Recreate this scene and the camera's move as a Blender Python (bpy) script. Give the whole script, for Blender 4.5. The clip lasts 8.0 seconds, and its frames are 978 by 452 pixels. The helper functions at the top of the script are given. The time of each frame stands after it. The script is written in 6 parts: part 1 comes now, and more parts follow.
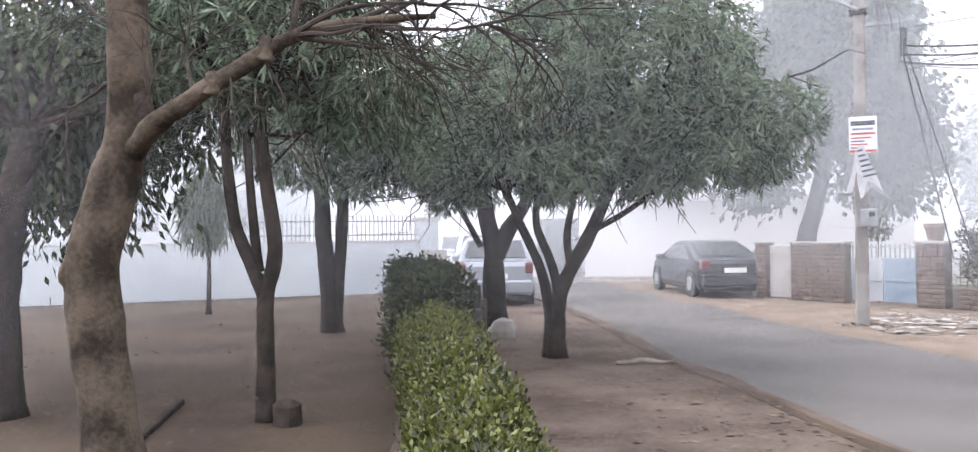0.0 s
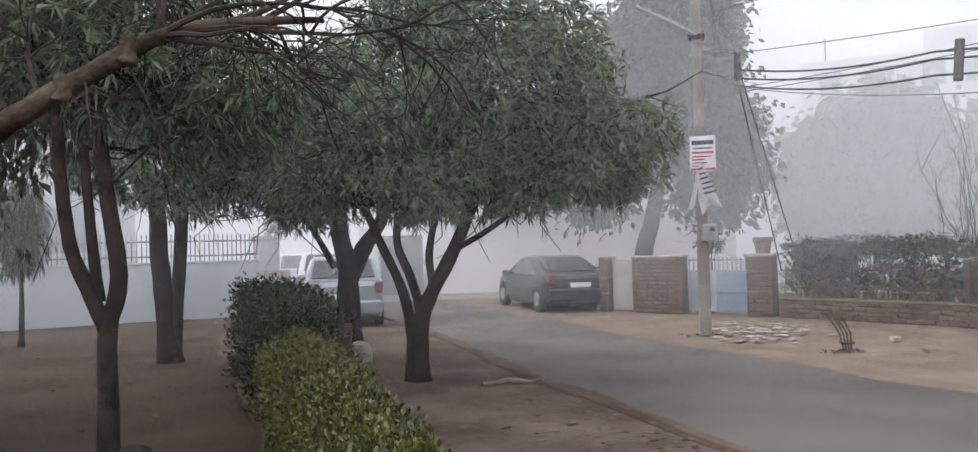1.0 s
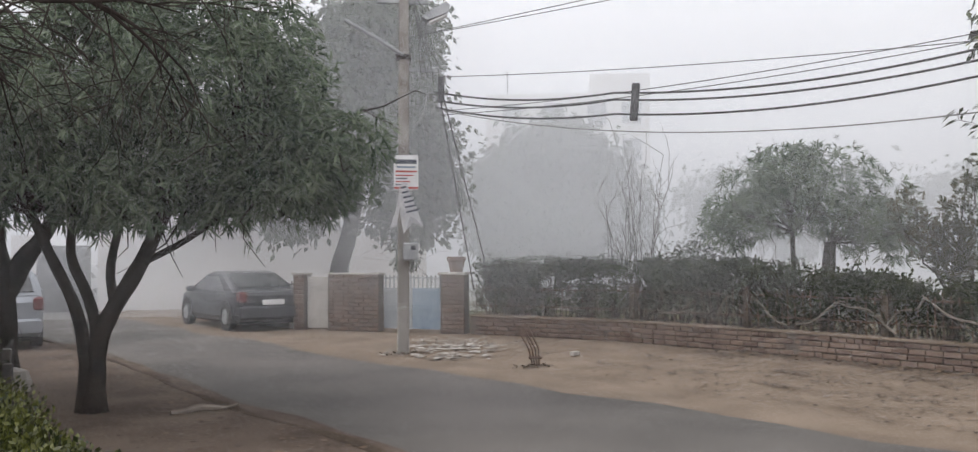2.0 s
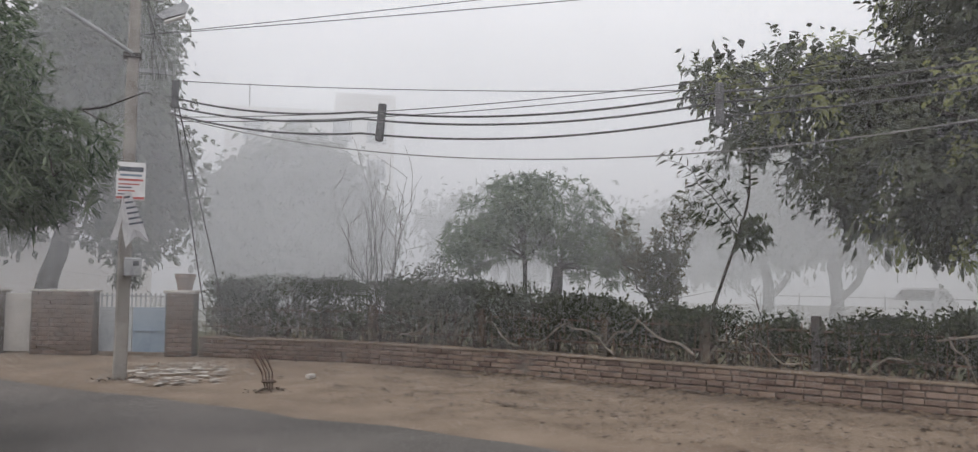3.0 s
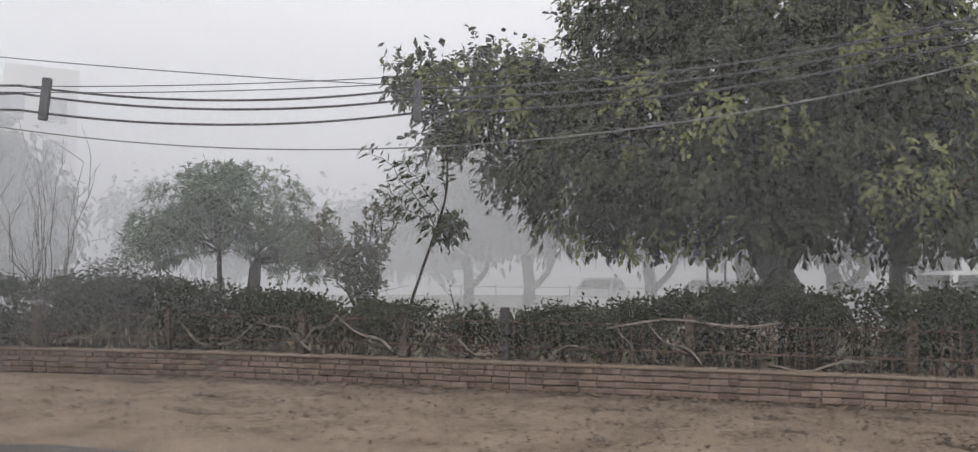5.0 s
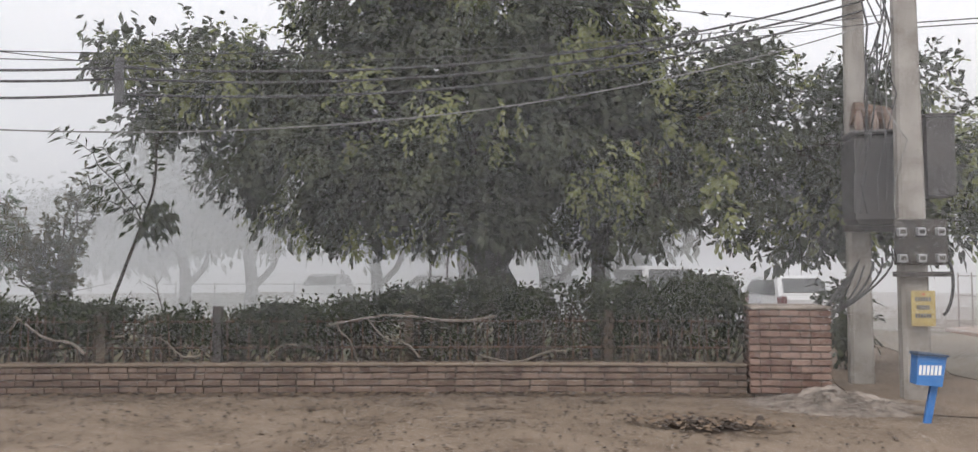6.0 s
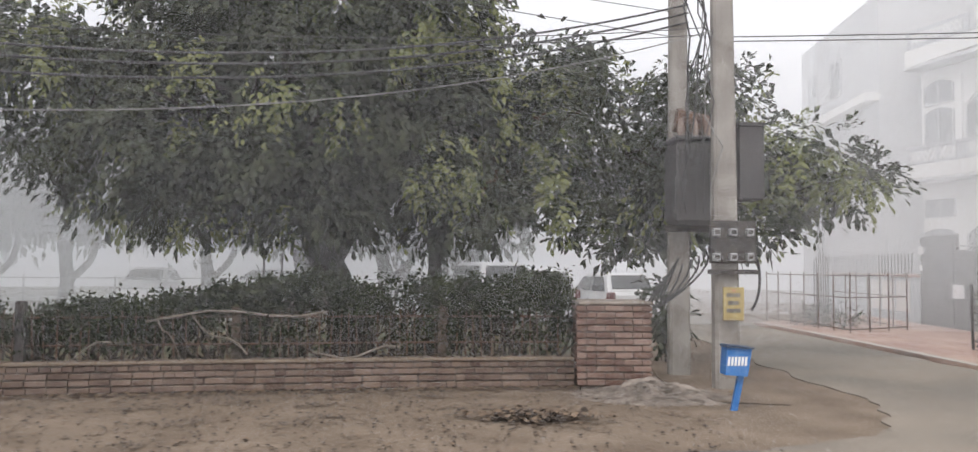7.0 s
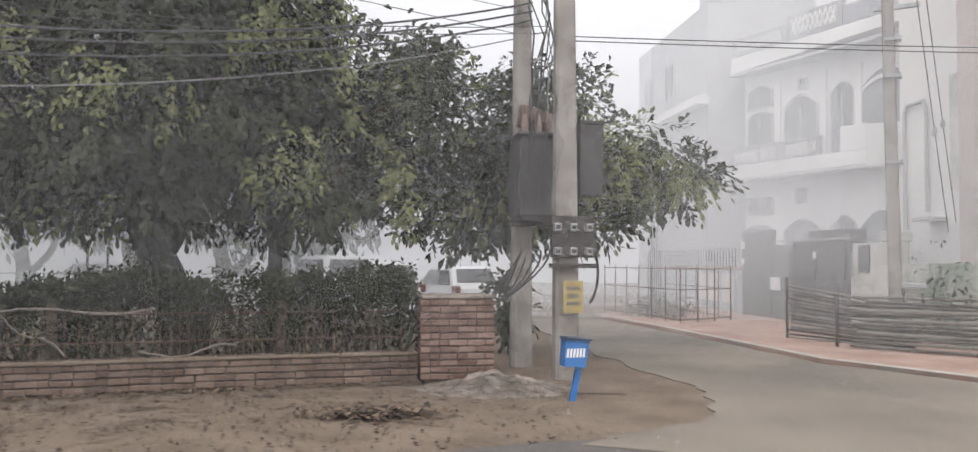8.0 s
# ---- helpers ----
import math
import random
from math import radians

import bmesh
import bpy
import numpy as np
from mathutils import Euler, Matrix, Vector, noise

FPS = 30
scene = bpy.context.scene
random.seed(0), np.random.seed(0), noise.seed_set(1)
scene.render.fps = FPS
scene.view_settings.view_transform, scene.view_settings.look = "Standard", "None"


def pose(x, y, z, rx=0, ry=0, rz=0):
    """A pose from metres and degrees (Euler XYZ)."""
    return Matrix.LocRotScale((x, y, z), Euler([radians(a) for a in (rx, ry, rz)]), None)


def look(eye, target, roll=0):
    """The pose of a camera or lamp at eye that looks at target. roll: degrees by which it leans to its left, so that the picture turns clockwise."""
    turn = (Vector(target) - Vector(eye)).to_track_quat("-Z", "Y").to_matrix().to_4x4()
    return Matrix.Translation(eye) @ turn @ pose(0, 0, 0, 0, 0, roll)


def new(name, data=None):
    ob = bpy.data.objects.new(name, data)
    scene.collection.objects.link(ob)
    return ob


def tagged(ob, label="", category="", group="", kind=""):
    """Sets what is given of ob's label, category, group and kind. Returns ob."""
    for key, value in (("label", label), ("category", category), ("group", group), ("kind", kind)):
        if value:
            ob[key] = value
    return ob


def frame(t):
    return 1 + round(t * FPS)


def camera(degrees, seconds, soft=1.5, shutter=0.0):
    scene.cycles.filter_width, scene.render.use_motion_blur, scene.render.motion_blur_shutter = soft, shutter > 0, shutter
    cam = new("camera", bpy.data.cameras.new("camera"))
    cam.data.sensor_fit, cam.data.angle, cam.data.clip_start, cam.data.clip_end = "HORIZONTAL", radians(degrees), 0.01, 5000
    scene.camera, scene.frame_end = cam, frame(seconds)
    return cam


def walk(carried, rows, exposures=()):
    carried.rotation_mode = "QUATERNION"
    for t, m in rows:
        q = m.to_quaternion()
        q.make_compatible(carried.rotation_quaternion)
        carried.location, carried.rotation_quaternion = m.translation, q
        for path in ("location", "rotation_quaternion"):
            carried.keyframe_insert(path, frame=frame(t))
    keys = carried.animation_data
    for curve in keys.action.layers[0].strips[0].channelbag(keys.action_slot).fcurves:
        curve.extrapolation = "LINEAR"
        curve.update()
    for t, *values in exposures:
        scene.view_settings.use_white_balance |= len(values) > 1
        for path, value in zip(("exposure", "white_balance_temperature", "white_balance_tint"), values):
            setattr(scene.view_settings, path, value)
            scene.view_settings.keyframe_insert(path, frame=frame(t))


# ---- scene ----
cam = camera(60.0, 8.0, soft=1.25)

PATH = [
    (0, (0.623, -2.19, 1.477), (0.222, -0.231, 1.497), -0.7),
    (0.5, (0.452, -2.063, 1.499), (0.298, -0.07, 1.545), -1.3),
    (1, (0.271, -1.927, 1.516), (0.259, 0.073, 1.567), -1.5),
    (1.5, (0.165, -1.763, 1.53), (0.359, 0.226, 1.594), -1.0),
    (2, (0.084, -1.62, 1.527), (0.788, 0.251, 1.605), -0.3),
    (2.2, (0.078, -1.58, 1.527), (0.973, 0.206, 1.62), -0.3),
    (3.5, (0.204, -1.487, 1.546), (1.531, 0.004, 1.679), 1.4),
    (4, (0.261, -1.482, 1.55), (1.743, -0.146, 1.682), 1.1),
    (4.2, (0.286, -1.486, 1.552), (1.828, -0.219, 1.681), 0.9),
    (5.3, (0.456, -1.485, 1.585), (2.211, -0.532, 1.694), 0.1),
    (5.5, (0.489, -1.491, 1.586), (2.306, -0.663, 1.692), 0.1),
    (6, (0.567, -1.533, 1.583), (2.501, -1.035, 1.688), -0.1),
    (6.5, (0.601, -1.574, 1.578), (2.572, -1.248, 1.682), -0.0),
    (7, (0.623, -1.609, 1.575), (2.616, -1.477, 1.671), 0.4),
    (7.5, (0.659, -1.627, 1.578), (2.657, -1.615, 1.67), 0.6),
    (8, (0.72, -1.649, 1.584), (2.706, -1.876, 1.667), 0.4),
]
walk(cam, [(t, look(eye, aim, roll)) for t, eye, aim, roll in PATH],
     exposures=[(0, 1.32, 6150, 14), (0.5, 0.85, 6250, 12), (1, 0.42, 6400, 11), (1.5, 0.36, 6500, 10), (2, 0.2, 6550, 10), (3.5, -0.08, 6600, 10), (4, -0.1, 6600, 10), (5.5, 0.12, 6600, 10), (6, 0.2, 6600, 10), (7.5, 0.23, 6550, 10), (8, 0.19, 6550, 10)])

# ---- sky and sun: thick winter fog ----
SUN_ELEV, SUN_AZ = 48, -70
world = bpy.data.worlds.new("foggy_sky")
scene.world = world
world.use_nodes = True
wn, wl = world.node_tree.nodes, world.node_tree.links
sky = wn.new("ShaderNodeTexSky")
sky.sky_type, sky.sun_disc = "NISHITA", False
sky.sun_elevation, sky.sun_rotation, sky.dust_density = radians(SUN_ELEV), radians(SUN_AZ), 8.0
pale = wn.new("ShaderNodeMix")
pale.data_type = "RGBA"
pale.inputs["Factor"].default_value = 0.9
pale.inputs["B"].default_value = (10.3, 10.2, 10.6, 1)
wl.new(sky.outputs["Color"], pale.inputs["A"])
wl.new(pale.outputs["Result"], wn["Background"].inputs["Color"])
wn["Background"].inputs["Strength"].default_value = 0.15
sun = new("sun", bpy.data.lights.new("sun", "SUN"))
sun.data.energy, sun.data.angle, sun.data.color = 0.9, radians(25), (1.0, 0.96, 0.9)
sun.matrix_world = look((0, 0, 0), (-math.sin(radians(SUN_AZ)), -math.cos(radians(SUN_AZ)), -math.tan(radians(SUN_ELEV))))


# banks of fog: distance, share of the view each one veils, height, fineness
FOG = [(4.6, 0.025, 5, 0.003), (7, 0.045, 8, 0.0045), (10.2, 0.035, 8, 0.0065), (14.4, 0.1, 10, 0.0085), (16.6, 0.13, 12, 0.0105), (19.3, 0.18, 13, 0.0125), (24, 0.24, 17, 0.017), (30, 0.3, 21, 0.022), (40, 0.4, 26, 0.03), (64, 0.93, 36, 0.05)]

# ---- materials ----
def mat(name, a, b, scale=3.0, rough=0.8, bump=0.3, grain=40.0, metal=0.0, rand=0.0, island=0.0, through_light=0.0, mix_at=(0.35, 0.65), bump_dist=0.02, spec=0.5):
    """A surface between the colours a and b, with broad patches and a fine grain."""
    m = bpy.data.materials.new(name)
    m.use_nodes = True
    n, l = m.node_tree.nodes, m.node_tree.links
    p = n["Principled BSDF"]
    p.inputs["Roughness"].default_value, p.inputs["Metallic"].default_value = rough, metal
    p.inputs["Specular IOR Level"].default_value = spec
    co = n.new("ShaderNodeTexCoord")
    geo = n.new("ShaderNodeNewGeometry")
    big, fine = n.new("ShaderNodeTexNoise"), n.new("ShaderNodeTexNoise")
    for t, s, d in ((big, scale, 5.0), (fine, grain, 3.0)):
        t.inputs["Scale"].default_value, t.inputs["Detail"].default_value = s, d
        l.new(geo.outputs["Position"], t.inputs["Vector"])
    add = n.new("ShaderNodeMath")
    add.operation = "MULTIPLY_ADD"
    add.inputs[1].default_value, add.inputs[2].default_value = 0.35, -0.17
    l.new(fine.outputs["Fac"], add.inputs[0])
    total = n.new("ShaderNodeMath")
    l.new(big.outputs["Fac"], total.inputs[0])
    l.new(add.outputs[0], total.inputs[1])
    last = total
    for amount, source in ((rand, "object"), (island, "island")):
        if amount:
            src = n.new("ShaderNodeObjectInfo").outputs["Random"] if source == "object" else geo.outputs["Random Per Island"]
            k = n.new("ShaderNodeMath")
            k.operation = "MULTIPLY_ADD"
            k.inputs[1].default_value, k.inputs[2].default_value = amount, -amount / 2
            l.new(src, k.inputs[0])
            s = n.new("ShaderNodeMath")
            l.new(last.outputs[0], s.inputs[0])
            l.new(k.outputs[0], s.inputs[1])
            last = s
    ramp = n.new("ShaderNodeValToRGB")
    ramp.color_ramp.elements[0].position, ramp.color_ramp.elements[1].position = mix_at
    ramp.color_ramp.elements[0].color, ramp.color_ramp.elements[1].color = (*a, 1), (*b, 1)
    l.new(last.outputs[0], ramp.inputs["Fac"])
    l.new(ramp.outputs["Color"], p.inputs["Base Color"])
    if bump:
        bp = n.new("ShaderNodeBump")
        bp.inputs["Strength"].default_value, bp.inputs["Distance"].default_value = bump, bump_dist
        l.new(total.outputs[0], bp.inputs["Height"])
        l.new(bp.outputs["Normal"], p.inputs["Normal"])
    if through_light:
        tr, mx = n.new("ShaderNodeBsdfTranslucent"), n.new("ShaderNodeMixShader")
        mx.inputs["Fac"].default_value = through_light
        l.new(ramp.outputs["Color"], tr.inputs["Color"])
        l.new(p.outputs[0], mx.inputs[1])
        l.new(tr.outputs[0], mx.inputs[2])
        l.new(mx.outputs[0], n["Material Output"].inputs["Surface"])
    return m


M = {
    "sand": mat("sandy_earth", (0.12, 0.092, 0.069), (0.203, 0.162, 0.125), 1.3, 0.95, 0.7, 24.0, spec=0.15, mix_at=(0.25, 0.68)),
    "soil": mat("garden_soil", (0.036, 0.026, 0.019), (0.072, 0.053, 0.037), 0.7, 0.95, 0.6, 18.0, spec=0.15),
    "verge": mat("verge_earth", (0.062, 0.046, 0.036), (0.125, 0.097, 0.077), 1.1, 0.95, 0.6, 20.0, spec=0.15),
    "lawn": mat("worn_lawn", (0.05, 0.06, 0.028), (0.12, 0.095, 0.06), 0.8, 0.95, 0.6, 30.0, spec=0.15),
    "asphalt": mat("worn_asphalt", (0.072, 0.067, 0.062), (0.122, 0.113, 0.104), 0.5, 0.85, 0.4, 60.0, spec=0.3),
    "lane": mat("dusty_lane", (0.15, 0.135, 0.115), (0.235, 0.205, 0.17), 0.35, 0.9, 0.3, 50.0, spec=0.2),
    "pave": mat("pink_paving", (0.30, 0.20, 0.165), (0.40, 0.29, 0.24), 1.0, 0.9, 0.3, 30.0, spec=0.2),
    "concrete": mat("concrete", (0.30, 0.28, 0.255), (0.43, 0.41, 0.38), 2.5, 0.9, 0.25, 45.0),
    "pole": mat("weathered_pole_concrete", (0.18, 0.163, 0.147), (0.31, 0.293, 0.272), 3.0, 0.9, 0.3, 50.0),
    "mortar": mat("mortar", (0.065, 0.053, 0.044), (0.13, 0.108, 0.092), 4.0, 0.95, 0.4, 60.0),
    "brick": mat("weathered_brick", (0.09, 0.062, 0.05), (0.2, 0.148, 0.12), 3.0, 0.92, 0.6, 70.0, rand=0.4, mix_at=(0.25, 0.75), spec=0.2),
    "brick_red": mat("red_brick", (0.112, 0.066, 0.052), (0.245, 0.17, 0.14), 5.0, 0.92, 0.6, 70.0, rand=0.5, mix_at=(0.25, 0.75), spec=0.2),
    "bark": mat("grey_brown_bark", (0.015, 0.012, 0.01), (0.043, 0.034, 0.028), 6.0, 0.95, 0.8, 50.0, bump_dist=0.03, spec=0.15),
    "bark_near": mat("brown_bark", (0.03, 0.024, 0.018), (0.1, 0.08, 0.06), 5.0, 0.95, 0.9, 38.0, bump_dist=0.025, spec=0.12),
    "twig": mat("dry_twigs", (0.024, 0.02, 0.018), (0.062, 0.052, 0.045), 5.0, 0.95, 0.3, 40.0, spec=0.15),
    "deadwood": mat("bleached_branch", (0.12, 0.10, 0.085), (0.23, 0.2, 0.17), 6.0, 0.95, 0.3, 40.0),
    "leaf_whorl": mat("narrow_leaves", (0.03, 0.052, 0.033), (0.205, 0.255, 0.17), 1.6, 0.75, 0, 20.0, island=0.6, through_light=0.2, mix_at=(0.2, 0.9), spec=0.15),
    "leaf_main": mat("broad_leaves", (0.01, 0.014, 0.007), (0.066, 0.08, 0.036), 1.1, 0.6, 0, 12.0, island=0.35, through_light=0.12, mix_at=(0.25, 0.95), spec=0.3),
    "leaf_young": mat("young_leaves", (0.12, 0.145, 0.06), (0.3, 0.32, 0.15), 0.8, 0.75, 0, 12.0, island=0.6, through_light=0.35, mix_at=(0.2, 0.9), spec=0.15),
    "leaf_dry": mat("withered_leaves", (0.08, 0.05, 0.035), (0.17, 0.11, 0.07), 0.8, 0.8, 0, 12.0, island=0.6, through_light=0.2, mix_at=(0.2, 0.9), spec=0.15),
    "leaf_hedge": mat("hedge_leaves", (0.012, 0.017, 0.009), (0.06, 0.073, 0.033), 2.2, 0.75, 0, 20.0, island=0.5, through_light=0.25, mix_at=(0.25, 0.9), spec=0.15),
    "leaf_gold": mat("clipped_hedge_leaves", (0.016, 0.024, 0.006), (0.165, 0.175, 0.042), 6.0, 0.45, 0, 20.0, island=0.7, through_light=0.3, mix_at=(0.2, 0.95)),
    "leaf_far": mat("distant_leaves", (0.03, 0.042, 0.024), (0.07, 0.085, 0.045), 0.5, 0.7, 0, 5.0, island=0.5, through_light=0.25, spec=0.15),
    "leaf_bush": mat("reddish_leaves", (0.045, 0.055, 0.028), (0.13, 0.115, 0.065), 0.9, 0.75, 0, 20.0, island=0.7, through_light=0.25, mix_at=(0.2, 0.9), spec=0.15),
    "white_wall": mat("whitewash", (0.34, 0.37, 0.39), (0.43, 0.46, 0.47), 0.5, 0.9, 0.15, 12.0, spec=0.2),
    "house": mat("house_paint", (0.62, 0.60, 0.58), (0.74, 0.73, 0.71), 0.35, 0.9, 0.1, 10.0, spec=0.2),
    # darker copy of the house paint, with shade put into its colour
    "house_shade": mat("house_paint_in_shade", (0.28, 0.28, 0.295), (0.37, 0.37, 0.38), 0.4, 0.9, 0.1, 10.0, spec=0.2),
    "house_grey": mat("grey_render", (0.36, 0.36, 0.37), (0.46, 0.46, 0.46), 0.35, 0.9, 0.1, 10.0, spec=0.2),
    "damp": mat("damp_whitewash", (0.2, 0.26, 0.19), (0.5, 0.5, 0.45), 0.9, 0.9, 0.2, 8.0, spec=0.2),
    "stained": mat("stained_wall", (0.30, 0.32, 0.28), (0.60, 0.58, 0.54), 0.7, 0.9, 0.2, 8.0, spec=0.2),
    "pinkwall": mat("pink_render", (0.38, 0.32, 0.3), (0.47, 0.4, 0.38), 0.6, 0.9, 0.1, 10.0),
    "iron": mat("dark_iron", (0.035, 0.033, 0.033), (0.075, 0.065, 0.058), 6.0, 0.6, 0.2, 60.0, metal=0.4),
    "rust": mat("rusty_iron", (0.06, 0.04, 0.03), (0.14, 0.085, 0.06), 8.0, 0.85, 0.4, 60.0),
    "galv": mat("galvanised_steel", (0.26, 0.27, 0.28), (0.38, 0.39, 0.4), 5.0, 0.55, 0.1, 60.0, metal=0.5),
    "gate_blue": mat("faded_blue_sheet", (0.14, 0.2, 0.27), (0.24, 0.3, 0.36), 1.5, 0.7, 0.2, 30.0),
    "gate_grey": mat("faded_grey_sheet", (0.25, 0.27, 0.29), (0.38, 0.40, 0.41), 1.5, 0.7, 0.2, 30.0),
    "cable": mat("black_cable", (0.03, 0.03, 0.032), (0.055, 0.055, 0.058), 4.0, 0.6, 0, 20.0),
    "wire": mat("bare_wire", (0.14, 0.14, 0.14), (0.24, 0.24, 0.235), 4.0, 0.6, 0, 20.0),
    "spacer": mat("grey_spacer", (0.045, 0.045, 0.05), (0.09, 0.09, 0.095), 4.0, 0.6, 0.1, 20.0),
    "blue": mat("blue_paint", (0.018, 0.115, 0.36), (0.035, 0.17, 0.46), 3.0, 0.55, 0.1, 60.0),
    "blue_dark": mat("dark_blue_paint", (0.015, 0.035, 0.075), (0.03, 0.055, 0.10), 3.0, 0.55, 0.1, 60.0),
    "white": mat("white_paint", (0.66, 0.66, 0.66), (0.8, 0.8, 0.8), 4.0, 0.7, 0.05, 50.0),
    "yellow": mat("yellow_sign_paint", (0.3, 0.235, 0.1), (0.42, 0.335, 0.14), 6.0, 0.75, 0.1, 50.0),
    "red": mat("red_print", (0.38, 0.06, 0.05), (0.5, 0.1, 0.08), 6.0, 0.7, 0, 50.0),
    "ink": mat("dark_print", (0.05, 0.06, 0.08), (0.11, 0.12, 0.15), 6.0, 0.7, 0, 50.0),
    "cloth": mat("torn_white_banner", (0.52, 0.53, 0.55), (0.7, 0.7, 0.7), 4.0, 0.8, 0.2, 30.0, through_light=0.3),
    "silver": mat("silver_car_paint", (0.24, 0.26, 0.29), (0.3, 0.32, 0.35), 1.0, 0.35, 0, 30.0, metal=0.3),
    "carwhite": mat("white_car_paint", (0.62, 0.63, 0.65), (0.72, 0.73, 0.74), 1.0, 0.35, 0, 30.0),
    "carblack": mat("black_car_paint", (0.012, 0.013, 0.018), (0.028, 0.03, 0.036), 1.0, 0.3, 0, 30.0),
    "glass": mat("dark_car_glass", (0.02, 0.022, 0.024), (0.05, 0.052, 0.055), 1.0, 0.12, 0, 10.0),
    "rubber": mat("black_rubber", (0.02, 0.02, 0.02), (0.045, 0.043, 0.04), 6.0, 0.85, 0.1, 50.0),
    "lamp_red": mat("red_lens", (0.1, 0.018, 0.018), (0.15, 0.034, 0.03), 6.0, 0.25, 0, 50.0),
    "pane": mat("dark_window", (0.06, 0.065, 0.075), (0.12, 0.125, 0.135), 0.7, 0.15, 0, 8.0),
    "gatedark": mat("dark_gate_paint", (0.028, 0.026, 0.028), (0.06, 0.055, 0.054), 2.0, 0.6, 0.1, 30.0),
    "bamboo": mat("weathered_poles", (0.065, 0.06, 0.055), (0.185, 0.172, 0.157), 2.5, 0.85, 0.3, 40.0, rand=0.5),
    "gravel": mat("pale_gravel", (0.1, 0.082, 0.068), (0.27, 0.232, 0.2), 6.0, 0.95, 0.3, 60.0, island=0.5),
    "litter": mat("pale_litter", (0.13, 0.115, 0.1), (0.4, 0.38, 0.35), 5.0, 0.9, 0.1, 40.0, island=0.7),
    "dead_leaves": mat("fallen_leaves", (0.035, 0.024, 0.017), (0.16, 0.112, 0.075), 5.0, 0.95, 0, 40.0, island=0.8),
    "clods": mat("dark_clods", (0.055, 0.042, 0.033), (0.13, 0.1, 0.077), 5.0, 0.95, 0.3, 40.0, island=0.6),
    "terracotta": mat("terracotta", (0.17, 0.13, 0.11), (0.26, 0.2, 0.17), 5.0, 0.9, 0.2, 40.0),
    "fog": mat("fog_droplets", (0.85, 0.88, 0.92), (0.87, 0.9, 0.93), 0.05, 1.0, 0, 1.0, through_light=0.45, spec=0.0),
}


# ---- mesh helpers ----
class Shape:
    """Points and faces gathered into one mesh."""

    def __init__(self):
        self.v, self.f = [], []

    def add(self, verts, faces):
        n = len(self.v)
        self.v += [tuple(p) for p in verts]
        self.f += [tuple(i + n for i in f) for f in faces]
        return self

    def box(self, x0, y0, z0, x1, y1, z1, m=None, bev=0.0):
        if bev:
            b = bev
            loops = [(x0 + b, y0 + b, x1 - b, y1 - b, z0), (x0, y0, x1, y1, z0 + b), (x0, y0, x1, y1, z1 - b), (x0 + b, y0 + b, x1 - b, y1 - b, z1)]
        else:
            loops = [(x0, y0, x1, y1, z0), (x0, y0, x1, y1, z1)]
        vs, fs = [], []
        for a, c, d, e, z in loops:
            vs += [(a, c, z), (d, c, z), (d, e, z), (a, e, z)]
        k = len(loops)
        fs.append((3, 2, 1, 0))
        fs.append(tuple(4 * (k - 1) + i for i in range(4)))
        for j in range(k - 1):
            for i in range(4):
                fs.append((4 * j + i, 4 * j + (i + 1) % 4, 4 * j + 4 + (i + 1) % 4, 4 * j + 4 + i))
        if m is not None:
            vs = [m @ Vector(p) for p in vs]
        return self.add(vs, fs)

    def tube(self, pts, radii, sides=8, rough=0.0, caps=True):
        pts = [Vector(p) for p in pts]
        if not hasattr(radii, "__len__"):
            radii = [radii] * len(pts)
        vs, fs, up = [], [], None
        for i, p in enumerate(pts):
            d = (pts[min(i + 1, len(pts) - 1)] - pts[max(i - 1, 0)]).normalized()
            if up is None:
                up = d.orthogonal().normalized()
            up = (up - d * up.dot(d)).normalized()
            side = d.cross(up)
            for k in range(sides):
                a = 2 * math.pi * k / sides
                r = radii[i]
                if rough:
                    r *= 1 + rough * noise.noise(Vector((math.cos(a) * 1.3, math.sin(a) * 1.3, i * 0.45)) + p * 1.5)
                vs.append(p + up * (math.cos(a) * r) + side * (math.sin(a) * r))
        for i in range(len(pts) - 1):
            for k in range(sides):
                fs.append((i * sides + k, i * sides + (k + 1) % sides, (i + 1) * sides + (k + 1) % sides, (i + 1) * sides + k))
        if caps:
            fs.append(tuple(range(sides))[::-1])
            fs.append(tuple((len(pts) - 1) * sides + k for k in range(sides)))
        return self.add(vs, fs)

    def prism(self, outline, depth, m):
        """An outline in x and z, pushed back along y by depth."""
        n = len(outline)
        vs = [m @ Vector((x, 0, z)) for x, z in outline] + [m @ Vector((x, depth, z)) for x, z in outline]
        fs = [tuple(range(n)), tuple(range(2 * n - 1, n - 1, -1))]
        fs += [(i, i + n, (i + 1) % n + n, (i + 1) % n) for i in range(n)]
        return self.add(vs, fs)

    def mesh(self, name):
        me = bpy.data.meshes.new(name)
        me.from_pydata([tuple(p) for p in self.v], [], self.f)
        return me


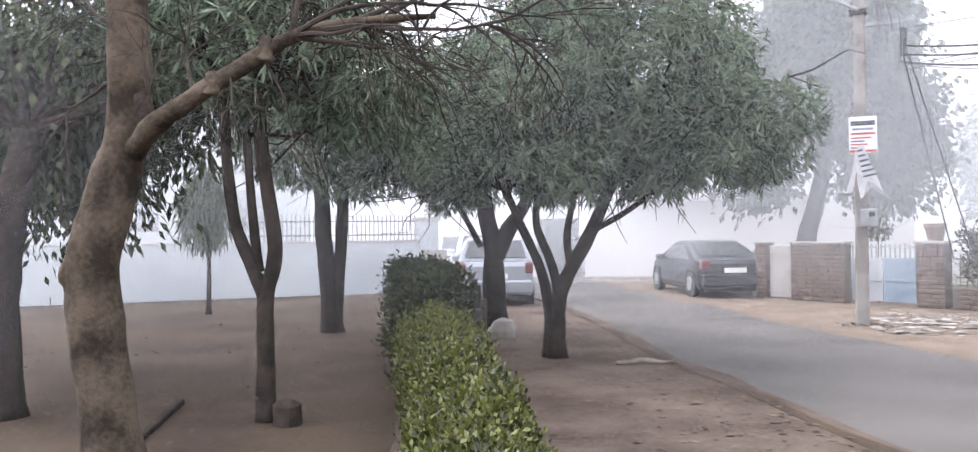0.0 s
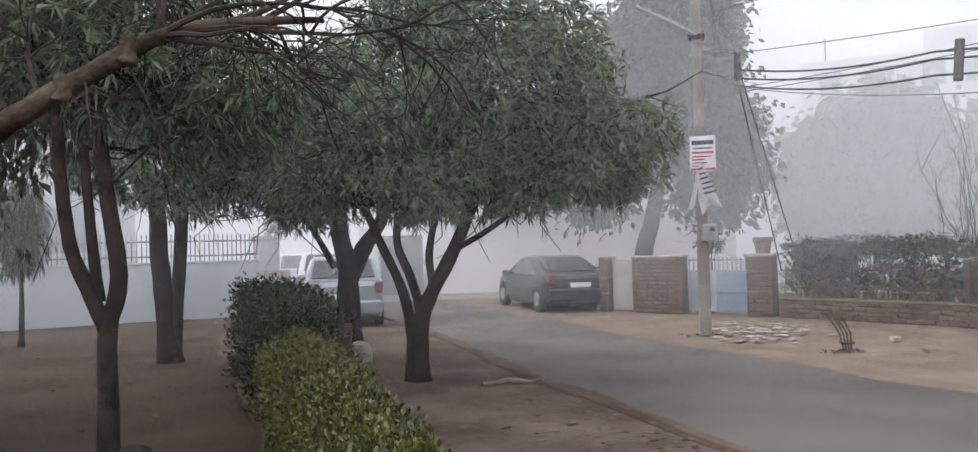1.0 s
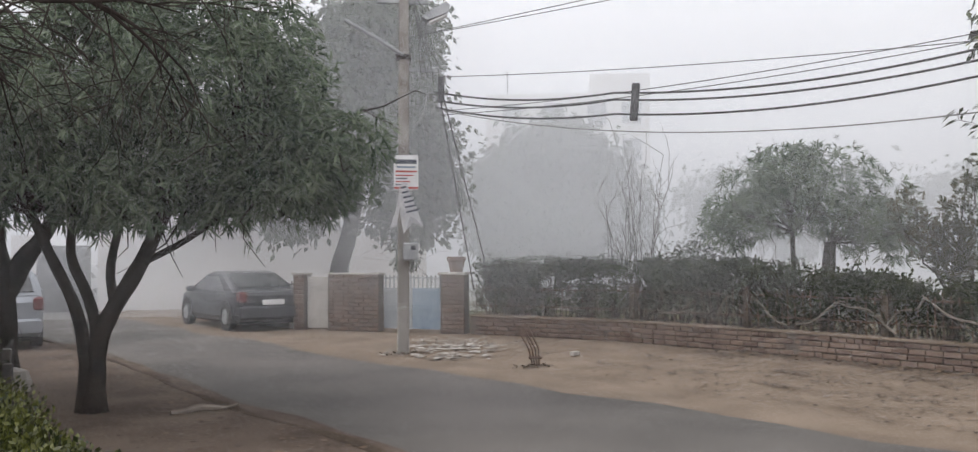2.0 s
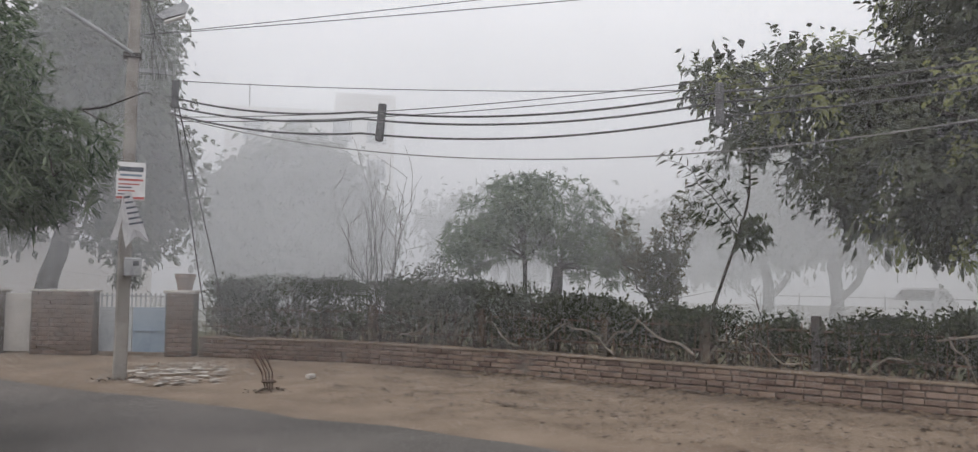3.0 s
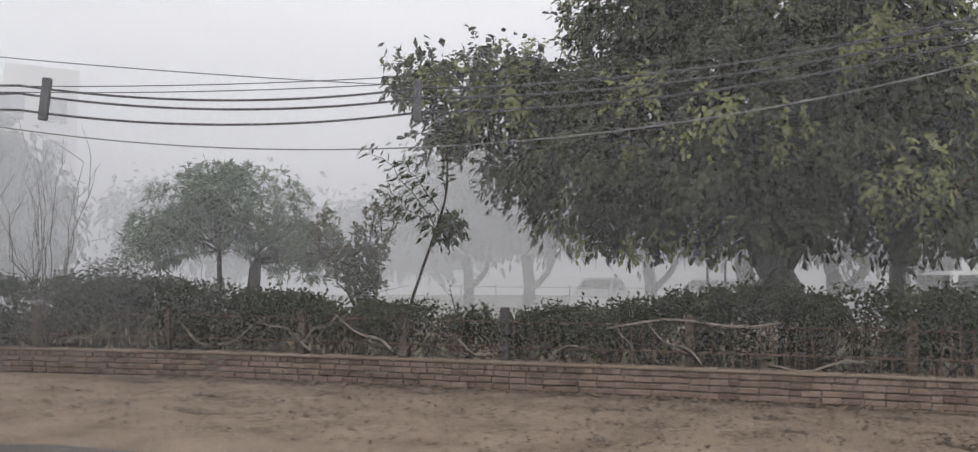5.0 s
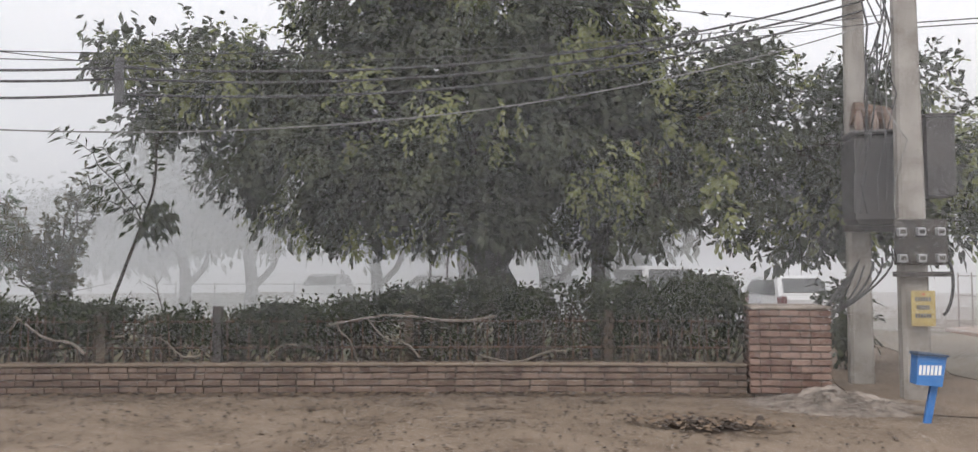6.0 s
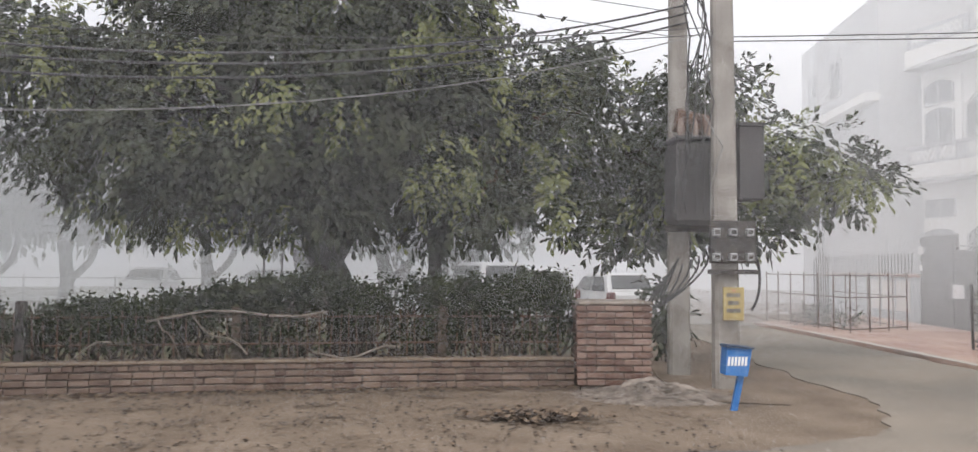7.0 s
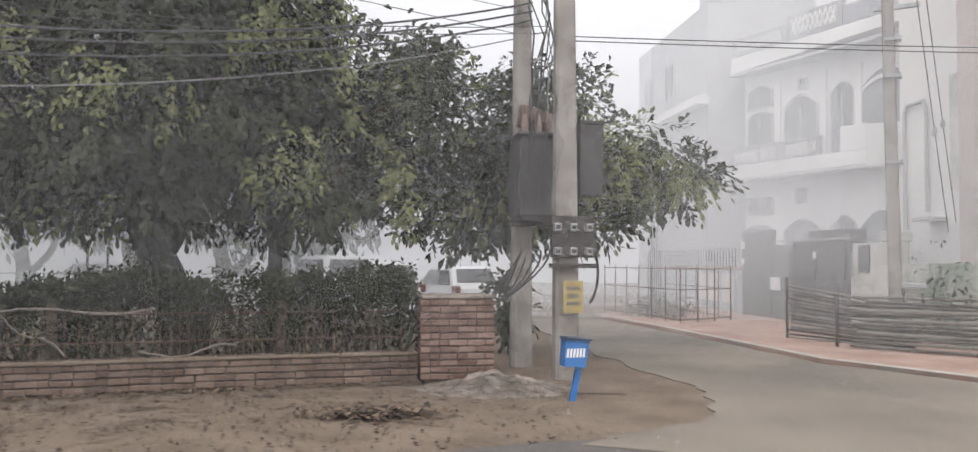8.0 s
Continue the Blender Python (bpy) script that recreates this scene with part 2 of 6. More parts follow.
def fast_mesh(name, verts, faces):
    """A mesh from an array of points and an array of triangles or quads."""
    me = bpy.data.meshes.new(name)
    n, k = faces.shape
    me.vertices.add(len(verts))
    me.vertices.foreach_set("co", np.ascontiguousarray(verts, dtype=np.float32).ravel())
    me.loops.add(n * k)
    me.loops.foreach_set("vertex_index", np.ascontiguousarray(faces, dtype=np.int32).ravel())
    me.polygons.add(n)
    me.polygons.foreach_set("loop_start", np.arange(0, n * k, k, dtype=np.int32))
    me.update(calc_edges=True)
    me.validate()
    return me


def part(name, shape, material, parent=None, label="", smooth=False):
    me = shape.mesh(name) if isinstance(shape, Shape) else shape
    me.materials.append(M[material])
    if smooth:
        me.polygons.foreach_set("use_smooth", [True] * len(me.polygons))
    ob = new(name, me)
    if parent is not None:
        ob.parent = parent
    if label:
        ob["label"] = label
    return ob


def thing(name, label, category, m=None, group="", kind=""):
    ob = new(name)
    ob.empty_display_size = 0.2
    if m is not None:
        ob.matrix_world = m
    return tagged(ob, label, category, group, kind)


def solid(name, shape, material, label, category, kind="", group="", smooth=False):
    return tagged(part(name, shape, material, smooth=smooth), label, category, group, kind)


def leaf_mesh(name, base, aim, length, width, fold=0.25, droop=0.25, rng=None):
    """Many leaves: each a folded blade of four triangles from its base along aim."""
    n = len(base)
    aim = aim / np.linalg.norm(aim, axis=1, keepdims=True)
    other = rng.normal(size=(n, 3))
    side = np.cross(aim, other)
    side /= np.linalg.norm(side, axis=1, keepdims=True) + 1e-9
    flat = side.copy()
    flat[:, 2] *= 0.5
    flat -= aim * np.sum(flat * aim, axis=1, keepdims=True)
    side = flat / (np.linalg.norm(flat, axis=1, keepdims=True) + 1e-9)
    nrm = np.cross(side, aim)
    length, width = np.asarray(length).reshape(-1, 1), np.asarray(width).reshape(-1, 1)
    mid = base + aim * length * 0.5
    tip = base + aim * length
    tip[:, 2] -= droop * length[:, 0]
    mid[:, 2] -= droop * 0.25 * length[:, 0]
    left = mid + side * width * 0.5 + nrm * width * fold
    right = mid - side * width * 0.5 + nrm * width * fold
    verts = np.stack([base, left, tip, right, mid], axis=1).reshape(-1, 3)
    i = np.arange(n)[:, None] * 5
    faces = np.concatenate([i + np.array([[0, 4, 1]]), i + np.array([[1, 4, 2]]), i + np.array([[0, 3, 4]]), i + np.array([[3, 2, 4]])], axis=1).reshape(-1, 3)
    return fast_mesh(name, verts, faces)


def broad_leaves(name, base, aim, face, length, width, droop=0.2):
    """Many rounded leaves, broadest past their middle, each turned so that its blade faces the way given."""
    n = len(base)
    aim = aim / np.linalg.norm(aim, axis=1, keepdims=True)
    side = np.cross(aim, face)
    side /= np.linalg.norm(side, axis=1, keepdims=True) + 1e-9
    lift = np.cross(side, aim)
    length, width = np.asarray(length).reshape(-1, 1), np.asarray(width).reshape(-1, 1)

    def at(run, out, up):
        p = base + aim * length * run + side * width * out + lift * width * up
        p[:, 2] -= droop * (run ** 2) * length[:, 0]
        return p
    verts = np.stack([at(0, 0, 0), at(0.35, 0.36, 0.06), at(0.74, 0.46, 0.08), at(1, 0, 0), at(0.74, -0.46, 0.08), at(0.35, -0.36, 0.06)], axis=1).reshape(-1, 3)
    i = np.arange(n)[:, None] * 6
    faces = np.concatenate([i + np.array([f]) for f in ((0, 5, 1), (1, 5, 4), (1, 4, 2), (2, 4, 3))], axis=1).reshape(-1, 3)
    return fast_mesh(name, verts, faces)


def unit(rng, n):
    v = rng.normal(size=(n, 3))
    return v / np.linalg.norm(v, axis=1, keepdims=True)


def clumps(rng, lobes, n, shell=0.35, gap=0.42, gap_scale=0.6):
    """Places of leaf clumps in a crown of ellipsoids (centre, radii), near their skin, with gaps; and the way outwards."""
    sizes = np.array([l[3] * l[4] * l[5] for l in lobes]) ** 0.67
    pick = rng.choice(len(lobes), size=n, p=sizes / sizes.sum())
    lob = np.array(lobes)[pick]
    u = unit(rng, n)
    r = rng.random(n) ** shell
    wob = np.array([noise.noise(Vector(p * 1.7)) for p in u + pick[:, None] * 3.1]) * 0.28
    p = lob[:, :3] + u * lob[:, 3:6] * (r * (1 + wob))[:, None]
    keep = np.array([noise.noise(Vector(q * gap_scale)) for q in p]) > (gap - 1) * 0.5
    return p[keep], u[keep]


def rosettes(name, rng, p, out, per, length, width, spread=1.0, droop=0.2):
    """Whorls of narrow leaves round each tip."""
    n = len(p)
    axis = out + unit(rng, n) * 0.7 + np.array([0, 0, 0.25])
    axis /= np.linalg.norm(axis, axis=1, keepdims=True)
    base, ax = np.repeat(p, per, axis=0), np.repeat(axis, per, axis=0)
    aim = unit(rng, n * per)
    aim -= ax * np.sum(aim * ax, axis=1, keepdims=True)
    aim = aim / np.linalg.norm(aim, axis=1, keepdims=True) * spread + ax * rng.uniform(0.1, 0.9, (n * per, 1))
    base = base + ax * rng.uniform(-0.06, 0.03, (n * per, 1))
    k = rng.uniform(0.7, 1.15, n * per)
    return leaf_mesh(name, base, aim, length * k, width * k, 0.2, droop, rng)


def sprays(name, rng, p, out, per, length, width, spread=0.28, droop=0.35, hang=0.6):
    """Clumps of broad leaves that hang outwards and down."""
    n = len(p)
    base = np.repeat(p, per, axis=0) + rng.normal(size=(n * per, 3)) * spread
    aim = np.repeat(out * 0.6 + unit(rng, n) * 0.5, per, axis=0) + unit(rng, n * per) * 0.6
    aim[:, 2] -= hang
    k = rng.uniform(0.65, 1.2, n * per)
    return leaf_mesh(name, base, aim, length * k, width * k, 0.15, droop, rng)


def shoots(name, rng, p, out, per, reach, length, width, hang=0.5):
    """Leafy shoots: broad leaves left and right along a drooping twig from each place."""
    n = len(p)
    axis = out * 0.75 + unit(rng, n) * 0.65
    axis[:, 2] -= hang
    axis /= np.linalg.norm(axis, axis=1, keepdims=True)
    face = out * 0.7 + unit(rng, n) * 0.45 + np.array([0, 0, 0.75])
    across = np.cross(axis, face)
    across /= np.linalg.norm(across, axis=1, keepdims=True) + 1e-9
    run = np.tile(np.linspace(0.05, 1.0, per), n)[:, None]
    sign = np.tile(np.where(np.arange(per) % 2, 1.0, -1.0), n)[:, None]
    size = np.repeat(rng.uniform(0.65, 1.25, n), per)[:, None] * reach
    ax, ac, fc = (np.repeat(v, per, axis=0) for v in (axis, across, face))
    base = np.repeat(p, per, axis=0) + ax * run * size + rng.normal(size=(n * per, 3)) * 0.025
    base[:, 2] -= 0.22 * (run * run * size)[:, 0]
    aim = ac * sign * (1.15 - run) + ax * 0.7 + unit(rng, n * per) * 0.35
    k = rng.uniform(0.65, 1.2, n * per)
    return broad_leaves(name, base, aim, fc + unit(rng, n * per) * 0.45, length * k, width * k)


def bent(rng, a, b, n=6, wob=0.08, sag=0.0):
    a, b = Vector(a), Vector(b)
    size = (b - a).length
    pts = []
    for i in range(n):
        t = i / (n - 1)
        p = a.lerp(b, t)
        if 0 < i < n - 1:
            p += Vector(rng.normal(size=3)) * wob * size * 0.5
        p.z += sag * size * math.sin(math.pi * t)
        pts.append(p)
    return pts


def trunk_shape(pts, r0, r1, sides=12, rough=0.22, flare=1.35, steps=4):
    """A tapered trunk through a few points, rounded between them."""
    out, rad = [], []
    P = [Vector(p) for p in pts]
    n = len(P)
    for i in range(n - 1):
        for k in range(steps):
            t = k / steps
            a, b, c, d = P[max(i - 1, 0)], P[i], P[i + 1], P[min(i + 2, n - 1)]
            out.append(0.5 * ((2 * b) + (c - a) * t + (2 * a - 5 * b + 4 * c - d) * t * t + (3 * b - a - 3 * c + d) * t ** 3))
    out.append(P[-1])
    for i in range(len(out)):
        t = i / (len(out) - 1)
        rad.append((r0 + (r1 - r0) * t) * (1 + (flare - 1) * max(0, 1 - t * 7)))
    return Shape().tube(out, rad, sides, rough)


def strip(left, right, z, wob=0.0, rng=None, sub=8):
    """A flat sheet between two edge lines with as many points each, its edges uneven."""
    def fine(line):
        out = []
        for a, b in zip(line[:-1], line[1:]):
            for k in range(sub):
                out.append(Vector(a).lerp(Vector(b), k / sub))
        return out + [Vector(line[-1])]
    s = Shape()
    L, R = fine(left), fine(right)
    vs = []
    for i, (a, b) in enumerate(zip(L, R)):
        d = (b - a).normalized()
        a = a + d * wob * noise.noise(Vector((i * 0.37, 1.7, 0)))
        b = b + d * wob * noise.noise(Vector((i * 0.41, 7.3, 0)))
        vs += [(*a.lerp(b, t), z) for t in (0, 0.33, 0.67, 1)]
    fs = []
    for i in range(len(L) - 1):
        for k in range(3):
            fs.append((4 * i + k, 4 * i + k + 1, 4 * i + 5 + k, 4 * i + 4 + k))
    n = len(vs)
    for col in (0, 3):
        vs += [(vs[4 * i + col][0], vs[4 * i + col][1], -0.08) for i in range(len(L))]
    for i in range(len(L) - 1):
        fs += [(4 * i, 4 * i + 4, n + i + 1, n + i), (4 * i + 3, n + len(L) + i, n + len(L) + i + 1, 4 * i + 7)]
    return s.add(vs, fs)


RNG = np.random.default_rng(7)

# ---- ground, road, verges ----
g = Shape()
xs = list(np.linspace(-600, -30, 8)) + list(np.linspace(-24, 50, 75)) + list(np.linspace(60, 600, 8))
ys = list(np.linspace(-600, -40, 8)) + list(np.linspace(-30, 60, 91)) + list(np.linspace(70, 600, 8))
gv = [(x, y, 0.008 * noise.noise(Vector((x * 0.6, y * 0.6, 3))) - 0.010) for y in ys for x in xs]
gf = [(j * len(xs) + i, j * len(xs) + i + 1, (j + 1) * len(xs) + i + 1, (j + 1) * len(xs) + i) for j in range(len(ys) - 1) for i in range(len(xs) - 1)]
g.add(gv, gf)
solid("ground", g, "sand", "dry sandy earth verge with scattered leaves", "ground", "structure", smooth=True)

ROAD_L = [(8.5, -16), (6.3, -7), (4.6, -2.5), (3.2, 1), (1.86, 4.3), (0.5, 8.2), (-0.5, 11.7), (-1.7, 15.5), (-3.4, 20), (-7, 28), (-16, 40)]
ROAD_R = [(12.5, -16), (9.5, -7.5), (7.9, -2.3), (6.7, 1), (5.5, 4.3), (4.0, 8.1), (2.4, 12), (1.0, 16.5), (-0.6, 21.5), (-4, 30), (-12, 43)]
solid("road", strip(ROAD_L, ROAD_R, 0.003, 0.3), "asphalt", "worn grey asphalt lane with dusty edges", "road", "structure")
LANE_L = [(8.0, -3.2), (8.9, -4.75), (10.0, -5.35), (11.3, -5.5), (13.5, -5.3), (16, -5.2), (24, -4.6), (40, -4.4)]
LANE_R = [(6.4, -6.5), (8.0, -10.6), (9.6, -10.0), (11.2, -9.5), (13.6, -8.4), (16, -8.2), (24, -7.4), (40, -7.2)]
solid("side_lane", strip(LANE_L, LANE_R, 0.007, 0.2), "lane", "dusty grey side lane joining the road", "road", "structure")
GUT_L = [(x - 0.03, y) for x, y in ROAD_L[3:9]]
GUT_R = [(x + 0.05, y + 0.02) for x, y in ROAD_L[3:9]]
solid("gutter", strip(GUT_L, GUT_R, 0.017, 0.13), "soil", "dark silted gutter along the road's edge", "gutter", "structure")
GARDEN_L = [(-30, -10), (-30, 0), (-30, 8), (-26, 12), (-16, 14), (-13, 15.5)]
GARDEN_R = [(-0.2, -10), (-0.2, -1), (-0.4, 1.5), (-1.4, 5), (-2.6, 8.5), (-4.5, 19)]
solid("garden_ground", strip(GARDEN_L, GARDEN_R, 0.010, 0.1), "soil", "bare brown garden soil with thin grass", "ground", "structure")
VERGE_L = [(-0.5, -9), (-0.5, -1), (-0.7, 1.5), (-1.7, 5), (-2.9, 8.5), (-4.7, 13), (-6.0, 19)]
VERGE_R = [(6.6, -7), (4.8, -2.4), (3.4, 1.0), (2.05, 4.35), (0.7, 8.25), (-0.3, 11.75), (-1.5, 15.6)]
solid("near_verge", strip(VERGE_L, VERGE_R, 0.014, 0.15), "verge", "dark brown earth verge under the trees", "ground", "structure")
PARK_L = [(12.4, -2.4), (11.9, 0), (11.2, 2.4), (10.6, 4.6), (10.1, 6.6), (9.5, 9), (8.1, 12.5), (6.2, 15.6)]
PARK_R = [(60, -2.4), (60, 2), (60, 8), (60, 16), (55, 30), (45, 45), (30, 55), (15, 60)]
solid("park_ground", strip(PARK_L, PARK_R, 0.009), "lawn", "thin worn grass of the park behind the hedge", "ground", "structure")
PAVE_L = [(11.3, -9.5), (13.6, -8.45), (16, -8.3), (20.5, -7.95), (25, -7.5)]
PAVE_R = [(13.6, -12.2), (16, -12.2), (20, -12.2), (26, -12.2), (30, -12.2)]
pv = strip(PAVE_L, PAVE_R, 0.07)
solid("pavement", pv, "pave", "pinkish paved apron before the house gate", "pavement", "structure")
kerb = Shape()
for a, b in zip(PAVE_L[:-1], PAVE_L[1:]):
    d = Vector((b[0] - a[0], b[1] - a[1], 0))
    m = Matrix.Translation((a[0], a[1], 0)) @ d.to_track_quat("X", "Z").to_matrix().to_4x4()
    kerb.box(0, -0.14, -0.02, d.length - 0.01, 0.0, 0.082, m, 0.012)
solid("kerb", kerb, "concrete", "low pale concrete kerb of the apron", "kerb", "structure")

# ---- brick plinth with hedge, along the far verge ----
WALL = [(11.95, -2.0), (11.6, 0.0), (11.0, 2.4), (10.4, 4.6), (9.85, 6.6), (9.2, 9.0), (7.8, 12.4), (5.85, 14.85)]


def along(line):
    """Places every centimetre-true step along a line: function of the metres run."""
    P = [Vector((*p, 0)) for p in line]
    runs = [0]
    for a, b in zip(P[:-1], P[1:]):
        runs.append(runs[-1] + (b - a).length)

    def at(s):
        s = min(max(s, 0), runs[-1] - 1e-6)
        i = max(k for k in range(len(P) - 1) if runs[k] <= s)
        d = (P[i + 1] - P[i]).normalized()
        p = P[i] + d * (s - runs[i])
        return p, d
    return at, runs[-1]


wall_at, WALL_LEN = along(WALL)


def facing(p, d):
    """A frame at p: x along d, y to the left of d, z up."""
    return Matrix(((d.x, -d.y, 0, p.x), (d.y, d.x, 0, p.y), (0, 0, 1, p.z), (0, 0, 0, 1)))


plinth = thing("brick_plinth", "low weathered brick plinth with cement coping", "wall", kind="structure")
core = Shape()
s = 0.0
while s < WALL_LEN - 0.05:
    p, d = wall_at(s)
    q, _ = wall_at(min(s + 1.0, WALL_LEN - 0.01))
    w = q - p
    core.box(0, -0.22, -0.1, w.length + 0.004, -0.024, 0.345, facing(p, w.normalized()))
    s += 1.0
part("core", core, "mortar", plinth)
cop = Shape()
s = 0.0
while s < WALL_LEN - 0.05:
    p, d = wall_at(s)
    q, _ = wall_at(min(s + 0.5, WALL_LEN - 0.01))
    w = q - p
    dz = 0.012 * noise.noise(Vector((s * 1.3, 0, 0)))
    cop.box(0.002, -0.26, 0.345, w.length - 0.002, 0.03 + dz, 0.39 + dz, facing(p, w.normalized()), 0.012)
    s += 0.5
part("coping", cop, "sand", plinth, "worn dusty brown cement coping")

# ---- end pillar and gate pillars of brick (bricks follow at the end of the file) ----
PILLAR_M = facing(Vector((11.75, -2.99, 0.03)), Vector((-0.1, 0.995, 0)).normalized())
pillar = thing("brick_pillar", "square red brick pillar with cement cap", "pillar", PILLAR_M)
part("core", Shape().box(0.022, -0.83, -0.1, 0.91, -0.02, 1.06), "mortar", pillar)
part("cap", Shape().box(-0.02, -0.87, 1.06, 0.95, 0.02, 1.105, None, 0.012), "gravel", pillar, "worn dusty cement cap")

# ---- hedge and iron fence on the plinth ----
fence = thing("iron_fence", "low dark iron picket fence standing in the hedge", "fence")
for z in (0.58, 0.92):
    rail, s = Shape(), 0.15
    pts = []
    while s < WALL_LEN:
        p, d = wall_at(s)
        pts.append(facing(p, d) @ Vector((0, -0.11, z)))
        s += 0.5
    part("rail", rail.tube(pts, 0.013, 5), "rust", fence)
picket = Shape().box(-0.007, -0.007, 0.39, 0.007, 0.007, 1.0, None, 0.002).mesh("picket")
picket.materials.append(M["rust"])
s, k = 0.2, 0
while s < WALL_LEN and k < 150:
    p, d = wall_at(s)
    ob = new("picket", picket)
    ob.parent = fence
    ob.matrix_local = facing(p, d) @ pose(0, -0.11, 0.02 * math.sin(k * 2.3), 2 * math.sin(k * 1.7), 2.5 * math.sin(k), 0)
    s += 0.125
    k += 1
for i, s in enumerate((1.75, 4.35, 6.85, 8.35, 10.0, 12.3, 14.6)):
    p, d = wall_at(s)
    post = Shape().box(-0.055, -0.16, 0.38, 0.055, -0.05, 1.06 + (0.06 if i == 2 else 0), facing(p, d), 0.01)
    solid("fence_post", post, "iron" if i == 2 else "bark_near", "square grey concrete fence post on the plinth", "post", group="fence posts on the plinth")


def hedge_height(s):
    h = float(np.interp(s, (0, 2.2, 4.2, 5.0, 6.4, 6.9, 7.8, 8.2, 9.5, 11, 13.2), (1.4, 1.38, 1.33, 1.16, 1.06, 0.92, 0.94, 1.08, 1.1, 1.26, 1.44)))
    return h + 0.13 * noise.noise(Vector((s * 1.3, 5, 0))) + 0.11 * noise.noise(Vector((s * 4.3, 9, 0)))


hedge = thing("park_hedge", "overgrown dusty dark green hedge on the brick plinth", "hedge")
P, O = [], []
rng = np.random.default_rng(11)
for i in range(30000):
    s = rng.uniform(0.02, WALL_LEN - 0.1)
    h = hedge_height(s)
    h += 0.1 * rng.random() ** 4
    z = 0.4 + (h - 0.4) * rng.random() ** 0.55
    y = -rng.uniform(0.0, 0.95)
    low = (z - 0.4) / (h - 0.4)
    full = 0.3 + 0.7 * (low ** 0.8) if y > -0.5 else 0.9
    if 6.3 < s < 8.6:
        full *= 0.55
    if s < 1.9 or s > 11:
        full = 1.0
    if rng.random() > full or noise.noise(Vector((s * 1.9, y * 1.6, z * 2.4))) < -0.2:
        continue
    p, d = wall_at(s)
    m = facing(p, d)
    P.append(tuple(m @ Vector((0, y, z))))
    O.append(tuple(m.to_3x3() @ Vector((0, 0.7 if y > -0.5 else -0.3, 0.6))))
P, O = np.array(P), np.array(O)
part("leaves", sprays("leaves", rng, P, O, 3, 0.085, 0.045, 0.05, 0.1, 0.0), "leaf_hedge", hedge)
stems = Shape()
for i in range(800):
    s = rng.uniform(0.1, WALL_LEN - 0.2)
    p, d = wall_at(s)
    m = facing(p, d)
    h = hedge_height(s)
    a = m @ Vector((0, -rng.uniform(0.05, 0.5), 0.38))
    b = m @ Vector((rng.normal() * 0.3, -rng.uniform(0.0, 0.6), h * rng.uniform(0.7, 1.02)))
    stems.tube(bent(rng, a, b, 5, 0.16), [0.012, 0.01, 0.008, 0.006, 0.004], 5)
part("understorey", stems, "twig", hedge)
for s0, s1, z0, z1, r in ((3.2, 5.4, 1.0, 0.92, 0.02), (5.3, 5.0, 0.97, 0.45, 0.014), (4.2, 4.9, 0.45, 0.95, 0.014), (8.5, 9.4, 0.5, 0.95, 0.022), (9.4, 9.9, 0.95, 0.6, 0.016),
                          (9.8, 10.6, 0.5, 0.9, 0.02), (10.6, 11.4, 0.85, 0.45, 0.016), (2.3, 3.4, 0.5, 0.42, 0.018), (5.6, 6.3, 0.7, 0.45, 0.014), (7.0, 7.7, 0.45, 0.7, 0.014),
                          (8.0, 8.4, 0.8, 0.44, 0.014), (11.6, 12.2, 0.5, 0.9, 0.016), (13.2, 14.0, 0.75, 0.45, 0.016), (12.5, 12.9, 0.9, 0.45, 0.013)):
    pts = []
    for i in range(7):
        t = i / 6
        p, d = wall_at(s0 + (s1 - s0) * t)
        pts.append(facing(p, d) @ Vector((0, 0.02 + 0.05 * math.sin(5 * t + s0), z0 + (z1 - z0) * t + 0.06 * math.sin(7 * t + s0 * 3))))
    part("dead_branch", Shape().tube(pts, [r * (1 - 0.08 * i) for i in range(7)], 6, 0.2), "deadwood", hedge, "bleached bent bare branch")
for s, y, h in ((8.9, -0.5, 1.7), (7.6, -0.4, 1.5)):
    p, d = wall_at(s)
    m = facing(p, d)
    tw = Shape()
    a = m @ Vector((0, y, 0.8))
    b = m @ Vector((0.2, y, h))
    tw.tube(bent(rng, a, b, 6, 0.06), [0.01, 0.009, 0.008, 0.006, 0.005, 0.003], 5)
    for k in range(6):
        c = a.lerp(b, 0.35 + 0.1 * k)
        tw.tube([c, c + Vector((rng.normal() * 0.15, rng.normal() * 0.15, 0.12))], [0.005, 0.002], 4)
    part("twig", tw, "twig", hedge)

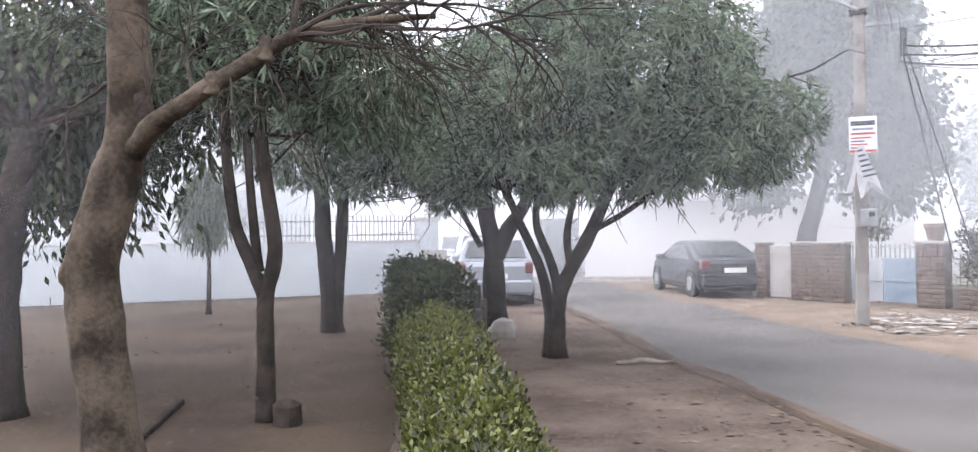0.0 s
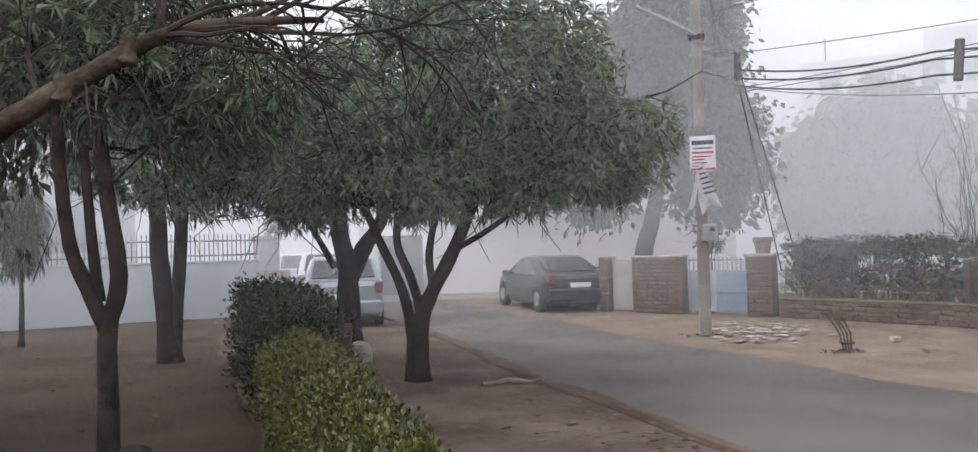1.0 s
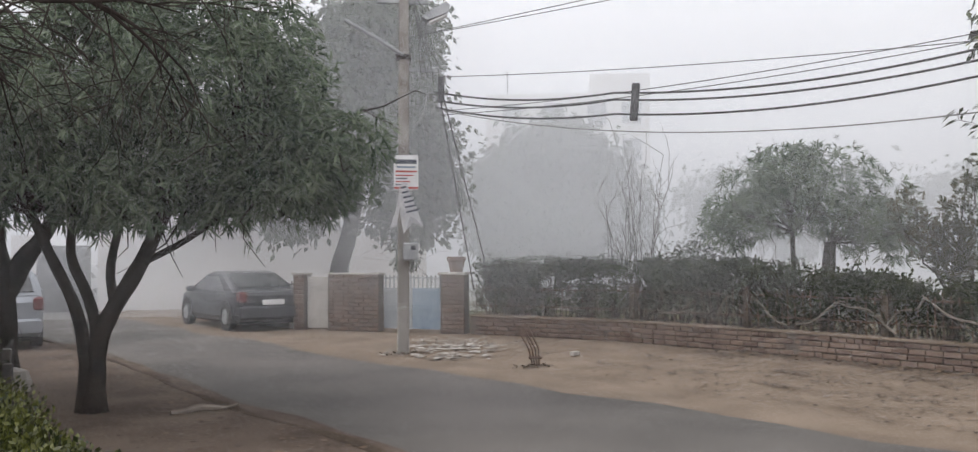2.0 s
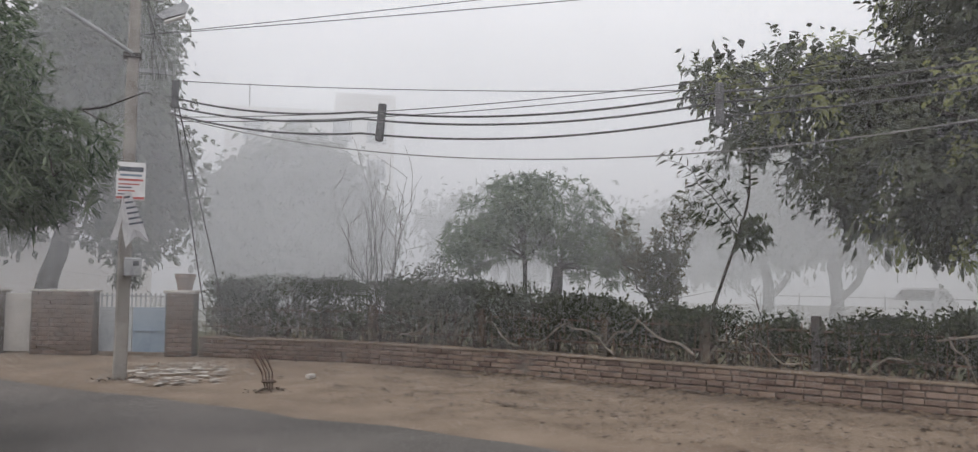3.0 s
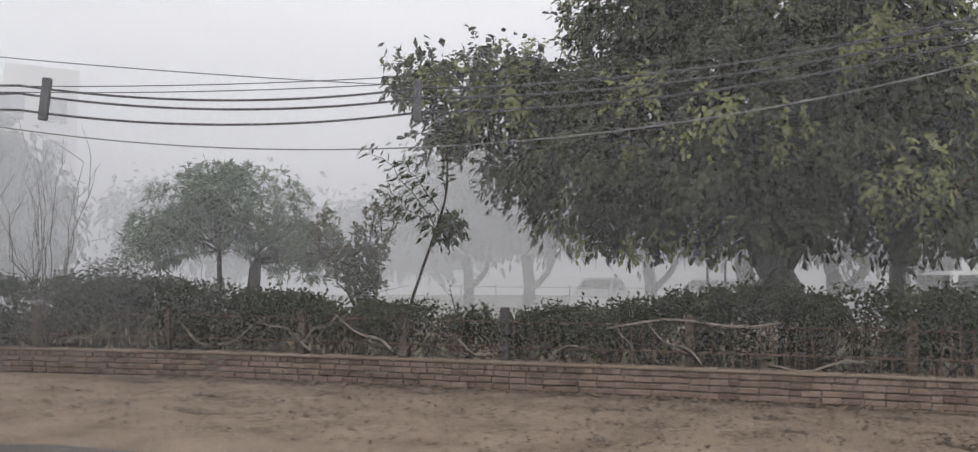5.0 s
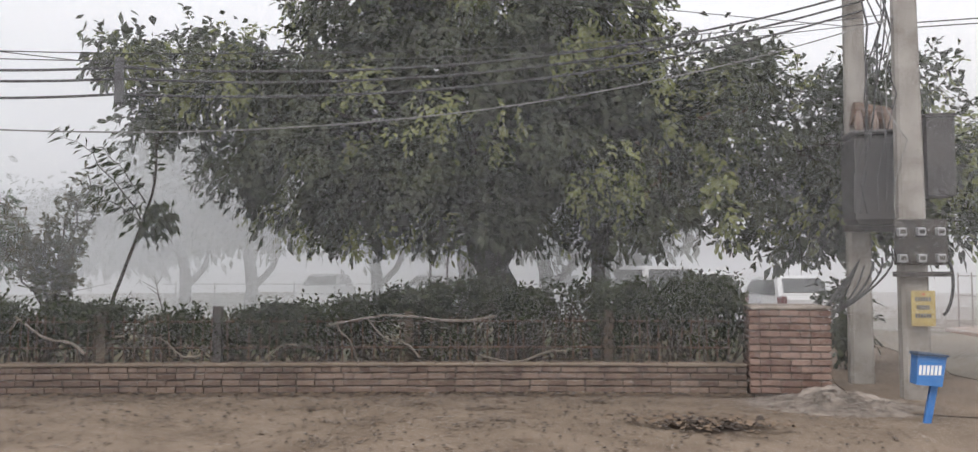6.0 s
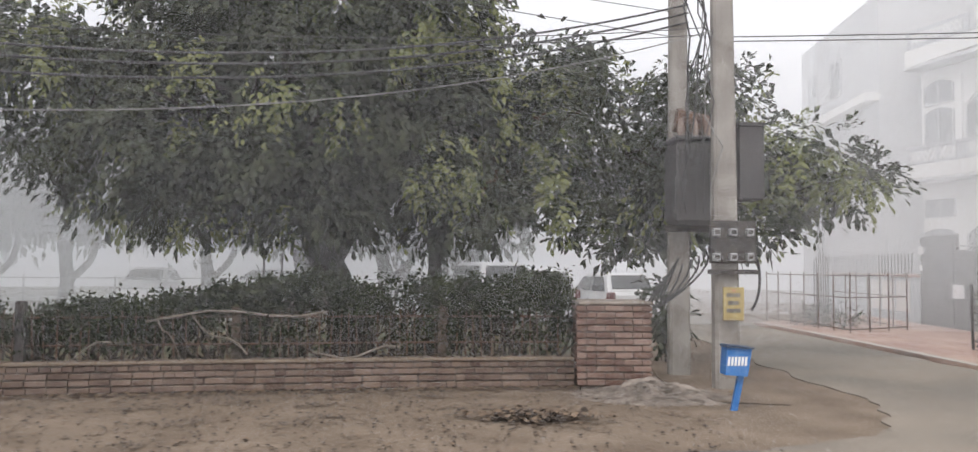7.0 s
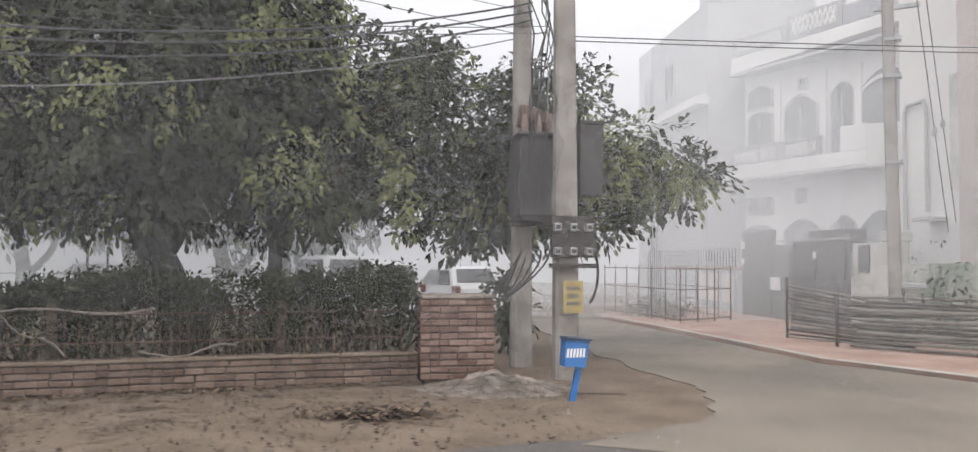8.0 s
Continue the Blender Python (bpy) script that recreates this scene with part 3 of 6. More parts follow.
# ---- clipped hedge beside the camera ----
near_hedge = thing("clipped_hedge", "clipped yellow-green hedge with glossy leaves", "hedge")
HEDGE = [(0.22, -0.2), (-0.05, 0.9), (-0.35, 2.0), (-0.95, 3.8), (-1.5, 5.6)]
h_at, H_LEN = along(HEDGE)
P, O = [], []
rng = np.random.default_rng(5)
for i in range(17500):
    s = rng.uniform(0, H_LEN) if rng.random() < 0.5 else rng.uniform(0, 3.4)
    p, d = h_at(s)
    half = 0.2 + 0.02 * s + 0.08 * noise.noise(Vector((s * 3, 1, 0)))
    top = 0.73 + 0.09 * noise.noise(Vector((s * 4, 4, 0))) + (0.06 if s > 3.6 else 0)
    y = rng.uniform(-half, half)
    top -= 0.16 * (y / half) ** 2
    z = top * (1 - 0.75 * rng.random() ** 2.2)
    if abs(y) < half * 0.75 and z < top - 0.12:
        y = math.copysign(half * rng.uniform(0.8, 1.05), y)
    m = facing(p, d)
    z += 0.12 * noise.noise(Vector((s * 7, y * 9, 2))) + (0.1 * rng.random() ** 2 if rng.random() < 0.06 else 0)
    if noise.noise(Vector((s * 9, y * 9, z * 9 + 4))) < -0.28:
        continue
    P.append(tuple(m @ Vector((0, y, z))))
    O.append(tuple(m.to_3x3() @ Vector((0, y * 2.2, 0.9))))
P, O = np.array(P), np.array(O)
part("leaves", sprays("leaves", rng, P, O, 6, 0.035, 0.019, 0.032, 0.05, -0.25), "leaf_gold", near_hedge, smooth=False)
st = Shape()
for i in range(160):
    p, d = h_at(rng.uniform(0, H_LEN))
    m = facing(p, d)
    a = m @ Vector((0, rng.uniform(-0.15, 0.15), 0))
    b = m @ Vector((rng.normal() * 0.1, rng.uniform(-0.28, 0.28), rng.uniform(0.55, 0.82)))
    st.tube(bent(rng, a, b, 4, 0.1), [0.009, 0.007, 0.005, 0.003], 4)
part("understorey", st, "twig", near_hedge)

dark_hedge = thing("dark_hedge", "taller dark green hedge behind the clipped one", "hedge")
HEDGE2 = [(-1.45, 5.5), (-2.1, 7.3), (-2.9, 9.4)]
h2_at, H2_LEN = along(HEDGE2)
P, O = [], []
for i in range(7000):
    s = rng.uniform(0, H2_LEN)
    p, d = h2_at(s)
    top = 1.08 + 0.12 * noise.noise(Vector((s * 2, 8, 0)))
    y = rng.normal() * 0.24
    z = top * (1 - rng.random() ** 1.8)
    if abs(y) > 0.45 * (1.1 - 0.4 * z):
        continue
    m = facing(p, d)
    P.append(tuple(m @ Vector((0, y, z))))
    O.append(tuple(m.to_3x3() @ Vector((0, y * 2, 0.6))))
part("leaves", sprays("leaves", rng, np.array(P), np.array(O), 3, 0.08, 0.03, 0.05, 0.1, -0.1), "leaf_hedge", dark_hedge)
st = Shape()
for i in range(60):
    p, d = h2_at(rng.uniform(0, H2_LEN))
    a = p + Vector((rng.normal() * 0.1, rng.normal() * 0.1, 0))
    st.tube(bent(rng, a, a + Vector((rng.normal() * 0.2, rng.normal() * 0.2, rng.uniform(0.6, 1.15))), 4, 0.1), [0.01, 0.008, 0.005, 0.003], 4)
part("understorey", st, "twig", dark_hedge)
for x, y, h in ((-0.1, 2.1, 0.68), (-0.7, 3.75, 0.76), (-0.95, 5.0, 0.83), (-1.1, 5.9, 0.85), (-1.28, 6.5, 0.95), (-1.45, 7.1, 0.98), (-1.62, 7.7, 1.0)):
    solid("hedge_stake", Shape().box(x - 0.03, y - 0.025, 0, x + 0.03, y + 0.025, h, None, 0.006), "iron", "short dark stake along the hedge", "stake", group="stakes along the hedge")


# ---- trees ----
def tree(name, label, trunks, lobes, n, kind, leaf, seed, bark="bark", length=0.14, width=0.03, per=9, limbs=24, shell=0.4, extra=(), gap=0.42, hang=0.6, spread=0.28, gap_scale=0.6, category="tree", limb_r=0.045):
    """A tree: tapered trunks through points, limbs into the crown, and the crown's leaves."""
    rng = np.random.default_rng(seed)
    t = thing(name, label, category)
    for i, (pts, r0, r1) in enumerate(trunks):
        part("trunk" if i == 0 else "bough", trunk_shape(pts, r0, r1, 12 if r0 > 0.06 else 8, 0.2, 1.35 if i == 0 else 1.0), bark, t, smooth=True)
    p, out = clumps(rng, lobes, n, shell, gap, gap_scale)
    ends = [Vector(tr[0][-1]) for tr in trunks]
    for i in range(limbs):
        b = Vector(p[rng.integers(len(p))])
        a = min(ends, key=lambda e: (e - b).length)
        mid = bent(rng, a, b, 6, 0.12, 0.05)
        limb = Shape()
        limb.tube(mid, [limb_r * (1 - 0.17 * k) for k in range(6)], 6, 0.15)
        for k in range(3):
            c = mid[2 + k]
            e = c + Vector(rng.normal(size=3)) * 0.5
            limb.tube(bent(rng, c, e, 4, 0.15), [limb_r * 0.4, limb_r * 0.3, limb_r * 0.2, limb_r * 0.1], 5)
        part("limb", limb, bark, t)
    if kind == "shoot":
        pale = np.array([noise.noise(Vector(q * 0.85) + Vector((seed, 0, 0))) + 0.35 * noise.noise(Vector(q * 3.1)) for q in p]) > 0.24
        part("crown", shoots("crown", rng, p[~pale], out[~pale], per, spread, length, width, hang), leaf, t)
        part("young_foliage", shoots("young_foliage", rng, p[pale], out[pale], per, spread, length * 0.85, width * 0.8, hang + 0.5), "leaf_young", t, "yellow-green young leaves")["kind"] = "stuff"
        core = np.array(lobes)
        core[:, 3:6] *= 0.8
        p1, o1 = clumps(rng, core.tolist(), n // 7, 0.6, 0.5)
        part("inner_foliage", sprays("inner_foliage", rng, p1, o1, 14, 0.2, 0.13, 0.25, 0.3, 0.3), leaf, t, "shaded leaves deep in the crown")
    else:
        me = rosettes("crown", rng, p, out, per, length, width) if kind == "whorl" else sprays("crown", rng, p, out, per, length, width, spread, 0.35, hang)
        part("crown", me, leaf, t)
    for material, lobes2, n2, lab in extra:
        p2, o2 = clumps(rng, lobes2, n2, 0.5, 0.5)
        me = rosettes("spray", rng, p2, o2, per, length, width) if kind == "whorl" else shoots("spray", rng, p2, o2, per, spread, length, width, hang + 0.3)
        part("young_foliage", me, material, t, lab)["kind"] = "stuff"
    return t


# whorled tree at the road's edge
tree("whorled_tree", "evergreen tree with forked dark stems and whorled narrow leaves", [
    ([(-0.62, 7.8, -0.02), (-0.62, 7.8, 0.35), (-0.58, 7.8, 0.75), (-0.42, 7.82, 1.1), (-0.2, 7.85, 1.5), (0.05, 7.9, 2.1)], 0.115, 0.07),
    ([(-0.72, 7.78, -0.02), (-0.7, 7.78, 0.5), (-0.78, 7.76, 1.0), (-0.98, 7.72, 1.5), (-1.2, 7.7, 2.0)], 0.075, 0.045),
    ([(-0.6, 7.8, 0.75), (-0.68, 7.8, 1.15), (-0.85, 7.8, 1.6), (-0.8, 7.85, 2.1)], 0.06, 0.04),
    ([(-0.45, 7.82, 1.05), (-0.48, 7.82, 1.5), (-0.35, 7.84, 2.1)], 0.05, 0.035),
    ([(-0.2, 7.85, 1.5), (0.25, 7.9, 1.75), (0.7, 7.9, 2.1)], 0.04, 0.025),
], [(0.3, 7.9, 3.3, 1.75, 1.7, 1.15), (1.35, 7.7, 2.65, 1.05, 1.3, 0.72), (-0.95, 7.8, 3.1, 1.2, 1.5, 1.05), (0.1, 8.0, 4.3, 1.3, 1.4, 0.8), (0.9, 7.8, 2.3, 0.9, 1.2, 0.55), (-0.4, 7.6, 2.25, 1.2, 1.2, 0.45), (-1.6, 7.6, 2.35, 0.7, 1.0, 0.5)],
    7800, "whorl", "leaf_whorl", 21, length=0.165, width=0.026, per=11, limbs=60, gap=0.5, limb_r=0.03, gap_scale=1.3)
tree("whorled_tree", "pale-trunked tree with whorled leaves beside the parked hatchback", [
    ([(-1.75, 9.85, -0.02), (-1.77, 9.85, 0.6), (-1.78, 9.85, 1.2), (-1.88, 9.83, 1.8), (-1.95, 9.8, 2.6)], 0.185, 0.1),
    ([(-1.74, 9.85, 1.15), (-1.55, 9.87, 1.55), (-1.3, 9.9, 1.95), (-1.1, 9.9, 2.5)], 0.13, 0.07),
    ([(-1.95, 9.8, 1.3), (-2.2, 9.8, 1.75), (-2.5, 9.8, 2.2)], 0.05, 0.03),
], [(-1.9, 9.9, 3.4, 1.5, 1.4, 1.0), (-2.7, 9.9, 2.9, 0.9, 1.0, 0.7), (-1.2, 10, 3.0, 1.0, 1.0, 0.8), (-2.3, 9.8, 2.15, 0.6, 0.6, 0.35)],
    3300, "whorl", "leaf_whorl", 22, length=0.165, width=0.026, per=11, limbs=30, limb_r=0.03, gap_scale=1.3)
tree("whorled_tree", "garden tree with three upright dark stems and whorled leaves", [
    ([(-2.5, 4.1, -0.02), (-2.5, 4.1, 0.55), (-2.5, 4.1, 1.0), (-2.42, 4.12, 1.38), (-2.52, 4.1, 2.2), (-2.55, 4.1, 2.9)], 0.076, 0.05),
    ([(-2.5, 4.1, 1.0), (-2.62, 4.06, 1.3), (-2.72, 4.03, 1.6), (-2.77, 4.0, 2.1), (-2.8, 4.0, 2.8)], 0.06, 0.04),
    ([(-2.55, 4.1, 1.2), (-2.6, 4.1, 1.6), (-2.65, 4.1, 2.3)], 0.045, 0.032),
    ([(-2.53, 4.16, -0.02), (-2.55, 4.14, 0.5), (-2.52, 4.12, 0.9)], 0.05, 0.04),
], [(-2.4, 4.4, 3.2, 1.1, 1.1, 0.75), (-1.9, 4.8, 2.75, 0.7, 0.8, 0.55), (-3.0, 4.3, 3.2, 0.9, 0.9, 0.65)],
    1500, "whorl", "leaf_whorl", 23, length=0.165, width=0.026, per=10, limbs=26, limb_r=0.022, gap_scale=1.4)
tree("whorled_tree", "twin-stemmed garden tree near the white boundary wall", [
    ([(-4.36, 10.1, -0.02), (-4.42, 10.05, 0.9), (-4.46, 10.0, 1.5), (-4.5, 10.0, 2.4)], 0.15, 0.11),
    ([(-4.3, 10.1, -0.02), (-4.26, 10.1, 0.9), (-4.2, 10.1, 1.6), (-4.15, 10.1, 2.4)], 0.1, 0.08),
], [(-4.3, 10.1, 3.2, 1.6, 1.4, 0.95), (-3.3, 10.2, 2.7, 1.0, 1.0, 0.65), (-5.3, 10.2, 3.0, 1.0, 1.0, 0.7), (-3.8, 9.8, 2.35, 0.9, 0.8, 0.4)],
    2300, "whorl", "leaf_whorl", 24, length=0.165, width=0.026, per=10, limbs=30, limb_r=0.025, gap_scale=1.3)

# big old tree close to the camera with a bare drooping bough
old = thing("old_tree", "thick brown-barked tree with a knotted trunk and bare drooping bough", "tree")
part("trunk", trunk_shape([(-2.16, 1.73, -0.05), (-2.18, 1.71, 0.5), (-2.22, 1.67, 0.95), (-2.24, 1.66, 1.35), (-2.17, 1.71, 1.7), (-2.1, 1.76, 2.05), (-2.1, 1.76, 2.5), (-2.12, 1.78, 3.2), (-2.1, 1.8, 4.2)], 0.148, 0.1, 24, 0.15, 1.3, 4), "bark_near", old, smooth=True)
part("bough", trunk_shape([(-2.09, 1.75, 1.9), (-1.92, 1.63, 1.99), (-1.72, 1.52, 2.08), (-1.5, 1.56, 2.22), (-1.28, 1.67, 2.39), (-1.14, 1.73, 2.48), (-0.95, 1.82, 2.54), (-0.72, 1.92, 2.58), (-0.5, 2.0, 2.6)], 0.062, 0.014, 12, 0.26, 1.0, 4), "bark_near", old, smooth=True)
part("knot", trunk_shape([(-2.29, 1.64, 1.18), (-2.33, 1.61, 1.3), (-2.29, 1.63, 1.42)], 0.07, 0.045, 12, 0.4, 1.0, 6), "bark_near", old, smooth=True)
part("stub", trunk_shape([(-1.86, 1.6, 1.98), (-1.9, 1.6, 2.12), (-1.93, 1.6, 2.2)], 0.05, 0.028, 8, 0.3, 1.0), "bark", old)
rng = np.random.default_rng(31)
# burls along the trunk and the bough, and bark that peels low on the trunk
for x, y, z, r in ((-2.3, 1.68, 0.95, 0.06), (-1.5, 1.53, 2.22, 0.045), (-1.28, 1.66, 2.4, 0.05)):
    part("burl", trunk_shape([(x, y, z - r * 1.2), (x + 0.01, y, z), (x, y + 0.01, z + r * 1.2)], r, r * 0.5, 12, 0.5, 1.0, 6), "bark_near", old, smooth=True)
tw = Shape()


def twig(a, aim, size, r, depth):
    a = Vector(a)
    aim = Vector(aim).normalized()
    pts, p, d = [a], a, aim.copy()
    n = 7
    for i in range(n):
        d = (d + Vector(rng.normal(size=3)) * 0.16 + Vector((0, 0, -0.055 if depth < 3 else 0.0))).normalized()
        p = p + d * size / n
        pts.append(p)
    tw.tube(pts, [max(r * (1 - 0.11 * i), 0.0016) for i in range(n + 1)], 6 if depth > 1 else 4, 0.1)
    if depth:
        for k in range(4 if depth > 1 else 3):
            i = 2 + int(rng.integers(0, 5))
            twig(pts[i], (d + Vector(rng.normal(size=3)) * 0.75).normalized(), size * rng.uniform(0.45, 0.75), r * 0.5, depth - 1)


top = (-1.17, 1.72, 2.47)
for aim, size, r in (((0.9, 0.3, 0.15), 1.5, 0.03), ((0.95, 0.5, 0.0), 1.6, 0.034), ((0.8, 0.1, 0.5), 1.2, 0.022), ((1, 0.6, 0.25), 1.5, 0.026), ((0.3, 0.1, 1), 0.8, 0.026), ((-0.2, 0.2, 1), 0.7, 0.02), ((0.7, -0.1, -0.1), 1.0, 0.02), ((0.9, 0.45, -0.15), 1.1, 0.02), ((0.6, 0.5, 0.6), 1.2, 0.022)):
    tw = Shape()
    twig(top, aim, size * 0.78, r * 0.66, 3)
    part("branch", tw, "twig", old, "bare drooping branch with tangled twigs")
for a, aim, size, r in (((-1.6, 1.54, 2.2), (0.0, 0.1, 1), 0.6, 0.012), ((-1.9, 1.6, 2.05), (-0.2, 0, 1), 0.5, 0.01), ((-1.45, 1.58, 2.32), (0.2, 0, -1), 0.45, 0.008), ((-1.3, 1.66, 2.4), (0.5, 0.1, -0.9), 0.5, 0.008),
                        ((-2.15, 1.75, 2.3), (-0.9, 0.2, 0.1), 0.9, 0.014), ((-2.15, 1.75, 2.6), (-0.8, 0.3, 0.3), 0.9, 0.014), ((-2.05, 1.78, 2.8), (0.5, 0.2, 0.6), 0.9, 0.014)):
    tw = Shape()
    twig(a, aim, size, r, 2)
    part("branch", tw, "twig", old)

tree("broadleaf_tree", "leafy dark tree at the garden's side", [([(-4.75, 3.9, -0.05), (-4.78, 3.9, 0.8), (-4.72, 3.92, 1.5), (-4.6, 4.0, 2.4)], 0.16, 0.11)],
     [(-5.2, 5.2, 3.2, 1.6, 1.6, 1.3), (-4.2, 5.6, 3.4, 1.4, 1.4, 1.0), (-5.6, 5.4, 2.3, 1.1, 1.1, 0.7), (-6.3, 6.3, 3.0, 1.4, 1.4, 1.2), (-3.6, 6.0, 3.9, 1.3, 1.3, 0.9)],
     2600, "spray", "leaf_far", 32, per=9, length=0.11, width=0.06, limbs=20)
tree("sapling", "young tree with drooping dark leaves by the white wall", [([(-7.95, 12.7, -0.02), (-7.93, 12.7, 1.0), (-7.97, 12.7, 2.2)], 0.05, 0.03)],
     [(-8.0, 12.7, 1.95, 0.42, 0.42, 0.6), (-8.0, 12.7, 2.5, 0.3, 0.3, 0.5)], 260, "spray", "leaf_far", 33, per=10, length=0.22, width=0.04, limbs=5, hang=1.2, spread=0.12, limb_r=0.015)

# broad tree over the hedge
tree("broad_tree", "large spreading tree with dark drooping broad leaves over the hedge", [
    ([(15.3, 1.75, -0.05), (15.25, 1.85, 0.8), (15.15, 2.1, 1.5), (15.05, 2.4, 2.2), (14.9, 2.5, 3.2)], 0.36, 0.2),
    ([(15.15, 2.1, 1.6), (15.2, 1.5, 2.6), (15.2, 0.8, 3.4)], 0.17, 0.12),
], [(14.6, 2.2, 5.0, 2.6, 3.1, 2.5), (13.6, 4.4, 4.0, 1.6, 1.8, 1.5), (14.1, 5.4, 4.6, 1.4, 1.2, 0.9), (13.9, 2.6, 3.2, 1.7, 2.2, 1.05), (14.6, 0.5, 3.4, 1.6, 1.9, 1.25), (14.2, 3.7, 6.3, 2.0, 1.6, 1.5), (14.6, 1.0, 6.2, 2.0, 1.9, 1.6), (15.0, -0.3, 4.3, 1.5, 1.3, 1.4), (13.7, 5.0, 2.9, 0.9, 1.1, 0.6), (12.9, 6.3, 5.2, 0.8, 0.9, 0.45), (12.2, 7.4, 5.1, 0.55, 0.6, 0.26), (12.5, 6.8, 4.4, 0.5, 0.55, 0.35), (12.3, 7.1, 4.05, 0.3, 0.35, 0.25), (13.0, 5.9, 3.4, 0.6, 0.6, 0.45), (12.8, 5.9, 4.5, 0.8, 0.75, 0.6), (13.4, 2.0, 2.5, 0.8, 1.0, 0.4), (13.3, 4.0, 2.45, 0.6, 0.8, 0.35), (13.8, -0.6, 2.6, 0.7, 0.9, 0.4)],
    9500, "shoot", "leaf_main", 41, per=12, length=0.125, width=0.078, limbs=46, shell=0.3, limb_r=0.07, hang=0.45, spread=0.38, gap=0.74, gap_scale=1.3,
    extra=(("leaf_young", [(12.2, 7.35, 5.1, 0.5, 0.6, 0.25), (12.5, 6.7, 4.5, 0.5, 0.5, 0.35), (12.9, 6.2, 5.2, 0.7, 0.8, 0.4)], 170, "pale thin outer leaves"),))
tree("broad_tree", "bushy tree with withered patches behind the poles", [
    ([(16.0, 0.4, -0.05), (16.0, 0.4, 1.0), (15.98, 0.36, 2.2), (15.9, 0.2, 3.0)], 0.17, 0.1),
    ([(15.1, -3.9, -0.05), (15.12, -3.85, 1.0), (15.2, -3.9, 2.2)], 0.13, 0.09),
], [(15.2, -2.0, 3.7, 1.4, 1.7, 1.6), (15.2, -3.8, 3.5, 1.2, 1.2, 1.5), (15.0, -5.6, 3.3, 1.0, 1.3, 0.85), (14.8, -6.6, 3.0, 0.8, 0.75, 0.5), (15.2, -4.4, 4.5, 1.0, 1.3, 0.5), (15.1, -3.0, 2.5, 0.9, 1.6, 0.55), (15.2, -2.0, 4.9, 0.9, 0.8, 0.45), (15.0, -5.0, 2.5, 0.8, 0.9, 0.5)],
    2700, "shoot", "leaf_main", 42, per=12, length=0.125, width=0.07, limbs=34, limb_r=0.04, hang=0.1, spread=0.36, gap=0.8, gap_scale=1.4,
    extra=(("leaf_dry", [(14.3, -1.6, 3.6, 0.4, 0.5, 0.6), (14.3, -0.9, 3.2, 0.3, 0.4, 0.5)], 60, "withered red-brown leaves"), ("leaf_young", [(13.4, -1.75, 2.9, 0.15, 0.18, 0.75)], 26, "yellow-green hanging leaves"),
           ("leaf_hedge", [(15.15, -3.7, 0.8, 0.22, 0.22, 0.8)], 70, "ivy round the stem")))

# trees and shrubs behind the hedge
tree("whorled_tree", "rounded small tree with whorled leaves behind the hedge", [
    ([(10.9, 11.1, -0.02), (10.9, 11.1, 1.2), (10.88, 11.1, 2.0)], 0.05, 0.04), ([(11.3, 10.7, -0.02), (11.32, 10.7, 1.0), (11.4, 10.7, 1.8)], 0.14, 0.1)],
    [(10.7, 11.3, 2.75, 1.05, 1.05, 0.85), (11.6, 10.5, 2.6, 1.0, 1.0, 0.8), (10.1, 11.8, 2.2, 0.7, 0.7, 0.55), (12.0, 10.0, 2.0, 0.75, 0.75, 0.6), (11.0, 11.0, 3.1, 0.9, 0.9, 0.55)],
    1500, "whorl", "leaf_whorl", 51, length=0.2, width=0.032, per=10, limbs=24, limb_r=0.02, gap_scale=1.2)
plumes = []
shrub = thing("tall_shrub", "upright shrub with reddish-green leaves in several plumes", "shrub")
rng = np.random.default_rng(52)
part("trunk", trunk_shape([(11.5, 8.2, -0.02), (11.5, 8.2, 0.6), (11.52, 8.18, 1.2)], 0.09, 0.05), "bark", shrub)
for end, fat in (((11.78, 7.85, 3.15), 1.0), ((11.7, 8.05, 2.75), 1.1), ((11.9, 7.75, 2.7), 0.8), ((11.5, 8.3, 2.4), 1.1), ((11.2, 8.7, 2.5), 0.9), ((10.95, 8.95, 2.35), 0.7), ((11.3, 8.5, 2.1), 1.0), ((11.65, 8.0, 1.9), 1.2), ((11.35, 8.35, 1.7), 1.2), ((11.6, 8.1, 1.5), 1.2)):
    pts = bent(rng, (11.5 + rng.normal() * 0.06, 8.2 + rng.normal() * 0.06, 0.9), end, 9, 0.04, 0.02)
    part("stem", Shape().tube(pts, [0.022 - 0.002 * i for i in range(9)], 5), "bark", shrub)
    p = np.array([tuple(pts[2 + int(i)].lerp(pts[3 + int(i)], f)) for i, f in zip(rng.integers(0, 6, 34), rng.random(34))]) + rng.normal(size=(34, 3)) * 0.05
    o = unit(rng, 34) + np.array([0, 0, 0.9])
    plumes.append((p, o * fat))
part("crown", shoots("crown", rng, np.concatenate([p for p, o in plumes]), np.concatenate([o for p, o in plumes]), 7, 0.2, 0.13, 0.06, -0.5), "leaf_bush", shrub)
lean = thing("leaning_sapling", "leaning sapling with long arching leafy sprays", "tree")
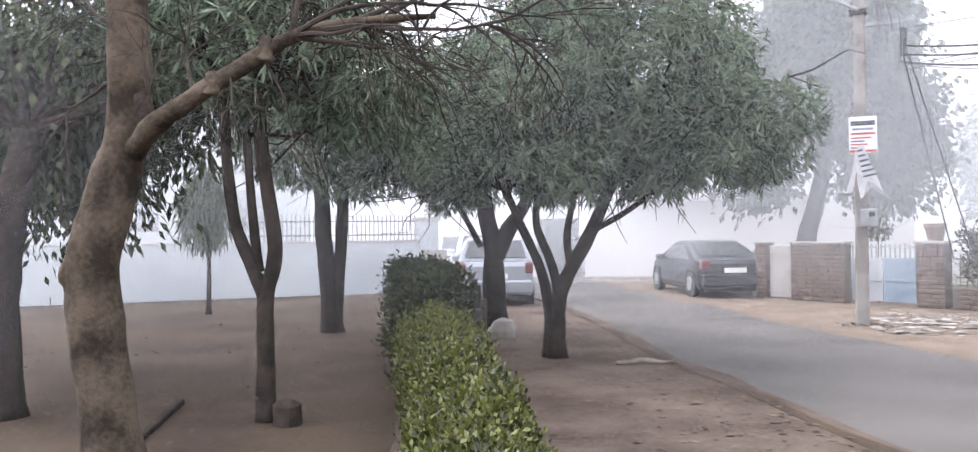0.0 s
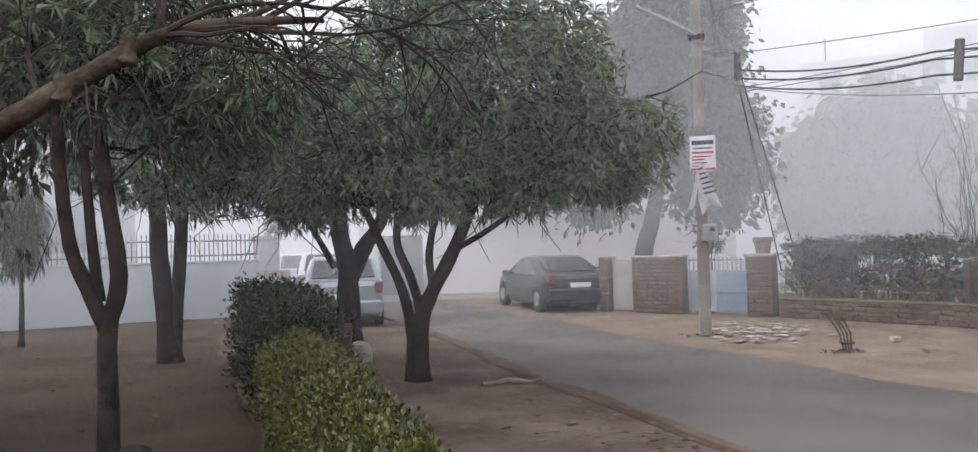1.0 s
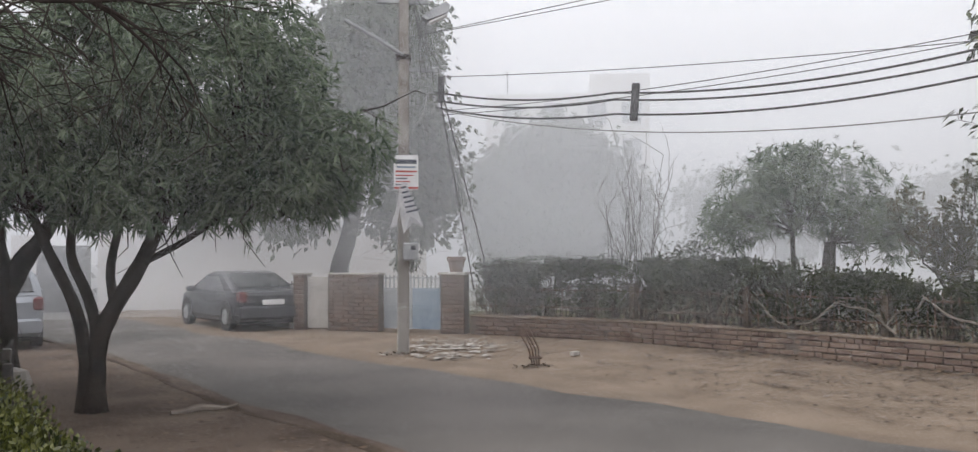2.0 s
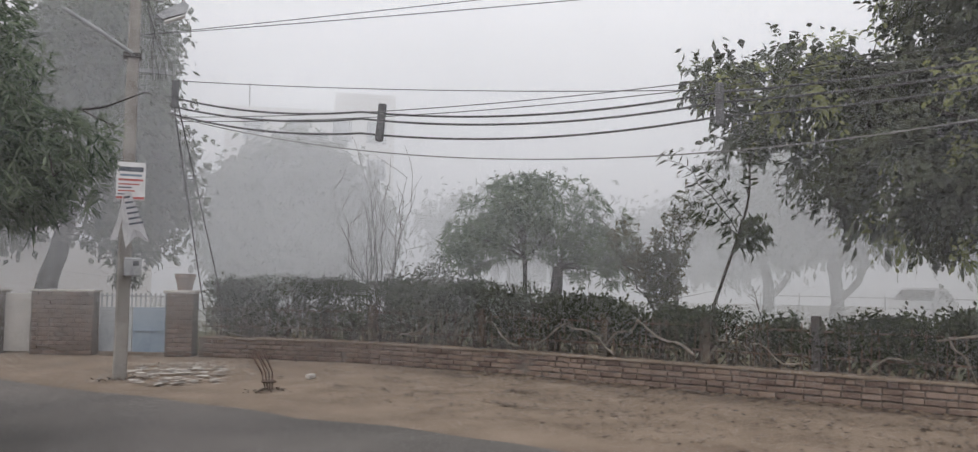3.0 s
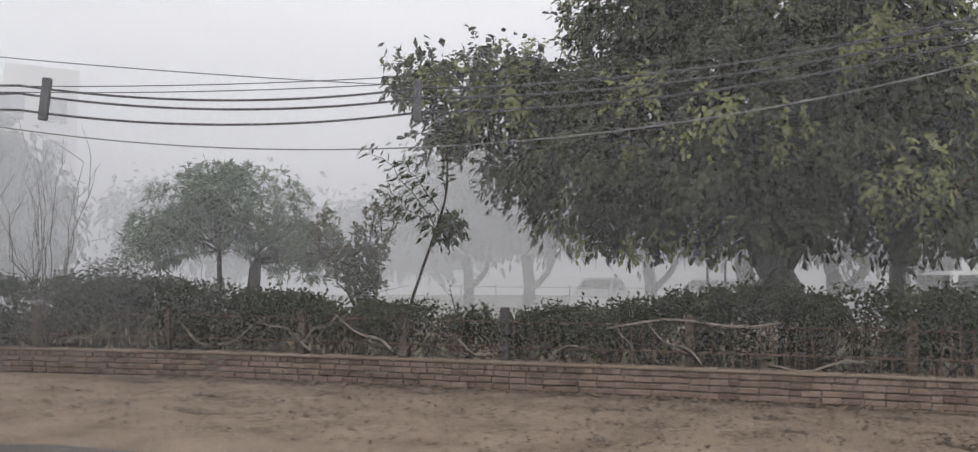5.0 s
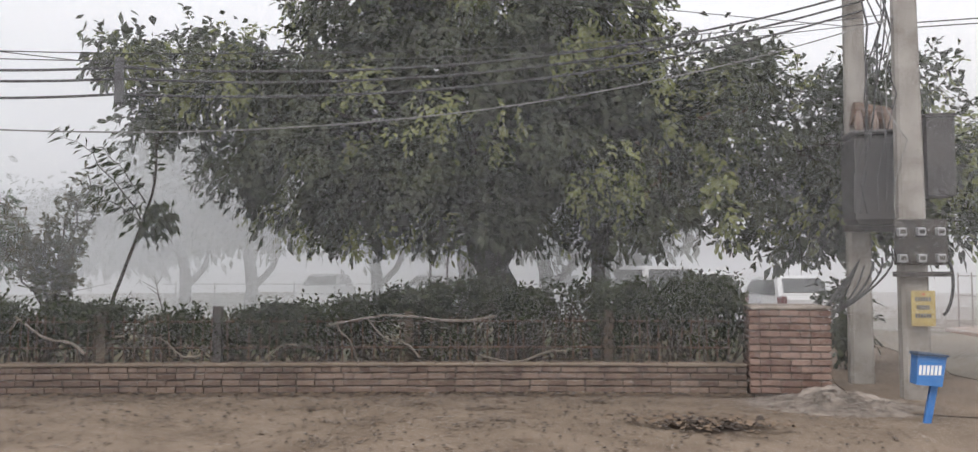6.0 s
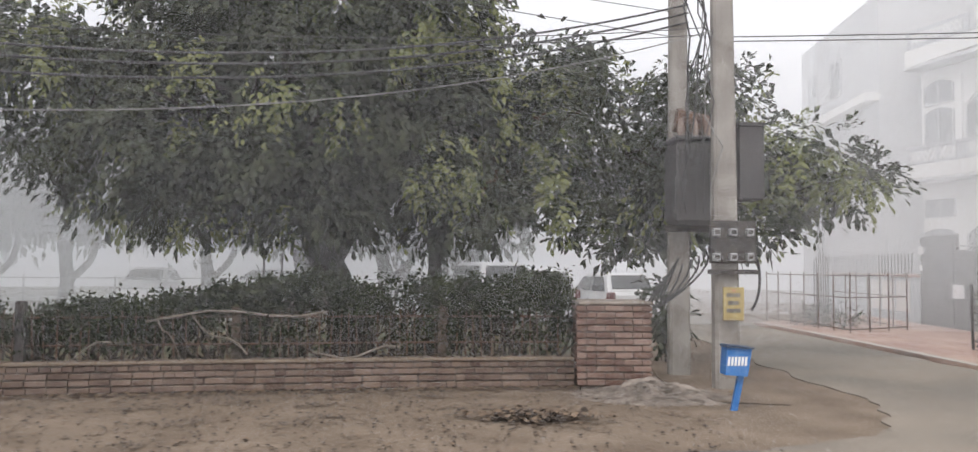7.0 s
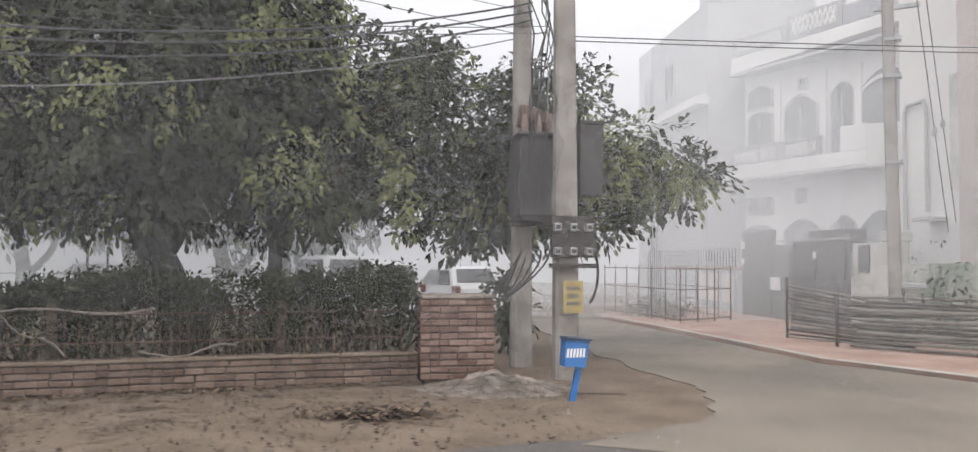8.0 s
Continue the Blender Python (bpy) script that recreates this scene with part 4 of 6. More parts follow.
part("trunk", trunk_shape([(11.2, 7.0, 0.0), (11.25, 6.95, 1.0), (11.35, 6.85, 1.5), (11.5, 6.65, 2.25), (11.6, 6.5, 2.9), (11.62, 6.5, 3.6)], 0.03, 0.016, 8, 0.1, 1.1), "bark", lean)
rng = np.random.default_rng(53)
sp, base, aim = Shape(), [], []
for a, b in (((11.5, 6.65, 2.35), (10.9, 7.55, 3.65)), ((11.5, 6.65, 2.3), (11.1, 7.2, 2.75)), ((11.6, 6.5, 2.9), (11.66, 6.45, 3.85)), ((11.5, 6.65, 2.3), (11.75, 6.3, 2.5)), ((11.55, 6.6, 2.6), (11.2, 7.1, 3.4))):
    pts = bent(rng, a, b, 12, 0.03, 0.06)
    sp.tube(pts, [0.012 - 0.0008 * i for i in range(12)], 5)
    d = (Vector(b) - Vector(a)).normalized()
    for i in range(2, 12):
        for sg in (-1, 1):
            for k in range(2):
                base.append(tuple(pts[i] + Vector(rng.normal(size=3)) * 0.02))
                aim.append(tuple(d * 0.5 + d.cross(Vector((0.8, 0.4, 0.1))).normalized() * sg + Vector(rng.normal(size=3)) * 0.25))
part("sprays", sp, "bark", lean)
part("crown", leaf_mesh("crown", np.array(base), np.array(aim), rng.uniform(0.14, 0.24, len(base)), rng.uniform(0.05, 0.07, len(base)), 0.15, 0.25, rng), "leaf_hedge", lean)
p, o = clumps(rng, [(11.55, 6.55, 2.35, 0.35, 0.35, 0.2)], 50, 0.5)
part("crown", sprays("crown", rng, p, o, 6, 0.13, 0.06, 0.1, 0.3, 0.7), "leaf_hedge", lean)
bare = thing("bare_tree", "leafless upright tree with thin branches behind the hedge", "tree")
tw = Shape()
for k in range(15):
    a = Vector((9.3 + rng.normal() * 0.08, 14.0 + rng.normal() * 0.08, 0.0))
    b = a + Vector((rng.normal() * 0.5, rng.normal() * 0.4, rng.uniform(2.4, 3.9)))
    pts = bent(rng, a, b, 7, 0.05)
    tw.tube(pts, [0.016 - 0.0018 * i for i in range(7)], 5)
    for j in range(6):
        c = pts[2 + j % 5]
        e = c + Vector((rng.normal() * 0.28, rng.normal() * 0.28, rng.uniform(0.3, 0.9)))
        tw.tube(bent(rng, c, e, 4, 0.08), [0.006, 0.005, 0.0035, 0.002], 4)
part("branchwork", tw, "twig", bare)
tree("round_shrub", "rounded pale green shrub behind the hedge", [([(9.9, 12.7, 0), (9.9, 12.7, 0.9)], 0.05, 0.03)], [(9.9, 12.7, 1.3, 0.55, 0.55, 0.62)], 260, "spray", "leaf_main", 54, per=12, length=0.09, width=0.04, limbs=8, hang=0.0, spread=0.1, limb_r=0.015, category="shrub")

# distant trees
tree("roadside_tree", "tall tree rising from the fog behind the brick gate", [([(4.05, 19.9, -0.05), (4.1, 19.9, 1.2), (4.35, 19.85, 2.2), (4.6, 19.8, 3.4)], 0.26, 0.18)],
     [(4.5, 20, 5.6, 2.2, 2.2, 2.0), (5.7, 20, 4.2, 1.4, 1.6, 1.3), (3.2, 20, 4.4, 1.4, 1.5, 1.2), (5.2, 20, 7.3, 1.7, 1.7, 1.3), (3.0, 20, 2.7, 0.7, 0.8, 0.45), (5.9, 20, 2.6, 0.9, 0.9, 0.5), (6.6, 20, 3.4, 0.6, 0.7, 0.5)],
     3200, "spray", "leaf_far", 61, per=14, length=0.19, width=0.14, limbs=24, limb_r=0.06, spread=0.26, hang=0.3, gap=0.55, gap_scale=0.9)
tree("park_tree", "huge dense tree fading into fog behind the park", [([(16.5, 33.5, -0.05), (16.5, 33.5, 1.5), (16.6, 33.4, 3.0)], 0.4, 0.3)],
     [(14.6, 34.2, 4.6, 2.0, 2.4, 2.4), (17.0, 33.2, 4.8, 2.4, 2.6, 2.6), (18.6, 32.0, 3.6, 1.6, 2.0, 2.0), (16.0, 33.5, 2.4, 3.2, 2.0, 1.4), (16.3, 33.3, 6.6, 1.8, 1.8, 1.1)],
     2600, "spray", "leaf_far", 62, per=10, length=0.4, width=0.24, limbs=12, limb_r=0.08, spread=0.4, gap=0.2)
for i, (x, y, h, r) in enumerate(((30.6, 15.9, 3.4, 3.0), (32.8, 11.5, 3.3, 2.4), (28.5, 6.5, 3.2, 2.2), (29.0, 3.8, 3.2, 2.3), (27.0, 1.6, 3.0, 2.0), (33.0, 20.5, 3.6, 3.2))):
    tree("park_tree", "park tree as a pale shape in the fog", [([(x, y, -0.05), (x + 0.1, y, 1.2), (x, y + 0.15, 2.4)], 0.28, 0.2), ([(x + 0.1, y, 0.9), (x + 0.2, y - 0.8, 1.7), (x, y - 1.2, 2.6)], 0.14, 0.1)],
         [(x, y + r * 0.4, h + 0.8, r, r, 1.3), (x, y - r * 0.5, h + 0.4, r * 0.8, r * 0.8, 1.0), (x, y, h + 2.2, r, r, 1.6)], 700, "spray", "leaf_far", 70 + i, per=10, length=0.36, width=0.22, limbs=10, limb_r=0.06, spread=0.4, gap=0.3)
tree("park_tree", "wide belt of trees far behind the park", [([(30, 34, 0), (30, 34, 3)], 0.4, 0.3)], [(30, 34, 4.4, 5.5, 5.5, 2.0), (37, 27, 4.0, 5, 5, 2.0)], 1200, "spray", "leaf_far", 80, per=9, length=0.5, width=0.3, limbs=6, spread=0.5, gap=0.3)

# ---- poles, wires, transformer ----
def pcc_pole(name, x, y, w0, w1, h, label, lean=(0, 0), turn=0.0):
    t = thing(name, label, "pole", pose(x, y, 0, 0, 0, turn))
    s = Shape()
    vs = []
    for z, w in ((-0.1, w0), (h * 0.5, (w0 + w1) / 2), (h, w1)):
        c = w * 0.12
        a, b = w / 2, w / 2 * 0.7
        k = z / h
        for px, py in ((-a + c, -b), (a - c, -b), (a, -b + c), (a, b - c), (a - c, b), (-a + c, b), (-a, b - c), (-a, -b + c)):
            vs.append((px + lean[0] * k, py + lean[1] * k, z))
    fs = [(8 * i + k, 8 * i + (k + 1) % 8, 8 * i + 8 + (k + 1) % 8, 8 * i + 8 + k) for i in range(2) for k in range(8)] + [tuple(range(7, -1, -1)), tuple(range(16, 24))]
    part("shaft", s.add(vs, fs), "pole", t)
    return t


pole_a = pcc_pole("utility_pole", 3.65, 11.85, 0.2, 0.15, 7.6, "tall grey concrete utility pole with notices", (0.02, 0), -14)
part("crossarm", Shape().box(-0.42, -0.04, 5.75, 0.42, 0.03, 5.83, None, 0.008), "galv", pole_a)
part("bracket", Shape().box(0.02, -0.04, 4.62, 0.62, 0.02, 4.68, None, 0.006), "galv", pole_a)
part("clamp", Shape().box(-0.13, -0.1, 4.82, 0.13, 0.1, 4.9, None, 0.01), "iron", pole_a)
part("spacer", Shape().box(0.58, -0.05, 4.12, 0.68, 0.05, 4.55, None, 0.01), "spacer", pole_a)
part("lamp_arm", Shape().tube([(0, -0.08, 4.88), (-0.45, -0.12, 5.15), (-0.95, -0.16, 5.42)], 0.03, 8), "galv", pole_a)
head = part("lamp_head", Shape().prism([(0.0, 0.0), (0.4, 0.26), (0.47, 0.2), (0.43, 0.08), (0.1, -0.06)], 0.2, pose(0.3, -0.2, 5.5)), "galv", pole_a, "grey street lamp head")
part("lens", Shape().prism([(0.12, -0.075), (0.42, 0.062), (0.43, 0.045), (0.13, -0.1)], 0.16, pose(0.3, -0.18, 5.5)), "white", head)
for k in range(4):
    rngp = np.random.default_rng(90 + k)
    part("pole_wire", Shape().tube(bent(rngp, (0.08 + 0.03 * k, -0.1, 6.5 - 0.2 * k), (0.3 + 0.1 * k, -0.1, 4.5), 6, 0.06), 0.008, 4), "cable", pole_a)
sign = thing("notice_board", "white printed notice board tied to the pole", "sign", pose(3.66, 11.7, -0.12, 0, 0, -14))
part("board", Shape().box(-0.2, -0.02, 2.78, 0.2, 0.0, 3.34, None, 0.004), "white", sign)
part("red_band", Shape().box(-0.19, -0.024, 2.79, 0.19, -0.021, 2.825), "red", sign)
for k, (x0, x1, z, h, mt) in enumerate(((-0.17, 0.17, 3.2, 0.07, "ink"), (-0.15, 0.15, 3.13, 0.03, "gate_blue"), (-0.17, 0.17, 3.06, 0.03, "red"), (-0.17, 0.12, 3.0, 0.02, "red"), (-0.17, 0.02, 2.95, 0.02, "ink"), (-0.17, 0.06, 2.9, 0.02, "red"), (-0.17, 0.0, 2.85, 0.02, "ink"))):
    part("print_bar", Shape().box(x0, -0.025, z, x1, -0.021, z + h), mt, sign)
banner = thing("torn_banner", "torn white cloth banner hanging crumpled from the pole", "banner", pose(3.6, 11.7, 0.06, 0, 0, -14))
rng = np.random.default_rng(95)
for pts in (((-0.02, 2.72), (0.06, 2.72), (0.34, 1.98), (0.16, 2.06), (0.02, 1.88), (-0.04, 2.2)), ((-0.04, 2.7), (-0.1, 2.3), (-0.2, 1.98), (-0.1, 2.0), (-0.02, 2.4))):
    vs, fs = [], []
    cx, cz = sum(p[0] for p in pts) / len(pts), sum(p[1] for p in pts) / len(pts)
    ring = []
    for i, (x, z) in enumerate(pts):
        x2, z2 = pts[(i + 1) % len(pts)]
        for k in range(4):
            ring.append((x + (x2 - x) * k / 4, z + (z2 - z) * k / 4))
    for f in (0.0, 0.5, 1.0):
        for x, z in ring:
            X, Z = cx + (x - cx) * f, cz + (z - cz) * f
            vs.append((X, -0.05 + 0.08 * noise.noise(Vector((X * 9, Z * 6, f))), Z))
    n = len(ring)
    for j in range(2):
        fs += [(j * n + i, j * n + (i + 1) % n, (j + 1) * n + (i + 1) % n, (j + 1) * n + i) for i in range(n)]
    part("cloth", Shape().add(vs, fs), "cloth", banner)
for k in range(6):
    z = 2.5 - 0.08 * k
    part("print_bar", Shape().box(0.02, -0.135, z, 0.1 + 0.025 * k, -0.13, z + 0.03, pose(0, 0, 0, 0, -12, 0) @ pose(0.5, 0, 0.05)), "ink", banner)
meter = thing("meter_box", "grey electricity meter box strapped to the pole", "meter box", pose(3.72, 11.72, 0, 0, 0, -14))
part("case", Shape().box(-0.1, -0.14, 1.52, 0.14, 0.03, 1.8, None, 0.02), "galv", meter)
part("window", Shape().box(0.02, -0.146, 1.68, 0.1, -0.141, 1.75), "pane", meter)
part("conduit", Shape().tube([(0.06, -0.05, 1.52), (0.05, -0.06, 1.42), (0.0, -0.1, 1.35)], 0.012, 6), "cable", meter)
for k, (x0, z0, x1, y1, z1) in enumerate(((4.22, 4.3, 5.5, 13.6, 0.95), (4.28, 4.3, 5.75, 13.3, 0.95))):
    solid("guy_wire", Shape().tube([(x0, 11.7, z0), (x1, y1, z1)], 0.012, 5), "cable", "taut dark stay wire of the pole", "wire", group="stay wires")

pole_l = pcc_pole("utility_pole", 13.45, -3.6, 0.32, 0.23, 7.6, "grey concrete pole of the transformer stand", (0.0, 0), 96)
pole_r = pcc_pole("utility_pole", 12.05, -4.0, 0.34, 0.24, 7.6, "front grey concrete pole with cables and fuse box", (0.05, 0), 96)
rng = np.random.default_rng(97)
for k in range(9):
    y0, y1 = -3.82 + 0.02 * k, -3.7 + 0.09 * (k % 5)
    x = 12.05 + 0.12 * (k % 3)
    part_m = Shape().tube(bent(rng, (x, y0, 6.2 - 0.2 * (k % 4)), (x - 0.12, y1 - 0.35 * (k % 2), 2.3), 9, 0.03), 0.008 + 0.003 * (k % 3), 5)
    solid("drop_cable", part_m, "wire" if k == 3 else "cable", "dark cable hanging down along the pole", "cable", group="hanging cables")
for k in range(5):
    c = Vector((12.3, -3.5 - 0.03 * k, 1.9))
    pts = [c + Vector((0.0, 0.3 * math.sin(a * 0.5) + 0.1 * k * math.sin(a), -0.75 * math.sin(a * 0.5) - 0.07 * k * math.sin(a))) for a in np.linspace(0.5, 5.4, 14)]
    solid("cable_loop", Shape().tube(pts, 0.014, 6), "cable", "thick slack cable loop under the fuse box", "cable", group="cable loops")
solid("cable_loop", Shape().tube([(11.95, -4.3 - 0.12 * math.sin(a), 1.85 - 0.45 * math.sin(a / 2) ** 2 - 0.12 * a) for a in np.linspace(0, 3.1, 10)], 0.02, 6), "cable", "thick slack cable loop beside the pole", "cable", group="cable loops")
trans = thing("transformer", "dark rusty transformer tank between the two poles", "transformer", pose(13.1, -3.55, 0, 0, 0, 96))
part("tank", Shape().box(-0.5, -0.3, 2.2, 0.12, 0.35, 3.4, None, 0.06), "gatedark", trans)
part("top_cover", Shape().box(-0.53, -0.33, 3.404, 0.15, 0.38, 3.46, None, 0.02), "gatedark", trans)
part("conservator", Shape().tube([(-0.5, -0.2, 3.68), (0.0, -0.2, 3.78)], 0.17, 12), "rust", trans, "rust-brown oil drum")
for k in range(6):
    part("fin", Shape().box(-0.48 + 0.11 * k, -0.4, 2.35, -0.45 + 0.11 * k, -0.296, 3.25), "gatedark", trans)
for k in range(3):
    part("bushing", Shape().tube([(-0.4 + 0.2 * k, 0.15, 3.45), (-0.4 + 0.2 * k, 0.15, 3.58), (-0.4 + 0.2 * k, 0.15, 3.75)], [0.05, 0.06, 0.025], 8), "terracotta", trans)
part("crossbeam", Shape().box(-0.5, -0.05, 2.1, 0.2, 0.05, 2.196), "iron", trans)
panel = thing("switch_panel", "dark metal switch cabinet fixed to the pole", "cabinet", pose(12.35, -4.2, -0.12, 0, 0, 96))
part("case", Shape().box(-0.33, -0.15, 2.62, 0.0, 0.2, 3.62, None, 0.015), "gatedark", panel)
part("hood", Shape().box(-0.35, -0.18, 3.62, 0.02, 0.22, 3.66), "gatedark", panel)
part("seam", Shape().box(-0.35, -0.155, 3.12, -0.01, -0.151, 3.14), "galv", panel)
fuse = thing("fuse_board", "grey fuse board with rows of cut-outs on the pole", "fuse board", facing(Vector((11.88, -4.0, 0)), Vector((0.1, -0.995, 0)).normalized()))
part("board", Shape().box(-0.24, -0.02, 1.64, 0.36, 0.05, 2.2, None, 0.01), "iron", fuse)
for r in range(2):
    for c in range(3):
        x, z = -0.18 + 0.22 * c, 1.72 + 0.32 * r
        f = part("cutout", Shape().box(x - 0.045, -0.12, z - 0.05, x + 0.045, -0.02, z + 0.055, None, 0.012), "galv", fuse)
        part("slot", Shape().box(x - 0.03, -0.126, z - 0.02, x + 0.03, -0.121, z + 0.03), "iron", f)
part("strap", Shape().box(-0.26, -0.03, 1.5, 0.4, 0.05, 1.56), "iron", fuse)
yb = thing("warning_plate", "yellow warning plate with dark lettering on the pole", "sign", facing(Vector((11.85, -4.02, 0)), Vector((0.1, -0.995, 0)).normalized()))
part("plate", Shape().box(-0.1, -0.02, 0.9, 0.17, 0.0, 1.33, None, 0.004), "yellow", yb)
for k, (x0, x1, z) in enumerate(((-0.06, 0.13, 1.2), (-0.04, 0.11, 1.1), (-0.06, 0.13, 1.0))):
    for j in range(6):
        a = x0 + (x1 - x0) * j / 6
        part("letter_bar", Shape().box(a, -0.025, z, a + (x1 - x0) / 9, -0.021, z + 0.055), "ink", yb)
part("mark", Shape().box(0.02, -0.025, 1.275, 0.05, -0.021, 1.3), "red", yb)

# blue number post
blue = thing("number_post", "bright blue sheet-metal box on a slanting blue post", "letter box", facing(Vector((10.3, -3.72, 0)), Vector((0.1, -0.995, 0)).normalized()))
part("post", Shape().box(-0.035, 0.0, 0.0, 0.035, 0.05, 0.62, Matrix(((1, 0, 0.2, 0), (0, 1, 0, 0), (0, 0, 1, -0.02), (0, 0, 0, 1))), 0.006), "blue", blue)
part("box", Shape().prism([(-0.13, 0.40), (0.12, 0.38), (0.17, 0.68), (-0.11, 0.70)], 0.2, pose(0, -0.1, 0)), "blue", blue)
part("lid", Shape().prism([(-0.13, 0.703), (0.185, 0.683), (0.185, 0.705), (-0.11, 0.73)], 0.26, pose(0, -0.13, 0)), "blue_dark", blue, "dark blue lid")
for k in range(6):
    x = -0.12 + 0.038 * k
    part("figure_bar", Shape().box(x + 0.012, -0.106, 0.5, x + 0.037, -0.102, 0.6, Matrix(((1, 0, 0.12, -0.06), (0, 1, 0, 0), (0, 0, 1, 0), (0, 0, 0, 1)))), "white", blue)


# wires along the street
def sagging(a, b, sag, n=24):
    a, b = Vector(a), Vector(b)
    return [a.lerp(b, i / n) - Vector((0, 0, sag * 4 * (i / n) * (1 - i / n))) for i in range(n + 1)]


A, S1, S2, B = Vector((4.26, 11.95, 0)), Vector((6.1, 9.16, 0)), Vector((8.86, 5.0, 0)), Vector((13.4, -3.75, 0))
Z = Vector((0, 0, 1))
for za, z1, z2, zb in ((4.34, 3.93, 3.93, 5.55), (4.2, 3.83, 3.8, 5.42), (4.08, 3.62, 3.62, 5.28)):
    pts = sagging(A + Z * za, S1 + Z * z1, 0.12)[:-1] + sagging(S1 + Z * z1, S2 + Z * z2, 0.17)[:-1] + sagging(S2 + Z * z2, B + Z * zb, 0.42)
    solid("power_cable", Shape().tube(pts, 0.0145, 6), "cable", "thick black insulated overhead cable", "cable", group="overhead cables")
solid("service_wire", Shape().tube(sagging(A + Z * 4.05, Vector((12.05, -3.95, 4.8)), 1.4, 40), 0.008, 5), "wire", "thin pale overhead wire hanging low", "wire", group="overhead wires")
for za, b, sag in ((4.02, (12.9, -3.9, 5.05), 0.58), (3.95, (12.9, -3.9, 4.95), 0.58), (4.6, (9.0, 4.8, 3.95), 0.08)):
    solid("service_wire", Shape().tube(sagging(A + Z * za, b, sag, 30), 0.006, 5), "cable", "thin dark overhead wire", "wire", group="overhead wires")
for b in ((13.45, -3.55, 5.45), (13.45, -3.65, 5.05)):
    solid("service_wire", Shape().tube(sagging((3.7, 11.9, 5.2), b, 0.1, 30), 0.006, 5), "cable", "thin dark overhead wire", "wire", group="overhead wires")
for z0, z1 in ((4.68, 5.6), (4.62, 5.48)):
    solid("service_wire", Shape().tube(sagging((12.05, -4.0, z0), (13.5, -24, z1), 0.12, 24), 0.008, 5), "cable", "thin dark overhead wire", "wire", group="overhead wires")
for S, z in ((S1, 3.77), (S2, 3.78)):
    d = (B - A).normalized()
    solid("cable_spacer", Shape().box(-0.05, -0.03, z - 0.27, 0.05, 0.03, z + 0.27, facing(S, d) @ pose(0, 0, 0, 0, 5 if S is S1 else 0, 0), 0.012), "spacer", "flat grey spacer block clamping the overhead cables", "spacer", group="cable spacers")

# ---- brick gate at the bend ----
GATE = [(5.75, 14.9), (5.32, 15.2), (4.25, 16.15), (3.3, 16.95), (2.85, 17.35)]


def gate_frame(i):
    a, b = Vector((*GATE[i], 0)), Vector((*GATE[i + 1], 0))
    return facing(a, (b - a).normalized()), (b - a).length


m, w = gate_frame(0)
gp = thing("gate_pillar", "weathered brick gate pillar", "pillar", m)
part("core", Shape().box(0.01, -0.4, -0.1, w, -0.025, 1.2), "mortar", gp)
part("cap", Shape().box(-0.03, -0.44, 1.2, w + 0.04, 0.03, 1.255, None, 0.012), "concrete", gp)
GATE_PILLARS = [(gp, w, 1.28)]
m, w = gate_frame(1)
gate = thing("metal_gate", "faded blue and grey sheet-metal double gate", "gate", m)
for k, (x0, x1, mt) in enumerate(((0.05, w * 0.5 - 0.01, "gate_blue"), (w * 0.5 + 0.01, w - 0.05, "gate_grey"))):
    leaf = part("gate_leaf", Shape().box(x0, -0.18, 0.06, x1, -0.15, 0.92), mt, gate)
    part("rib", Shape().box(x0, -0.148, 0.46, x1, -0.125, 0.5), mt, leaf)
    for j in range(7):
        x = x0 + 0.03 + (x1 - x0 - 0.06) * j / 6
        part("bar", Shape().box(x - 0.012, -0.178, 0.92, x + 0.012, -0.154, 1.19), "gate_grey", leaf)
    part("top_rail", Shape().box(x0, -0.182, 1.12, x1, -0.15, 1.15), "gate_grey", leaf)
m, w = gate_frame(2)
gp2 = thing("gate_wall", "weathered brick wall beside the gate", "wall", m, kind="structure")
part("core", Shape().box(0.01, -0.26, -0.1, w, -0.025, 1.2), "mortar", gp2)
part("cap", Shape().box(-0.02, -0.3, 1.2, w + 0.0, 0.03, 1.245, None, 0.012), "concrete", gp2)
GATE_PILLARS.append((gp2, w, 1.3))
m, w = gate_frame(3)
solid("small_gate", Shape().box(0.02, -0.16, 0.03, w - 0.02, -0.12, 1.16, m, 0.01), "concrete", "pale plain side panel in the brick wall", "panel")
gp3 = thing("gate_pillar", "weathered brick end pillar", "pillar", m @ pose(w, 0, 0))
part("core", Shape().box(0.01, -0.3, -0.1, 0.28, -0.01, 1.2), "mortar", gp3)
part("cap", Shape().box(-0.02, -0.33, 1.2, 0.31, 0.03, 1.245, None, 0.012), "concrete", gp3)
GATE_PILLARS.append((gp3, 0.28, 1.3))
pot = thing("flower_pot", "grey terracotta flower pot on the gate pillar", "flower pot", pose(5.68, 15.2, 1.255))
part("pot", Shape().tube([(0, 0, 0), (0, 0, 0.22), (0, 0, 0.25), (0, 0, 0.32)], [0.13, 0.175, 0.2, 0.2], 16), "terracotta", pot)
part("soil", Shape().tube([(0, 0, 0.319), (0, 0, 0.325)], 0.17, 16), "soil", pot)
